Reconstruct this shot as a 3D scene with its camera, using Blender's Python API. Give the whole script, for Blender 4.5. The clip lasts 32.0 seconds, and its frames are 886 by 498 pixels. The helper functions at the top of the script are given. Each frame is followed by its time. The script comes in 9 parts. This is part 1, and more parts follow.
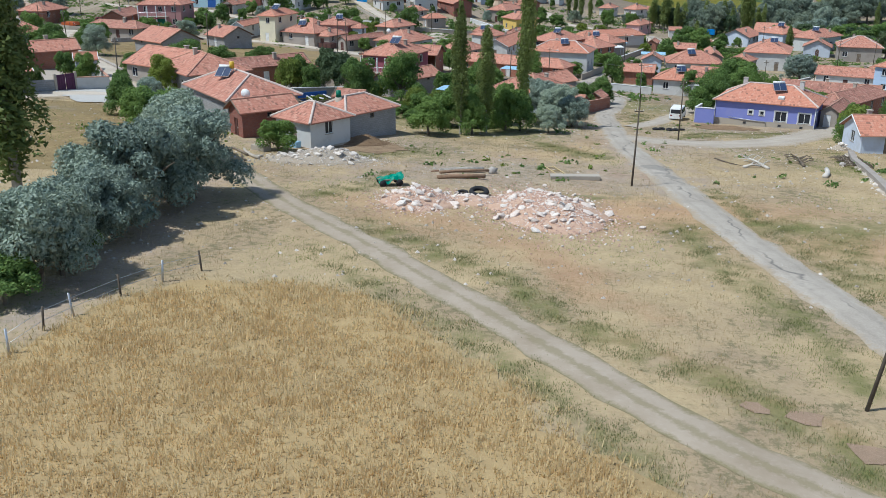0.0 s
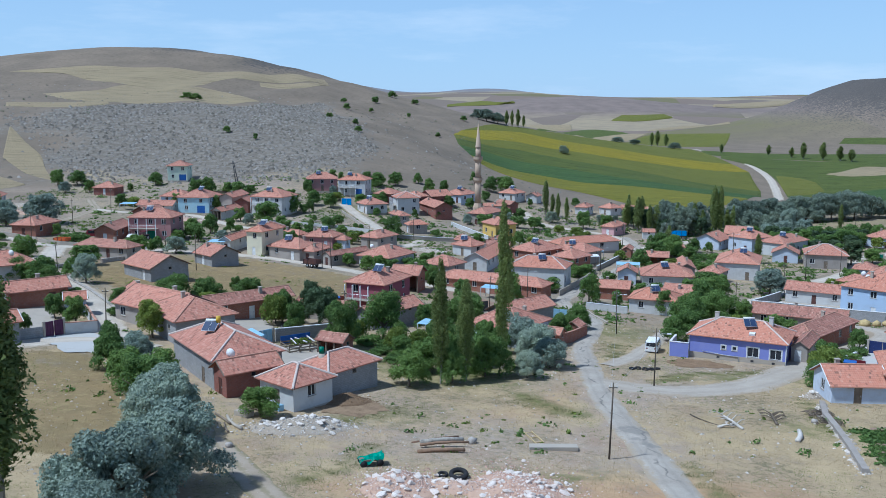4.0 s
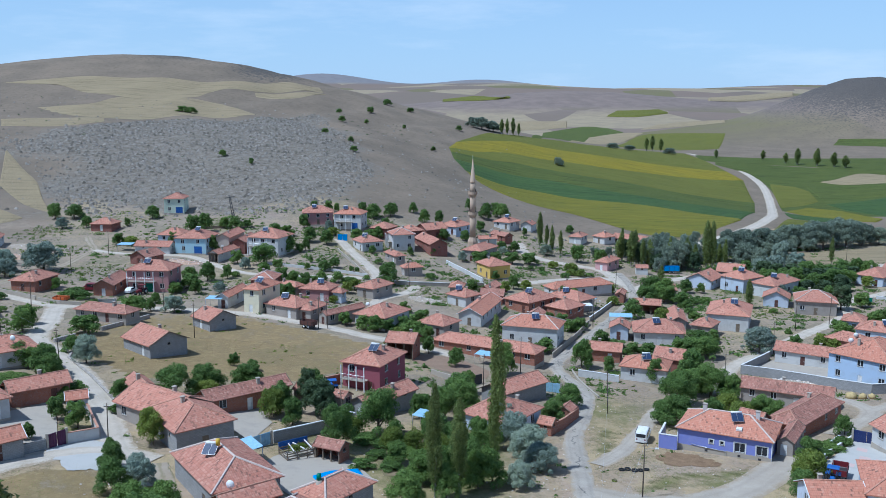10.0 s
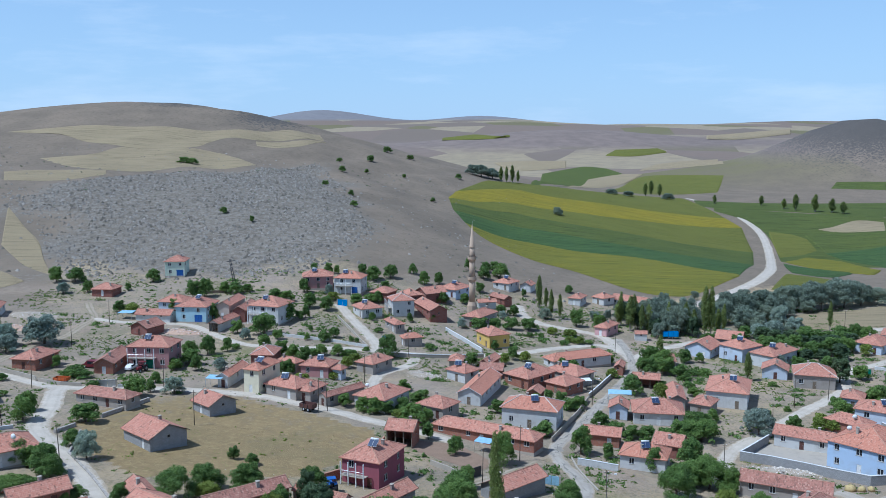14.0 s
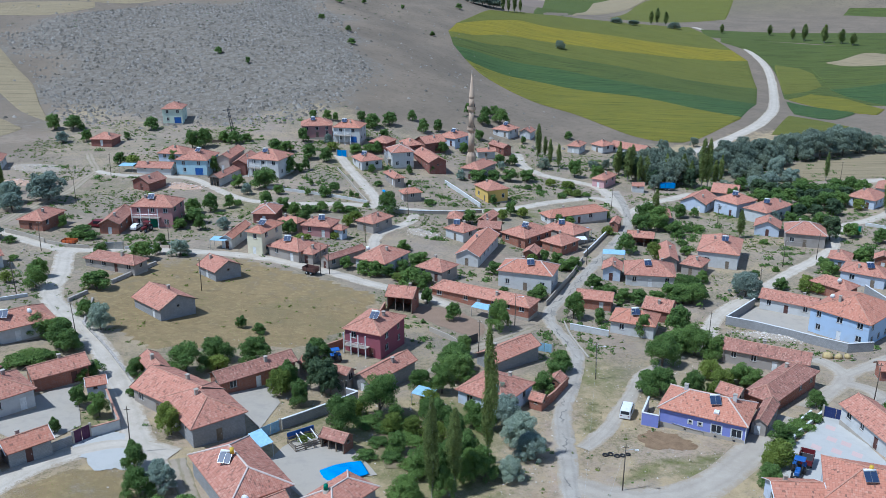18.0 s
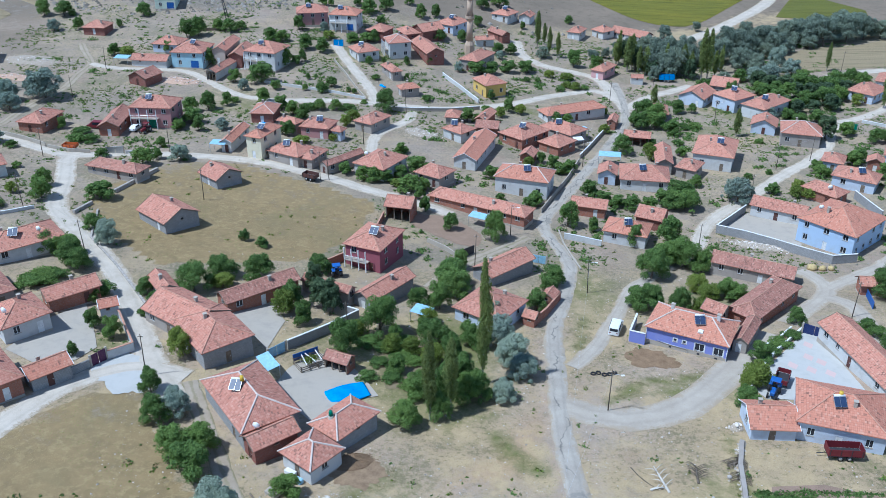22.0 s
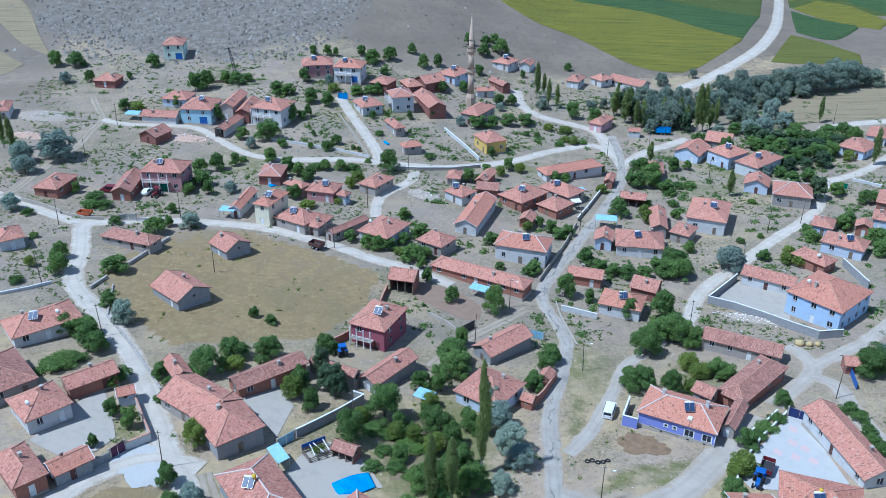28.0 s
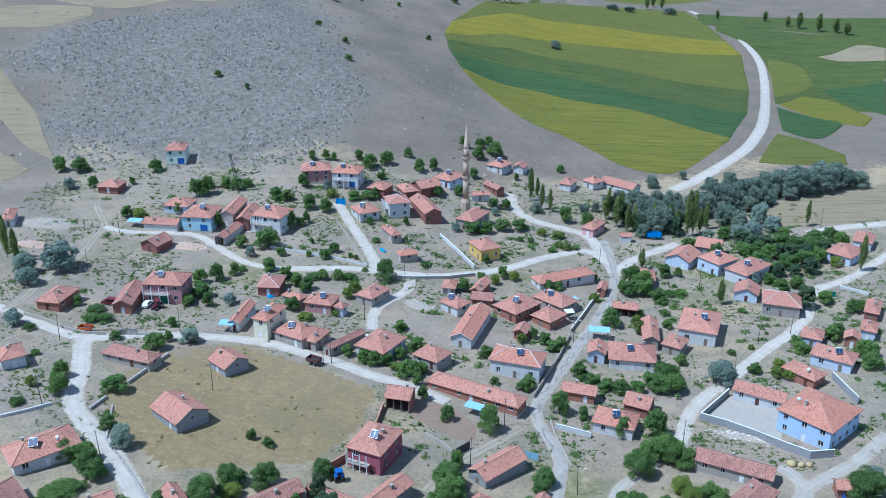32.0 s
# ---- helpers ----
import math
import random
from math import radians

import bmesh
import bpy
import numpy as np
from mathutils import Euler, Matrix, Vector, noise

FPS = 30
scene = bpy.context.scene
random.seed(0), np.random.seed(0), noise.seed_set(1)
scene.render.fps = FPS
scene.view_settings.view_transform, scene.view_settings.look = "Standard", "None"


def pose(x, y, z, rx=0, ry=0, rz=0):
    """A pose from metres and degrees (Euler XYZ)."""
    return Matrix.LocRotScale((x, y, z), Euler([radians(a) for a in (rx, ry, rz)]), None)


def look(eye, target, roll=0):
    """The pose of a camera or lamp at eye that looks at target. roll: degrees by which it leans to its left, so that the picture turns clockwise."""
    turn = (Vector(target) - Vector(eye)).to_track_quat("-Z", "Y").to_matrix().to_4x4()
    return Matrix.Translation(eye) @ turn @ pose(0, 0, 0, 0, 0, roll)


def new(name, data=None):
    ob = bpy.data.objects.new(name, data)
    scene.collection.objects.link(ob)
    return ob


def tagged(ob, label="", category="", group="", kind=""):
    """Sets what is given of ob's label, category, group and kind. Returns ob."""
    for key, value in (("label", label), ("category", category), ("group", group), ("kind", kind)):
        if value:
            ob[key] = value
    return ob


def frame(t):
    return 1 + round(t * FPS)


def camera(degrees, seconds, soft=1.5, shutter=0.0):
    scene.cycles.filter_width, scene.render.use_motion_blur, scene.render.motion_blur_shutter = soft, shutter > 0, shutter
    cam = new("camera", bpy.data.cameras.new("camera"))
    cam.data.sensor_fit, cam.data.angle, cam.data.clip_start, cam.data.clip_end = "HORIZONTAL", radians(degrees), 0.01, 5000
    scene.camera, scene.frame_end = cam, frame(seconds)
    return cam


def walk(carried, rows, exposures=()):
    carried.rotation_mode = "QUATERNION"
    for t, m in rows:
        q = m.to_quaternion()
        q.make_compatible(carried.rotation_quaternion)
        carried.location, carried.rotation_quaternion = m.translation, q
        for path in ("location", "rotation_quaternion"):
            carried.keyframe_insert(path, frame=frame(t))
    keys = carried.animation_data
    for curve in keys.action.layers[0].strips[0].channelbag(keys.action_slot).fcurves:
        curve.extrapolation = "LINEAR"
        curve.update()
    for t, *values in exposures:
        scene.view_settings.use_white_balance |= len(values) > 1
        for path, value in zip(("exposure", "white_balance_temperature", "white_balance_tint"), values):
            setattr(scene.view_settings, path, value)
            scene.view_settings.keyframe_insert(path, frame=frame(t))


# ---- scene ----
cam = camera(52.9, 32.0, soft=0.85)
METRES, EYE, TILT, LEAN, TURN = 84.0, 25.2, -19.5, 0.0, 0.0
ROWS = [
    (0.0, 0.0, 0.0, 0.0, 0.0, 0.0, -0.0),
    (0.5, -0.0003, -0.0029, 0.0085, -0.38, -0.09, 0.09),
    (1.0, 0.0006, -0.0073, 0.021, -0.51, -0.14, 0.14),
    (1.5, 0.0024, -0.0122, 0.0345, -0.62, -0.13, 0.21),
    (2.0, 0.003, -0.0171, 0.0481, -0.73, 0.07, 0.26),
    (2.5, 0.0032, -0.0219, 0.0635, -0.78, 5.53, 0.24),
    (3.0, 0.0033, -0.0266, 0.0783, -0.92, 10.09, 0.25),
    (3.5, 0.003, -0.0305, 0.0927, -1.06, 10.92, 0.29),
    (5.5, 0.0034, -0.052, 0.151, -1.0, 10.38, 0.44),
    (6.0, 0.004, -0.0579, 0.1659, -1.04, 10.36, 0.47),
    (6.5, 0.0047, -0.0634, 0.1807, -0.95, 10.37, 0.46),
    (7.0, 0.0053, -0.0693, 0.1957, -1.0, 10.35, 0.47),
    (7.5, 0.0054, -0.0742, 0.2105, -1.05, 10.31, 0.51),
    (8.0, 0.0058, -0.0791, 0.2255, -1.15, 10.27, 0.55),
    (8.5, 0.0068, -0.0843, 0.2405, -1.22, 10.21, 0.57),
    (9.0, 0.0074, -0.0896, 0.2557, -1.21, 10.16, 0.57),
    (9.5, 0.0074, -0.0945, 0.2706, -1.22, 10.12, 0.57),
    (10.0, 0.0075, -0.1001, 0.2859, -1.26, 10.08, 0.62),
    (10.5, 0.0082, -0.1045, 0.3007, -1.31, 10.04, 0.68),
    (11.0, 0.0078, -0.1111, 0.3163, -1.33, 10.04, 0.67),
    (11.5, 0.0077, -0.1161, 0.3314, -1.31, 10.01, 0.66),
    (12.0, 0.0082, -0.1213, 0.3471, -1.26, 10.0, 0.64),
    (12.5, 0.0086, -0.1264, 0.3628, -1.28, 9.98, 0.68),
    (13.0, 0.0086, -0.1316, 0.378, -1.35, 9.96, 0.7),
    (13.5, 0.0089, -0.1375, 0.393, -1.3, 9.93, 0.69),
    (14.0, 0.0098, -0.1408, 0.4094, -1.25, 12.21, 0.68),
    (14.5, 0.0111, -0.1467, 0.423, -1.28, 14.44, 0.72),
    (15.0, 0.0118, -0.1506, 0.4358, -1.34, 10.72, 0.76),
    (15.5, 0.0107, -0.1541, 0.4476, -1.39, 2.73, 0.74),
    (17.5, 0.013, -0.1747, 0.5102, -1.27, 0.5, 0.61),
    (18.0, 0.0132, -0.1808, 0.5252, -1.27, 0.73, 0.56),
    (18.5, 0.0132, -0.1852, 0.5377, -1.35, -5.31, 0.56),
    (19.0, 0.0134, -0.1911, 0.5546, -1.39, -8.33, 0.54),
    (19.5, 0.014, -0.1955, 0.5699, -1.32, -8.61, 0.49),
    (20.0, 0.0145, -0.2004, 0.5852, -1.3, -8.67, 0.46),
    (20.5, 0.0144, -0.205, 0.6008, -1.28, -8.6, 0.44),
    (21.0, 0.0143, -0.2096, 0.616, -1.24, -8.38, 0.44),
    (21.5, 0.0145, -0.2146, 0.6311, -1.31, -8.14, 0.46),
    (22.0, 0.0146, -0.2201, 0.6458, -1.39, -8.12, 0.48),
    (22.5, 0.0145, -0.2259, 0.6607, -1.34, -8.12, 0.46),
    (23.0, 0.0147, -0.2315, 0.6754, -1.19, -8.1, 0.41),
    (23.5, 0.0145, -0.2371, 0.6905, -1.14, -8.05, 0.41),
    (24.0, 0.0144, -0.2427, 0.7052, -1.08, -8.01, 0.39),
    (24.5, 0.0144, -0.2481, 0.72, -0.97, -7.96, 0.35),
    (25.0, 0.0144, -0.2533, 0.7336, -0.87, -7.9, 0.31),
    (25.5, 0.0147, -0.2578, 0.7485, -0.95, -7.85, 0.33),
    (27.5, 0.0147, -0.2773, 0.8085, -1.2, -7.7, 0.39),
    (28.0, 0.0148, -0.2823, 0.8235, -1.27, -7.66, 0.41),
    (28.5, 0.0153, -0.2874, 0.8384, -1.32, -7.62, 0.42),
    (29.0, 0.015, -0.2923, 0.853, -1.37, -7.59, 0.43),
    (29.5, 0.0145, -0.2972, 0.8677, -1.4, -7.56, 0.43),
    (30.0, 0.0145, -0.3026, 0.8826, -1.42, -7.53, 0.43),
    (30.5, 0.0148, -0.3072, 0.8974, -1.43, -7.5, 0.42),
    (31.0, 0.0156, -0.3115, 0.9127, -1.49, -7.48, 0.44),
    (31.5, 0.0163, -0.3154, 0.9308, -1.52, -4.39, 0.44),
    (32.0, 0.0164, -0.3221, 0.9449, -1.53, -2.85, 0.45),
]
walk(cam, [(t, pose(0, 0, EYE, TILT, LEAN, TURN) @ pose(METRES * x, METRES * y, METRES * z, 90 + pitch, roll, yaw)) for t, x, y, z, yaw, pitch, roll in ROWS],
     exposures=[(0.0, 0.22, 5900, 5), (1.8, 0.22, 5900, 5), (3.0, 0.1, 5150, 5), (14.0, 0.12, 5130, 6), (15.6, 0.18, 5200, 6), (18.2, 0.18, 5200, 6), (19.2, 0.32, 5200, 5), (23.0, 0.32, 4980, 5), (28.0, 0.33, 4780, 5), (31.0, 0.35, 4780, 5), (32.0, 0.38, 4780, 4)])

# ---- light ----
SUN_AZ, SUN_EL = 250.0, 60.0   # compass-like: degrees from +y towards +x, and height
sun = new("sun", bpy.data.lights.new("sun", "SUN"))
sun.data.energy, sun.data.angle, sun.data.color = 3.7, radians(2.0), (1.0, 0.965, 0.91)
sa, se = radians(SUN_AZ), radians(SUN_EL)
sun.matrix_world = look((math.sin(sa) * math.cos(se) * 300, math.cos(sa) * math.cos(se) * 300, math.sin(se) * 300), (0, 0, 0))
world = bpy.data.worlds.new("sky")
scene.world = world
world.use_nodes = True
wn, wl = world.node_tree.nodes, world.node_tree.links
wn.clear()
sky = wn.new("ShaderNodeTexSky")
sky.sky_type, sky.sun_disc, sky.sun_elevation, sky.sun_rotation = "NISHITA", False, se, sa
sky.altitude, sky.air_density, sky.dust_density, sky.ozone_density = 1100, 1.0, 0.5, 1.6
wtc = wn.new("ShaderNodeTexCoord")
wmap = wn.new("ShaderNodeMapping")
wmap.inputs["Scale"].default_value = (1.6, 1.6, 9.0)
wmap.inputs["Rotation"].default_value = (0.05, 0.12, 0.0)
wnoise = wn.new("ShaderNodeTexNoise")
wnoise.inputs["Scale"].default_value, wnoise.inputs["Detail"].default_value, wnoise.inputs["Roughness"].default_value = 1.7, 7.0, 0.62
wramp = wn.new("ShaderNodeMapRange")
wramp.inputs["From Min"].default_value, wramp.inputs["From Max"].default_value = 0.50, 0.76
wramp.inputs["To Max"].default_value = 0.62
wmix = wn.new("ShaderNodeMix")
wmix.data_type = "RGBA"
wmix.inputs[7].default_value = (6.8, 7.2, 7.6, 1)
wbg = wn.new("ShaderNodeBackground")
wbg.inputs["Strength"].default_value = 0.105
wout = wn.new("ShaderNodeOutputWorld")
wl.new(wtc.outputs["Generated"], wmap.inputs["Vector"])
wl.new(wmap.outputs["Vector"], wnoise.inputs["Vector"])
wl.new(wnoise.outputs["Fac"], wramp.inputs["Value"])
wl.new(wramp.outputs["Result"], wmix.inputs[0])
haze = wn.new("ShaderNodeMix")   # summer haze, thickest at the horizon
haze.data_type = "RGBA"
haze.inputs[7].default_value = (4.0, 5.3, 6.7, 1)
wsep = wn.new("ShaderNodeSeparateXYZ")
wlow = wn.new("ShaderNodeMapRange")
wlow.inputs["From Min"].default_value, wlow.inputs["From Max"].default_value = 0.0, 0.5
wlow.inputs["To Min"].default_value, wlow.inputs["To Max"].default_value = 0.85, 0.0
wl.new(wtc.outputs["Generated"], wsep.inputs["Vector"])
wl.new(wsep.outputs["Z"], wlow.inputs["Value"])
wl.new(wlow.outputs["Result"], haze.inputs[0])
wl.new(sky.outputs["Color"], haze.inputs[6])
wl.new(haze.outputs[2], wmix.inputs[6])
wl.new(wmix.outputs[2], wbg.inputs["Color"])
wl.new(wbg.outputs["Background"], wout.inputs["Surface"])


# ---- materials ----
class Nodes:
    """A small builder for procedural materials."""

    def __init__(self, name, rough=0.9, spec=0.25):
        self.mat = bpy.data.materials.new(name)
        self.mat.use_nodes = True
        self.t = self.mat.node_tree
        self.bsdf = self.t.nodes["Principled BSDF"]
        self.bsdf.inputs["Roughness"].default_value = rough
        self.bsdf.inputs["Specular IOR Level"].default_value = spec
        self.co = self.t.nodes.new("ShaderNodeTexCoord").outputs["Object"]

    def node(self, kind, **values):
        n = self.t.nodes.new(kind)
        for k, v in values.items():
            k = k.replace("_", " ")
            if hasattr(v, "is_output"):
                self.t.links.new(v, n.inputs[k])
            else:
                n.inputs[k].default_value = v
        return n

    def world_pos(self):
        return self.t.nodes.new("ShaderNodeNewGeometry").outputs["Position"]

    def uv(self):
        return self.t.nodes.new("ShaderNodeTexCoord").outputs["UV"]

    def noise(self, scale, detail=4.0, rough=0.6, vec=None):
        return self.node("ShaderNodeTexNoise", Vector=vec or self.co, Scale=scale, Detail=detail, Roughness=rough).outputs["Fac"]

    def remap(self, v, a, b, c=0.0, d=1.0):
        return self.node("ShaderNodeMapRange", Value=v, From_Min=a, From_Max=b, To_Min=c, To_Max=d).outputs["Result"]

    def math(self, op, a, b=0.5):
        n = self.t.nodes.new("ShaderNodeMath")
        n.operation = op
        for i, v in enumerate((a, b)):
            if hasattr(v, "is_output"):
                self.t.links.new(v, n.inputs[i])
            else:
                n.inputs[i].default_value = v
        return n.outputs[0]

    def mix(self, f, a, b):
        n = self.t.nodes.new("ShaderNodeMix")
        n.data_type = "RGBA"
        for key, v in (("Factor", f), ("A", a), ("B", b)):
            s = [i for i in n.inputs if i.name == key and i.type == ("VALUE" if key == "Factor" else "RGBA")][0]
            if hasattr(v, "is_output"):
                self.t.links.new(v, s)
            else:
                s.default_value = (*v, 1) if isinstance(v, tuple) else v
        return [o for o in n.outputs if o.type == "RGBA"][0]

    def attr(self, name):
        n = self.t.nodes.new("ShaderNodeAttribute")
        n.attribute_name = name
        s = self.t.nodes.new("ShaderNodeSeparateColor")
        self.t.links.new(n.outputs["Color"], s.inputs["Color"])
        return s.outputs

    def random(self):
        return self.t.nodes.new("ShaderNodeObjectInfo").outputs["Random"]

    def island(self):
        return self.t.nodes.new("ShaderNodeNewGeometry").outputs["Random Per Island"]

    def done(self, colour, height=None, bump=0.3, dist=0.05):
        if hasattr(colour, "is_output"):
            self.t.links.new(colour, self.bsdf.inputs["Base Color"])
        else:
            self.bsdf.inputs["Base Color"].default_value = (*colour, 1)
        if height is not None:
            b = self.node("ShaderNodeBump", Strength=bump, Distance=dist, Height=height)
            self.t.links.new(b.outputs["Normal"], self.bsdf.inputs["Normal"])
        return self.mat


def plain(name, c, rough=0.7, metal=0.0, vary=0.12, scale=1.5):
    """Paint, metal or plastic with slight wear."""
    n = Nodes(name, rough, 0.35)
    n.bsdf.inputs["Metallic"].default_value = metal
    f = n.remap(n.noise(scale, 6, 0.65), 0.35, 0.7)
    dark = tuple(v * (1 - vary * 2) for v in c)
    return n.done(n.mix(f, c, dark), n.noise(scale * 9, 3), 0.1, 0.01)


def plaster(name, c, stain=(0.30, 0.27, 0.23), amount=0.45, rnd=0.12):
    """Painted render with stains and patches."""
    n = Nodes(name, 0.92, 0.15)
    p = n.world_pos()
    big = n.remap(n.noise(0.55, 5, 0.65, p), 0.48, 0.75, 0, amount)
    fine = n.remap(n.noise(5.0, 5, 0.7, p), 0.4, 0.8, 0, 0.25)
    col = n.mix(n.remap(n.random(), 0, 1, 0, rnd), c, tuple(v * 0.6 for v in c))
    col = n.mix(fine, col, tuple(v * 0.8 for v in c))
    col = n.mix(big, col, stain)
    return n.done(col, n.noise(14, 4, 0.6, p), 0.25, 0.02)


def masonry(name, c1, c2, mortar, w, h, proud=0.35):
    """Courses of brick or block, with joints."""
    n = Nodes(name, 0.93, 0.15)
    b = n.node("ShaderNodeTexBrick", Vector=n.uv(), Scale=1.0, Color1=(*c1, 1), Color2=(*c2, 1), Mortar=(*mortar, 1), Mortar_Size=min(w, h) * 0.06, Brick_Width=w, Row_Height=h)
    p = n.world_pos()
    col = n.mix(n.remap(n.noise(0.7, 5, 0.6, p), 0.45, 0.75, 0, 0.5), b.outputs["Color"], tuple(v * 0.62 for v in c1))
    return n.done(col, b.outputs["Fac"], -proud, 0.02)


def tiles(name, c1, c2, c3, age):
    """Clay roof tiles: rows across the slope, rolls down it, faded and dark ones among them."""
    n = Nodes(name, 0.88, 0.2)
    uv = n.uv()
    sep = n.node("ShaderNodeSeparateXYZ", Vector=uv).outputs
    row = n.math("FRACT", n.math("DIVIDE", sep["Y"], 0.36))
    roll = n.math("SINE", n.math("MULTIPLY", sep["X"], 2 * math.pi / 0.24))
    cell = n.node("ShaderNodeTexBrick", Vector=uv, Scale=1.0, Color1=(0, 0, 0, 1), Color2=(1, 1, 1, 1), Mortar=(0.4, 0.4, 0.4, 1), Mortar_Size=0.0, Brick_Width=0.24, Row_Height=0.36)
    cell.offset = 0.5
    p = n.world_pos()
    col = n.mix(n.remap(n.random(), 0, 1), c1, c2)
    col = n.mix(n.remap(cell.outputs["Color"], 0, 1, 0, 0.5), col, c3)
    col = n.mix(n.remap(n.noise(0.6, 6, 0.7, p), 0.44, 0.74, 0, 0.22 + age * 0.5), col, tuple(v * (0.68 - 0.2 * age) for v in c2))
    wear = n.remap(n.noise(2.2, 5, 0.75, p), 0.62 - 0.08 * age, 0.72, 0, 0.3 + 0.5 * max(age, 0))
    col = n.mix(wear, col, (0.44, 0.29, 0.22) if age < 0.5 else (0.12, 0.085, 0.07))
    one = n.node("ShaderNodeTexWhiteNoise", Vector=n.node("ShaderNodeCombineXYZ", X=n.math("FLOOR", n.math("DIVIDE", sep["X"], 0.24)), Y=n.math("FLOOR", n.math("DIVIDE", sep["Y"], 0.36)), Z=n.math("MULTIPLY", n.random(), 50.0)).outputs["Vector"]).outputs["Value"]
    clump = n.remap(n.noise(0.9, 3, 0.6, p), 0.35, 0.65, 0.2, 1.0)
    col = n.mix(n.math("MULTIPLY", n.remap(one, 0.84 - 0.10 * age, 0.90 - 0.10 * age, 0, 0.85), clump), col, (0.17, 0.095, 0.072))
    col = n.mix(n.remap(one, 0.09, 0.06, 0, 0.36), col, (0.60, 0.39, 0.29))
    # lap shade put into the colour: dark at each course's lower end
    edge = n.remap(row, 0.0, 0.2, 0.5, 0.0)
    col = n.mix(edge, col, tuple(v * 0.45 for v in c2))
    h = n.math("ADD", n.math("MULTIPLY", row, 0.7), n.math("MULTIPLY", roll, 0.35))
    return n.done(col, h, 0.55, 0.05)


def leaves(name, dark, light, amount=0.25):
    n = Nodes(name, 0.6, 0.2)
    col = n.mix(n.island(), dark, light)
    col = n.mix(n.remap(n.random(), 0, 0.5, 0.4, 0.0), col, tuple(v * 0.6 for v in dark))
    col = n.mix(n.remap(n.random(), 0.5, 1.0, 0.0, 0.45), col, (light[0] * 1.15, light[1] * 1.08, light[2] * 0.9))
    col = n.mix(n.remap(n.noise(0.8, 3), 0.42, 0.66, 0, 0.45), col, light)
    m = n.done(col)
    tr = n.node("ShaderNodeBsdfTranslucent", Color=col)
    mx = n.node("ShaderNodeMixShader", Fac=amount)
    n.t.links.new(n.bsdf.outputs["BSDF"], mx.inputs[1])
    n.t.links.new(tr.outputs["BSDF"], mx.inputs[2])
    n.t.links.new(mx.outputs["Shader"], n.t.nodes["Material Output"].inputs["Surface"])
    return m


def soil(name, c1, c2, c3, scale=0.5, bump=0.35, rough=0.95):
    n = Nodes(name, rough, 0.12)
    p = n.world_pos()
    col = n.mix(n.remap(n.noise(scale, 7, 0.65, p), 0.35, 0.68), c1, c2)
    fine = n.noise(scale * 14, 6, 0.7, p)
    col = n.mix(n.remap(fine, 0.5, 0.75, 0, 0.75), col, c3)
    return n.done(col, fine, bump, 0.08)


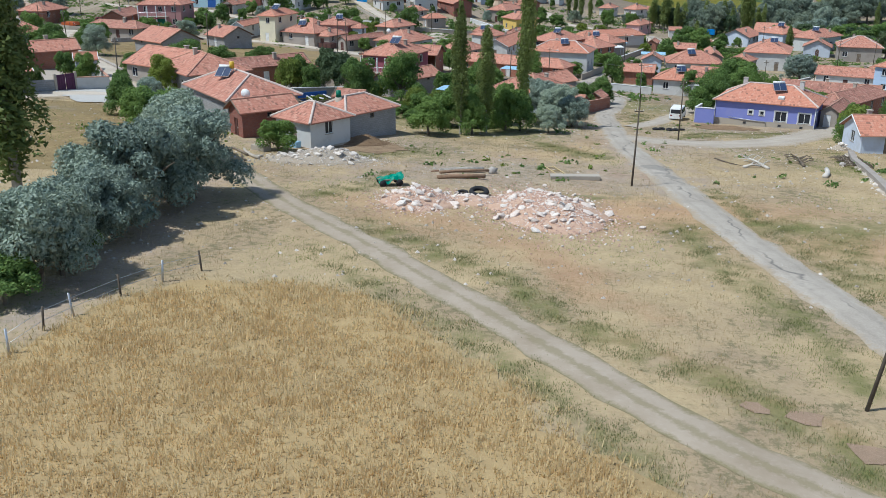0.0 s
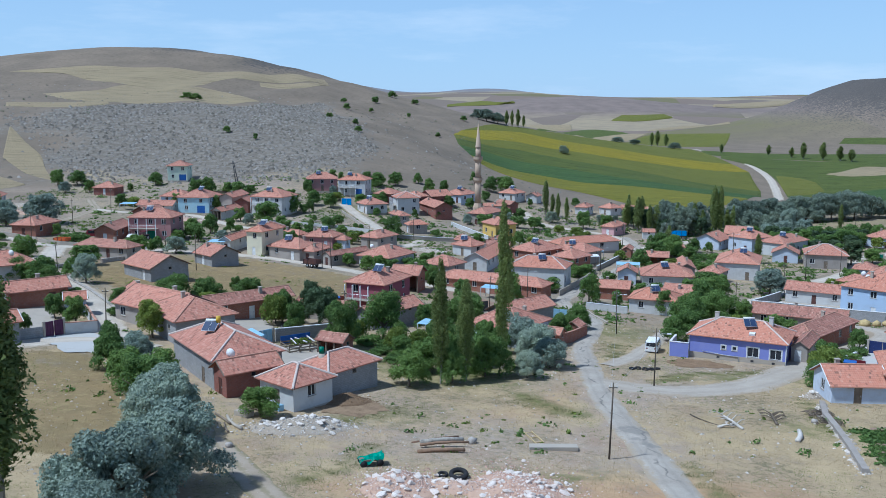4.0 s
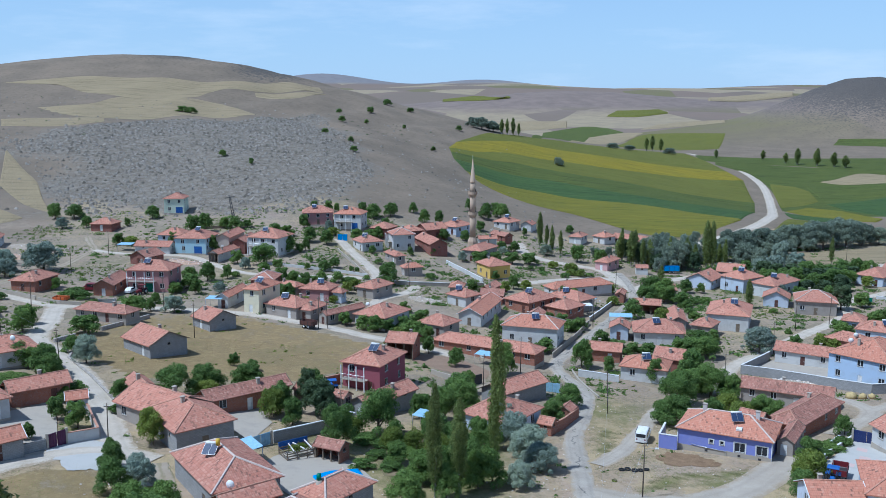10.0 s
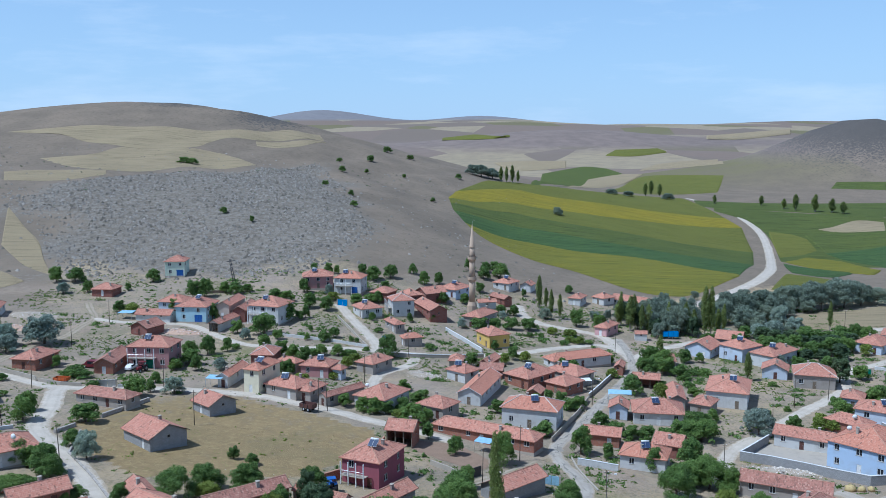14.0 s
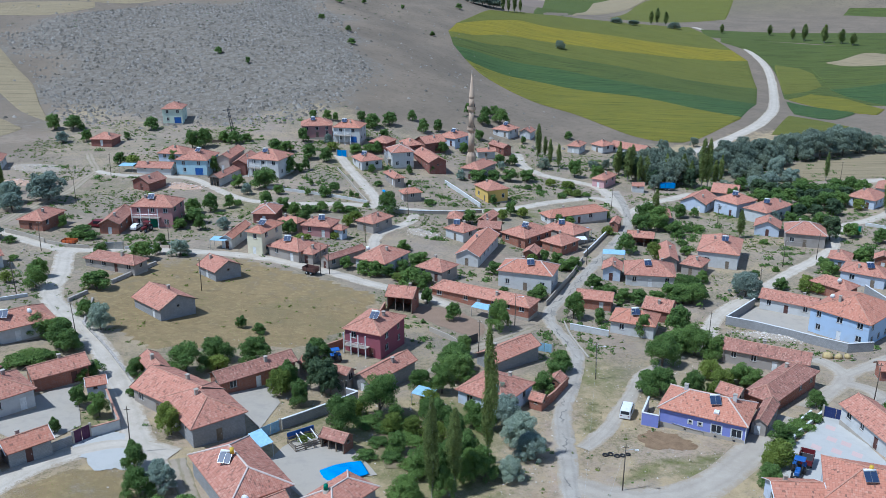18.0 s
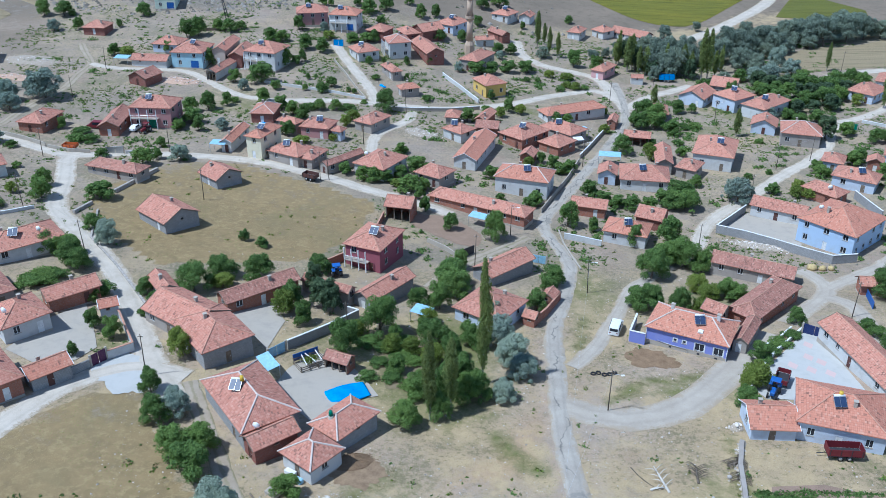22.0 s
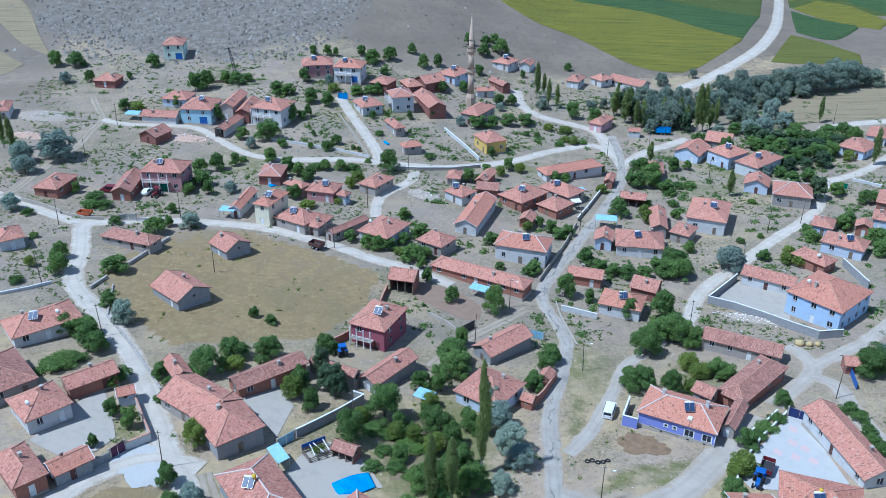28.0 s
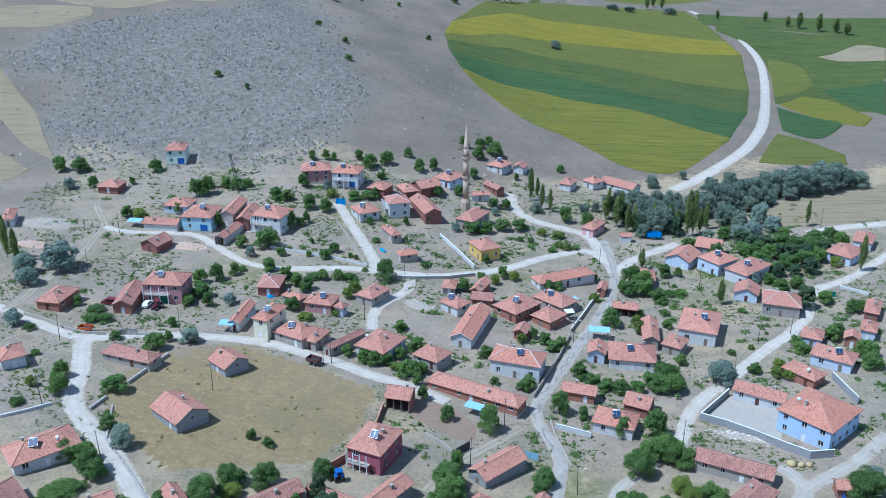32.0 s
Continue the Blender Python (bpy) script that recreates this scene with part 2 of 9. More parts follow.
def ground_material():
    n = Nodes("dry_ground", 0.96, 0.1)
    p = n.world_pos()
    z = n.attr("zone")
    z2 = n.attr("zone_two")
    village = n.attr("zone_three")["Red"]
    big, mid, fine = n.noise(0.035, 6, 0.62, p), n.noise(0.35, 6, 0.68, p), n.noise(4.5, 6, 0.72, p)
    grass = n.mix(n.remap(mid, 0.35, 0.66), (0.43, 0.325, 0.185), (0.335, 0.255, 0.15))
    grass = n.mix(n.remap(fine, 0.42, 0.72, 0, 0.7), grass, (0.50, 0.40, 0.245))
    dirt = n.mix(n.remap(mid, 0.35, 0.68), (0.43, 0.335, 0.25), (0.33, 0.25, 0.18))
    dirt = n.mix(n.remap(fine, 0.56, 0.74, 0, 0.8), dirt, (0.50, 0.43, 0.35))
    green = n.mix(n.remap(fine, 0.35, 0.7), (0.11, 0.128, 0.04), (0.235, 0.21, 0.09))
    scrub = n.mix(n.remap(big, 0.35, 0.65), (0.235, 0.185, 0.135), (0.18, 0.145, 0.108))
    scrub = n.mix(n.remap(mid, 0.5, 0.7, 0, 0.6), scrub, (0.12, 0.105, 0.07))
    rock = n.mix(n.remap(n.math("ADD", n.math("MULTIPLY", mid, 0.7), n.math("MULTIPLY", fine, 0.5)), 0.5, 0.72), (0.135, 0.114, 0.088), (0.255, 0.226, 0.186))
    spots = n.noise(0.9, 4, 0.7, p)
    red = n.mix(n.remap(mid, 0.35, 0.65), (0.47, 0.30, 0.165), (0.36, 0.235, 0.14))
    red = n.mix(n.remap(fine, 0.5, 0.7, 0, 0.6), red, (0.50, 0.38, 0.25))
    crop = n.mix(n.remap(mid, 0.35, 0.7), (0.29, 0.21, 0.105), (0.21, 0.155, 0.08))

    crop = n.mix(n.remap(spots, 0.5, 0.66, 0, 0.8), crop, (0.34, 0.26, 0.13))
    crop = n.mix(n.remap(n.noise(0.06, 5, 0.65, p), 0.5, 0.62, 0, 0.45), crop, (0.205, 0.165, 0.085))
    grass = n.mix(n.remap(spots, 0.56, 0.72, 0, 0.5), grass, (0.185, 0.165, 0.09))
    broad = n.noise(0.11, 5, 0.6, p)
    grass = n.mix(n.remap(broad, 0.46, 0.62, 0, 0.6), grass, (0.30, 0.225, 0.155))
    dirt = n.mix(n.remap(broad, 0.5, 0.36, 0, 0.7), dirt, (0.335, 0.28, 0.225))
    dirt = n.mix(n.remap(n.noise(0.17, 5, 0.65, p), 0.56, 0.68, 0, 0.55), dirt, (0.31, 0.205, 0.14))

    def layer(w, col, top, soft=0.22):
        f = n.math("ADD", w, n.remap(n.math("ADD", n.math("MULTIPLY", mid, 0.6), n.math("MULTIPLY", fine, 0.4)), 0.3, 0.7, -0.42, 0.42))
        return n.mix(n.remap(f, 0.5 - soft, 0.5 + soft), col, top)

    litter = n.noise(1.5, 6, 0.78, p)
    tuft = n.remap(n.math("ADD", n.math("MULTIPLY", litter, 0.6), n.math("MULTIPLY", broad, 0.4)), 0.52, 0.60, 0, 0.75)
    grass = n.mix(tuft, grass, (0.145, 0.135, 0.07))
    dirt = n.mix(n.remap(n.math("ADD", n.math("MULTIPLY", litter, 0.55), n.math("MULTIPLY", big, 0.45)), 0.50, 0.58, 0, 0.6), dirt, (0.17, 0.155, 0.085))
    dirt = n.mix(n.remap(n.noise(2.6, 5, 0.8, p), 0.58, 0.66, 0, 0.65), dirt, (0.52, 0.46, 0.40))
    grass = n.mix(n.remap(n.noise(3.1, 5, 0.8, p), 0.60, 0.68, 0, 0.5), grass, (0.50, 0.42, 0.29))
    cover = n.math("MULTIPLY", village, n.remap(n.math("ADD", n.math("MULTIPLY", litter, 0.5), n.math("MULTIPLY", n.noise(0.09, 5, 0.65, p), 0.5)), 0.47, 0.56, 0, 0.85))
    grass = n.mix(cover, grass, n.mix(fine, (0.10, 0.115, 0.05), (0.20, 0.18, 0.10)))
    dirt = n.mix(n.math("MULTIPLY", cover, 0.75), dirt, n.mix(fine, (0.12, 0.125, 0.06), (0.24, 0.20, 0.13)))
    dirt = n.mix(n.math("MULTIPLY", village, n.remap(n.noise(0.22, 6, 0.7, p), 0.52, 0.62, 0, 0.6)), dirt, (0.25, 0.18, 0.125))
    grey = n.math("MULTIPLY", village, n.remap(n.noise(0.05, 5, 0.6, p), 0.35, 0.6, 0.2, 0.6))
    grass = n.mix(grey, grass, n.mix(mid, (0.30, 0.25, 0.205), (0.21, 0.178, 0.15)))
    dirt = n.mix(grey, dirt, n.mix(mid, (0.33, 0.275, 0.225), (0.235, 0.185, 0.15)))
    col = layer(z2["Red"], grass, scrub)
    z3 = n.attr("zone_three")
    flat = n.node("ShaderNodeMapping", Vector=p, Rotation=(0, 0, 0.3), Scale=(0.0042, 0.0026, 0.0)).outputs["Vector"]
    plot = n.node("ShaderNodeTexVoronoi", Vector=flat, Scale=1.0).outputs["Color"]
    pick = n.node("ShaderNodeSeparateColor", Color=plot).outputs
    far = n.mix(n.remap(pick["Red"], 0.22, 0.26), (0.215, 0.165, 0.13), (0.335, 0.275, 0.18))
    far = n.mix(n.remap(pick["Red"], 0.62, 0.66), far, (0.17, 0.155, 0.075))
    far = n.mix(n.remap(pick["Red"], 0.8, 0.84), far, (0.20, 0.16, 0.125))
    far = n.mix(n.remap(big, 0.4, 0.6, 0, 0.35), far, (0.19, 0.15, 0.12))
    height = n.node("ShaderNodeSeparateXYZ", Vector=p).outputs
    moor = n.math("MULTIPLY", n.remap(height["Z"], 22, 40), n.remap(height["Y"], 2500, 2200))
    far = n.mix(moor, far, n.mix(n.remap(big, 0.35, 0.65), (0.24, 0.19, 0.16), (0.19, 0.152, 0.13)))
    # highest far ground goes neutral grey, standing in for distance haze
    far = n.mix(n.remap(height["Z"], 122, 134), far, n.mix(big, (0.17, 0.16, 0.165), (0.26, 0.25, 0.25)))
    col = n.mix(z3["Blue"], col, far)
    col = n.mix(n.remap(n.math("ADD", z3["Green"], n.remap(mid, 0.35, 0.65, -0.35, 0.35)), 0.3, 0.7, 0, 0.85), col, n.mix(n.remap(fine, 0.4, 0.65), (0.055, 0.052, 0.05), (0.135, 0.125, 0.112)))
    col = layer(z["Blue"], col, rock)
    col = layer(z2["Blue"], col, crop, 0.12)
    col = layer(z2["Green"], col, red)
    col = layer(z["Red"], col, dirt)
    col = layer(z["Green"], col, green)
    h = n.math("ADD", fine, n.math("MULTIPLY", mid, 0.5))
    return n.done(col, h, 0.5, 0.12)


GROUND = ground_material()


def road_material(name, c1, c2, tar=0.0):
    n = Nodes(name, 0.93, 0.15)
    p = n.world_pos()
    col = n.mix(n.remap(n.noise(0.3, 6, 0.65, p), 0.35, 0.68), c1, c2)
    col = n.mix(n.remap(n.noise(9, 5, 0.75, p), 0.45, 0.75, 0, 0.5), col, tuple(min(1, v * 1.3) for v in c1))
    u = n.math("ABSOLUTE", n.node("ShaderNodeSeparateXYZ", Vector=n.uv()).outputs["X"])
    rag = n.remap(n.math("ADD", n.math("MULTIPLY", n.noise(0.5, 5, 0.7, p), 0.7), n.math("MULTIPLY", n.noise(4.0, 5, 0.7, p), 0.4)), 0.35, 0.75, -0.4, 0.38)
    col = n.mix(n.remap(n.math("ADD", u, rag), 0.66, 1.0, 0.0, 1.0), col, (0.36, 0.29, 0.205))
    wheel = n.remap(n.math("ABSOLUTE", n.math("SUBTRACT", n.math("ADD", u, n.math("MULTIPLY", rag, 0.4)), 0.42)), 0.0, 0.2, 0.22, 0.0)
    col = n.mix(wheel, col, tuple(v * 0.62 for v in c2))
    if tar:
        seam = n.math("ADD", n.node("ShaderNodeSeparateXYZ", Vector=n.uv()).outputs["X"], n.remap(n.noise(0.13, 4, 0.6, p), 0.3, 0.7, -0.9, 0.9))
        col = n.mix(n.math("MULTIPLY", n.remap(n.math("ABSOLUTE", seam), 0.0, 0.12, tar, 0.0), n.remap(n.noise(0.25, 3, 0.5, p), 0.42, 0.55)), col, (0.12, 0.112, 0.102))
        col = n.mix(n.remap(n.noise(0.16, 5, 0.7, p), 0.57, 0.63, 0, 0.55), col, (0.19, 0.178, 0.16))
    return n.done(col, n.noise(16, 5, 0.7, p), 0.3, 0.03)


ASPHALT = road_material("worn_asphalt", (0.41, 0.365, 0.305), (0.31, 0.272, 0.225), 0.8)
PALE_ROAD = road_material("pale_gravel", (0.54, 0.475, 0.39), (0.42, 0.36, 0.285))


def track_material():
    """Two wheel ruts of pale earth with a grassy strip between and grass creeping in at the edges."""
    n = Nodes("beaten_earth", 0.95, 0.12)
    p = n.world_pos()
    u = n.math("ABSOLUTE", n.node("ShaderNodeSeparateXYZ", Vector=n.uv()).outputs["X"])
    fine = n.noise(3.5, 6, 0.72, p)
    col = n.mix(n.remap(n.noise(0.4, 6, 0.65, p), 0.35, 0.68), (0.39, 0.325, 0.25), (0.31, 0.25, 0.18))
    col = n.mix(n.remap(fine, 0.55, 0.75, 0, 0.6), col, (0.45, 0.39, 0.32))
    rag = n.remap(n.math("ADD", n.math("MULTIPLY", n.noise(0.7, 5, 0.7, p), 0.7), n.math("MULTIPLY", fine, 0.5)), 0.35, 0.85, -0.3, 0.3)
    mid = n.remap(n.math("ADD", u, rag), 0.08, 0.26, 0.65, 0.0)
    edge = n.remap(n.math("ADD", u, rag), 0.72, 0.98, 0.0, 1.0)
    col = n.mix(n.math("MAXIMUM", mid, edge), col, (0.235, 0.2, 0.115))
    return n.done(col, fine, 0.4, 0.05)


TRACK = track_material()
DIRT_ROAD = road_material("dirt_lane", (0.43, 0.375, 0.305), (0.345, 0.295, 0.235))
CONCRETE = plaster("concrete", (0.42, 0.37, 0.305), (0.28, 0.26, 0.23), 0.5)
PAVING = plaster("pale_paving", (0.48, 0.465, 0.43), (0.36, 0.345, 0.31), 0.5)
PAVING_RED = plaster("red_paving", (0.58, 0.43, 0.39), (0.5, 0.45, 0.40), 0.3)
WALLS = {
    "white": plaster("white_render", (0.58, 0.57, 0.545)),
    "paleblue": plaster("pale_blue_render", (0.53, 0.58, 0.66)),
    "turquoise": plaster("turquoise_render", (0.38, 0.55, 0.62), amount=0.4),
    "mint": plaster("mint_render", (0.62, 0.68, 0.55), amount=0.25),
    "beige": plaster("beige_render", (0.50, 0.43, 0.36)),
    "rose": plaster("rose_render", (0.42, 0.22, 0.21)),
    "maroon": plaster("maroon_render", (0.31, 0.10, 0.125), (0.2, 0.1, 0.1), 0.3),
    "pink": plaster("pink_render", (0.60, 0.36, 0.35)),
    "yellow": plaster("yellow_render", (0.66, 0.45, 0.13), amount=0.3),
    "cream": plaster("cream_render", (0.72, 0.66, 0.48), amount=0.25),
    "violet": plaster("violet_blue_render", (0.225, 0.25, 0.56), (0.34, 0.34, 0.5), 0.4),
    "bluegrey": plaster("light_blue_render", (0.44, 0.55, 0.70), amount=0.25),
    "stone": plaster("grey_mud_render", (0.36, 0.32, 0.28), (0.22, 0.18, 0.15), 0.6),
    "block": masonry("grey_block", (0.34, 0.335, 0.33), (0.29, 0.285, 0.28), (0.24, 0.23, 0.22), 0.4, 0.2),
    "brick": masonry("red_brick", (0.36, 0.15, 0.095), (0.29, 0.12, 0.08), (0.30, 0.26, 0.23), 0.22, 0.085),
    "brickred": masonry("dark_red_brick", (0.29, 0.115, 0.085), (0.23, 0.095, 0.075), (0.24, 0.2, 0.18), 0.22, 0.085),
}
WALLS["brickwhite"], WALLS["brickrose"] = WALLS["brick"], WALLS["rose"]
WORDS = {"white": "white", "paleblue": "pale blue", "turquoise": "turquoise", "mint": "mint green", "beige": "beige", "rose": "dusky rose", "maroon": "maroon",
         "pink": "pink", "yellow": "ochre yellow", "cream": "cream", "violet": "violet blue", "bluegrey": "light blue", "stone": "grey rendered", "block": "grey block",
         "brick": "red brick", "brickred": "dark red brick", "brickwhite": "red brick", "brickrose": "dusky rose"}
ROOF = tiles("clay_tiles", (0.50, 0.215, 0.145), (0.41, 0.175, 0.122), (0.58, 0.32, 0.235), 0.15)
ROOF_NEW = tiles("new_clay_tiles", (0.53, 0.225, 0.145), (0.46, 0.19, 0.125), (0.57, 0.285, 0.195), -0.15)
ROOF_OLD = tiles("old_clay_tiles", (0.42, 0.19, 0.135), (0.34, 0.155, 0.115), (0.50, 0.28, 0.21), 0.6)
MORTAR = plain("pale_mortar", (0.62, 0.52, 0.45), 0.95)
RIDGE = plain("ridge_clay", (0.55, 0.30, 0.21), 0.95, 0, 0.2)
WOODTRIM = plain("weathered_wood", (0.24, 0.19, 0.14), 0.9, 0, 0.2)
WHITE = plain("white_paint", (0.78, 0.78, 0.76), 0.6)
GLASS = plain("window_glass", (0.03, 0.035, 0.045), 0.08)
SOLAR = plain("solar_glass", (0.03, 0.05, 0.105), 0.42)
STEEL = plain("galvanised_steel", (0.55, 0.56, 0.57), 0.4, 0.7)
DARK = plain("dark_metal", (0.045, 0.045, 0.05), 0.6)
BLUE = plain("blue_paint", (0.03, 0.12, 0.40), 0.5)
BLUE_BRIGHT = plain("bright_blue_tarpaulin", (0.01, 0.28, 0.72), 0.45)
NAVY = plain("navy_paint", (0.025, 0.04, 0.14), 0.5)
SKYBLUE = plain("pale_blue_sheet", (0.34, 0.55, 0.70), 0.5)
GREEN = plain("green_paint", (0.02, 0.20, 0.12), 0.55)
RED = plain("red_paint", (0.17, 0.022, 0.03), 0.5)
ORANGE = plain("orange_paint", (0.62, 0.13, 0.03), 0.5)
PURPLE = plain("purple_paint", (0.10, 0.03, 0.08), 0.55)
BROWN = plain("brown_sheet", (0.12, 0.055, 0.045), 0.6)
YELLOWP = plain("yellow_plastic", (0.65, 0.42, 0.04), 0.5)
RUBBER = plain("rubber", (0.025, 0.025, 0.027), 0.85)
BARK = plain("bark", (0.19, 0.15, 0.11), 0.95, 0, 0.3, 3)
PALE_BARK = plain("pale_bark", (0.42, 0.38, 0.32), 0.95, 0, 0.25, 3)
BLEACHED = plain("bleached_wood", (0.62, 0.57, 0.50), 0.9, 0, 0.12, 3)
POLE = plain("tarred_pole", (0.13, 0.105, 0.08), 0.95, 0, 0.25, 3)
STONE = plain("pale_stone", (0.47, 0.42, 0.37), 0.95, 0, 0.25, 2)
MINARET = plaster("sand_stone", (0.48, 0.36, 0.26), (0.34, 0.26, 0.2), 0.4)
LEAF = leaves("green_leaves", (0.072, 0.135, 0.038), (0.20, 0.30, 0.08), 0.38)
LEAF_FRESH = leaves("fresh_leaves", (0.105, 0.155, 0.03), (0.25, 0.31, 0.065), 0.35)
LEAF_SILVER = leaves("silver_leaves", (0.155, 0.205, 0.16), (0.37, 0.44, 0.355), 0.25)
LEAF_GREY = leaves("grey_willow_leaves", (0.115, 0.155, 0.11), (0.265, 0.315, 0.24), 0.25)
LEAF_POPLAR = leaves("poplar_leaves", (0.11, 0.15, 0.045), (0.26, 0.31, 0.095), 0.4)
LEAF_DARK = leaves("dark_leaves", (0.045, 0.08, 0.04), (0.12, 0.17, 0.085), 0.3)
LEAF_WEED = leaves("weed_leaves", (0.15, 0.18, 0.06), (0.31, 0.32, 0.14), 0.35)
STRAW = leaves("ripe_wheat", (0.60, 0.435, 0.215), (0.82, 0.66, 0.385), 0.4)
HAY = leaves("dry_grass_blades", (0.30, 0.22, 0.10), (0.52, 0.41, 0.22), 0.3)


# ---- mesh helpers ----
def raw_mesh(name, V, n_side, mat):
    """A mesh of loose triangles or quads from an array of corners."""
    V = np.ascontiguousarray(V, dtype=np.float32).reshape(-1, 3)
    n = len(V) // n_side
    me = bpy.data.meshes.new(name)
    me.vertices.add(len(V))
    me.vertices.foreach_set("co", V.ravel())
    me.loops.add(len(V))
    me.loops.foreach_set("vertex_index", np.arange(len(V), dtype=np.int32))
    me.polygons.add(n)
    me.polygons.foreach_set("loop_start", np.arange(0, len(V), n_side, dtype=np.int32))
    me.materials.append(mat)
    me.update(calc_edges=True)
    return me


def mesh(name, verts, faces, mat, parent=None, label="", uvs=None, smooth=False):
    me = bpy.data.meshes.new(name)
    me.from_pydata([tuple(v) for v in verts], [], faces)
    for m in (mat if isinstance(mat, (list, tuple)) else [mat]):
        me.materials.append(m)
    if uvs is not None:
        layer = me.uv_layers.new(name="UVMap")
        layer.data.foreach_set("uv", np.array(uvs, dtype=np.float32).ravel())
    if smooth:
        me.polygons.foreach_set("use_smooth", [True] * len(me.polygons))
    me.update()
    ob = new(name, me)
    if parent is not None:
        ob.parent = parent
    if label:
        tagged(ob, label)
    return ob


def part(name, bm, mat, parent, label="", smooth=False):
    me = bpy.data.meshes.new(name)
    bm.to_mesh(me)
    bm.free()
    for m in (mat if isinstance(mat, (list, tuple)) else [mat]):
        me.materials.append(m)
    if smooth:
        me.polygons.foreach_set("use_smooth", [True] * len(me.polygons))
    ob = new(name, me)
    ob.parent = parent
    if label:
        tagged(ob, label)
    return ob


def thing(name, m, label, category, group=""):
    e = new(name)
    e.empty_display_size = 0.3
    e.matrix_world = m
    return tagged(e, label, category, group)


def box_data(x0, x1, y0, y1, z0, z1):
    v = [(x, y, z) for z in (z0, z1) for y in (y0, y1) for x in (x0, x1)]
    return v, [(0, 2, 3, 1), (4, 5, 7, 6), (0, 1, 5, 4), (2, 6, 7, 3), (0, 4, 6, 2), (1, 3, 7, 5)]


def joined(*datas):
    V, Fs = [], []
    for v, f in datas:
        k = len(V)
        V += list(v)
        Fs += [tuple(i + k for i in q) for q in f]
    return V, Fs


def box(name, x0, x1, y0, y1, z0, z1, mat, parent, label="", soft=0.02):
    bm = bmesh.new()
    v, f = box_data(x0, x1, y0, y1, z0, z1)
    vs = [bm.verts.new(p) for p in v]
    for q in f:
        bm.faces.new([vs[i] for i in q])
    if soft:
        bmesh.ops.bevel(bm, geom=bm.edges[:], offset=min(soft, 0.3 * min(x1 - x0, y1 - y0, z1 - z0)), segments=1, affect="EDGES")
    return part(name, bm, mat, parent, label)


def tube_data(path, radii, n=8, caps=True):
    """A tube along a path, with a radius at each point."""
    V, Fs = [], []
    pts = [Vector(p) for p in path]
    for i, p in enumerate(pts):
        d = (pts[min(i + 1, len(pts) - 1)] - pts[max(i - 1, 0)]).normalized()
        a = d.orthogonal().normalized() if abs(d.z) < 0.95 else Vector((1, 0, 0))
        a = (a - d * a.dot(d)).normalized()
        b = d.cross(a)
        r = radii[i] if isinstance(radii, (list, tuple)) else radii
        for k in range(n):
            w = 2 * math.pi * k / n
            V.append(p + a * (r * math.cos(w)) + b * (r * math.sin(w)))
    for i in range(len(pts) - 1):
        for k in range(n):
            Fs.append((i * n + k, i * n + (k + 1) % n, (i + 1) * n + (k + 1) % n, (i + 1) * n + k))
    if caps:
        Fs.append(tuple(range(n))[::-1])
        Fs.append(tuple((len(pts) - 1) * n + k for k in range(n)))
    return V, Fs


def tube(name, path, radii, mat, parent, label="", n=8, smooth=True):
    v, f = tube_data(path, radii, n)
    return mesh(name, v, f, mat, parent, label, smooth=smooth)


# ---- the lie of the land ----
NEAR_FORMS = [
    [3.0, 6.1, 4.0, 3.8, 5.4, 3.9, 1.4, -2.9, -2.2],
    [3.6, 3.2, 1.8, 3.5, 0.6, -1.6, -0.1, -0.2, -0.3],
    [4.1, 1.9, 1.4, 2.0, 0.9, 1.7, 0.4, 4.1, 0.4],
    [3.8, 1.6, 1.8, -1.1, -2.6, 0.5, -3.5, -0.7, -2.0],
    [1.8, 0.2, 1.5, 1.2, -2.5, -1.2, -2.1, -2.1, -1.0],
    [0.6, 0.3, 0.8, 1.1, -0.5, -1.0, -1.0, -0.9, 0.0],
    [0.1, 0.0, 0.1, 0.1, -0.5, -1.0, -0.7, 0.5, 1.8],
]
FAR_FORMS = [
    (-230, 820, 150, 120),
    (-400, 850, 260, 160),
    (-150, 600, 170, 130),
    (-450, 600, 260, 160),
    (-30, 480, 110, 90),
    (-200, 450, 160, 80),
    (80, 720, 110, 160),
    (-750, 850, 250, 250),
    (-60, 750, 160, 160),
    (-350, 420, 200, 70),
    (400, 750, 250, 250),
    (200, 520, 110, 120),
]
FAR_HEIGHTS = [46.0, 31.0, 6.0, 18.8, 8.4, 17.3, 2.1, 40.0, 18.2, 0.4, -1.8, -13.0]


def ease(v, a, b):
    u = np.clip((v - a) / (b - a), 0, 1)
    return u * u * (3 - 2 * u)


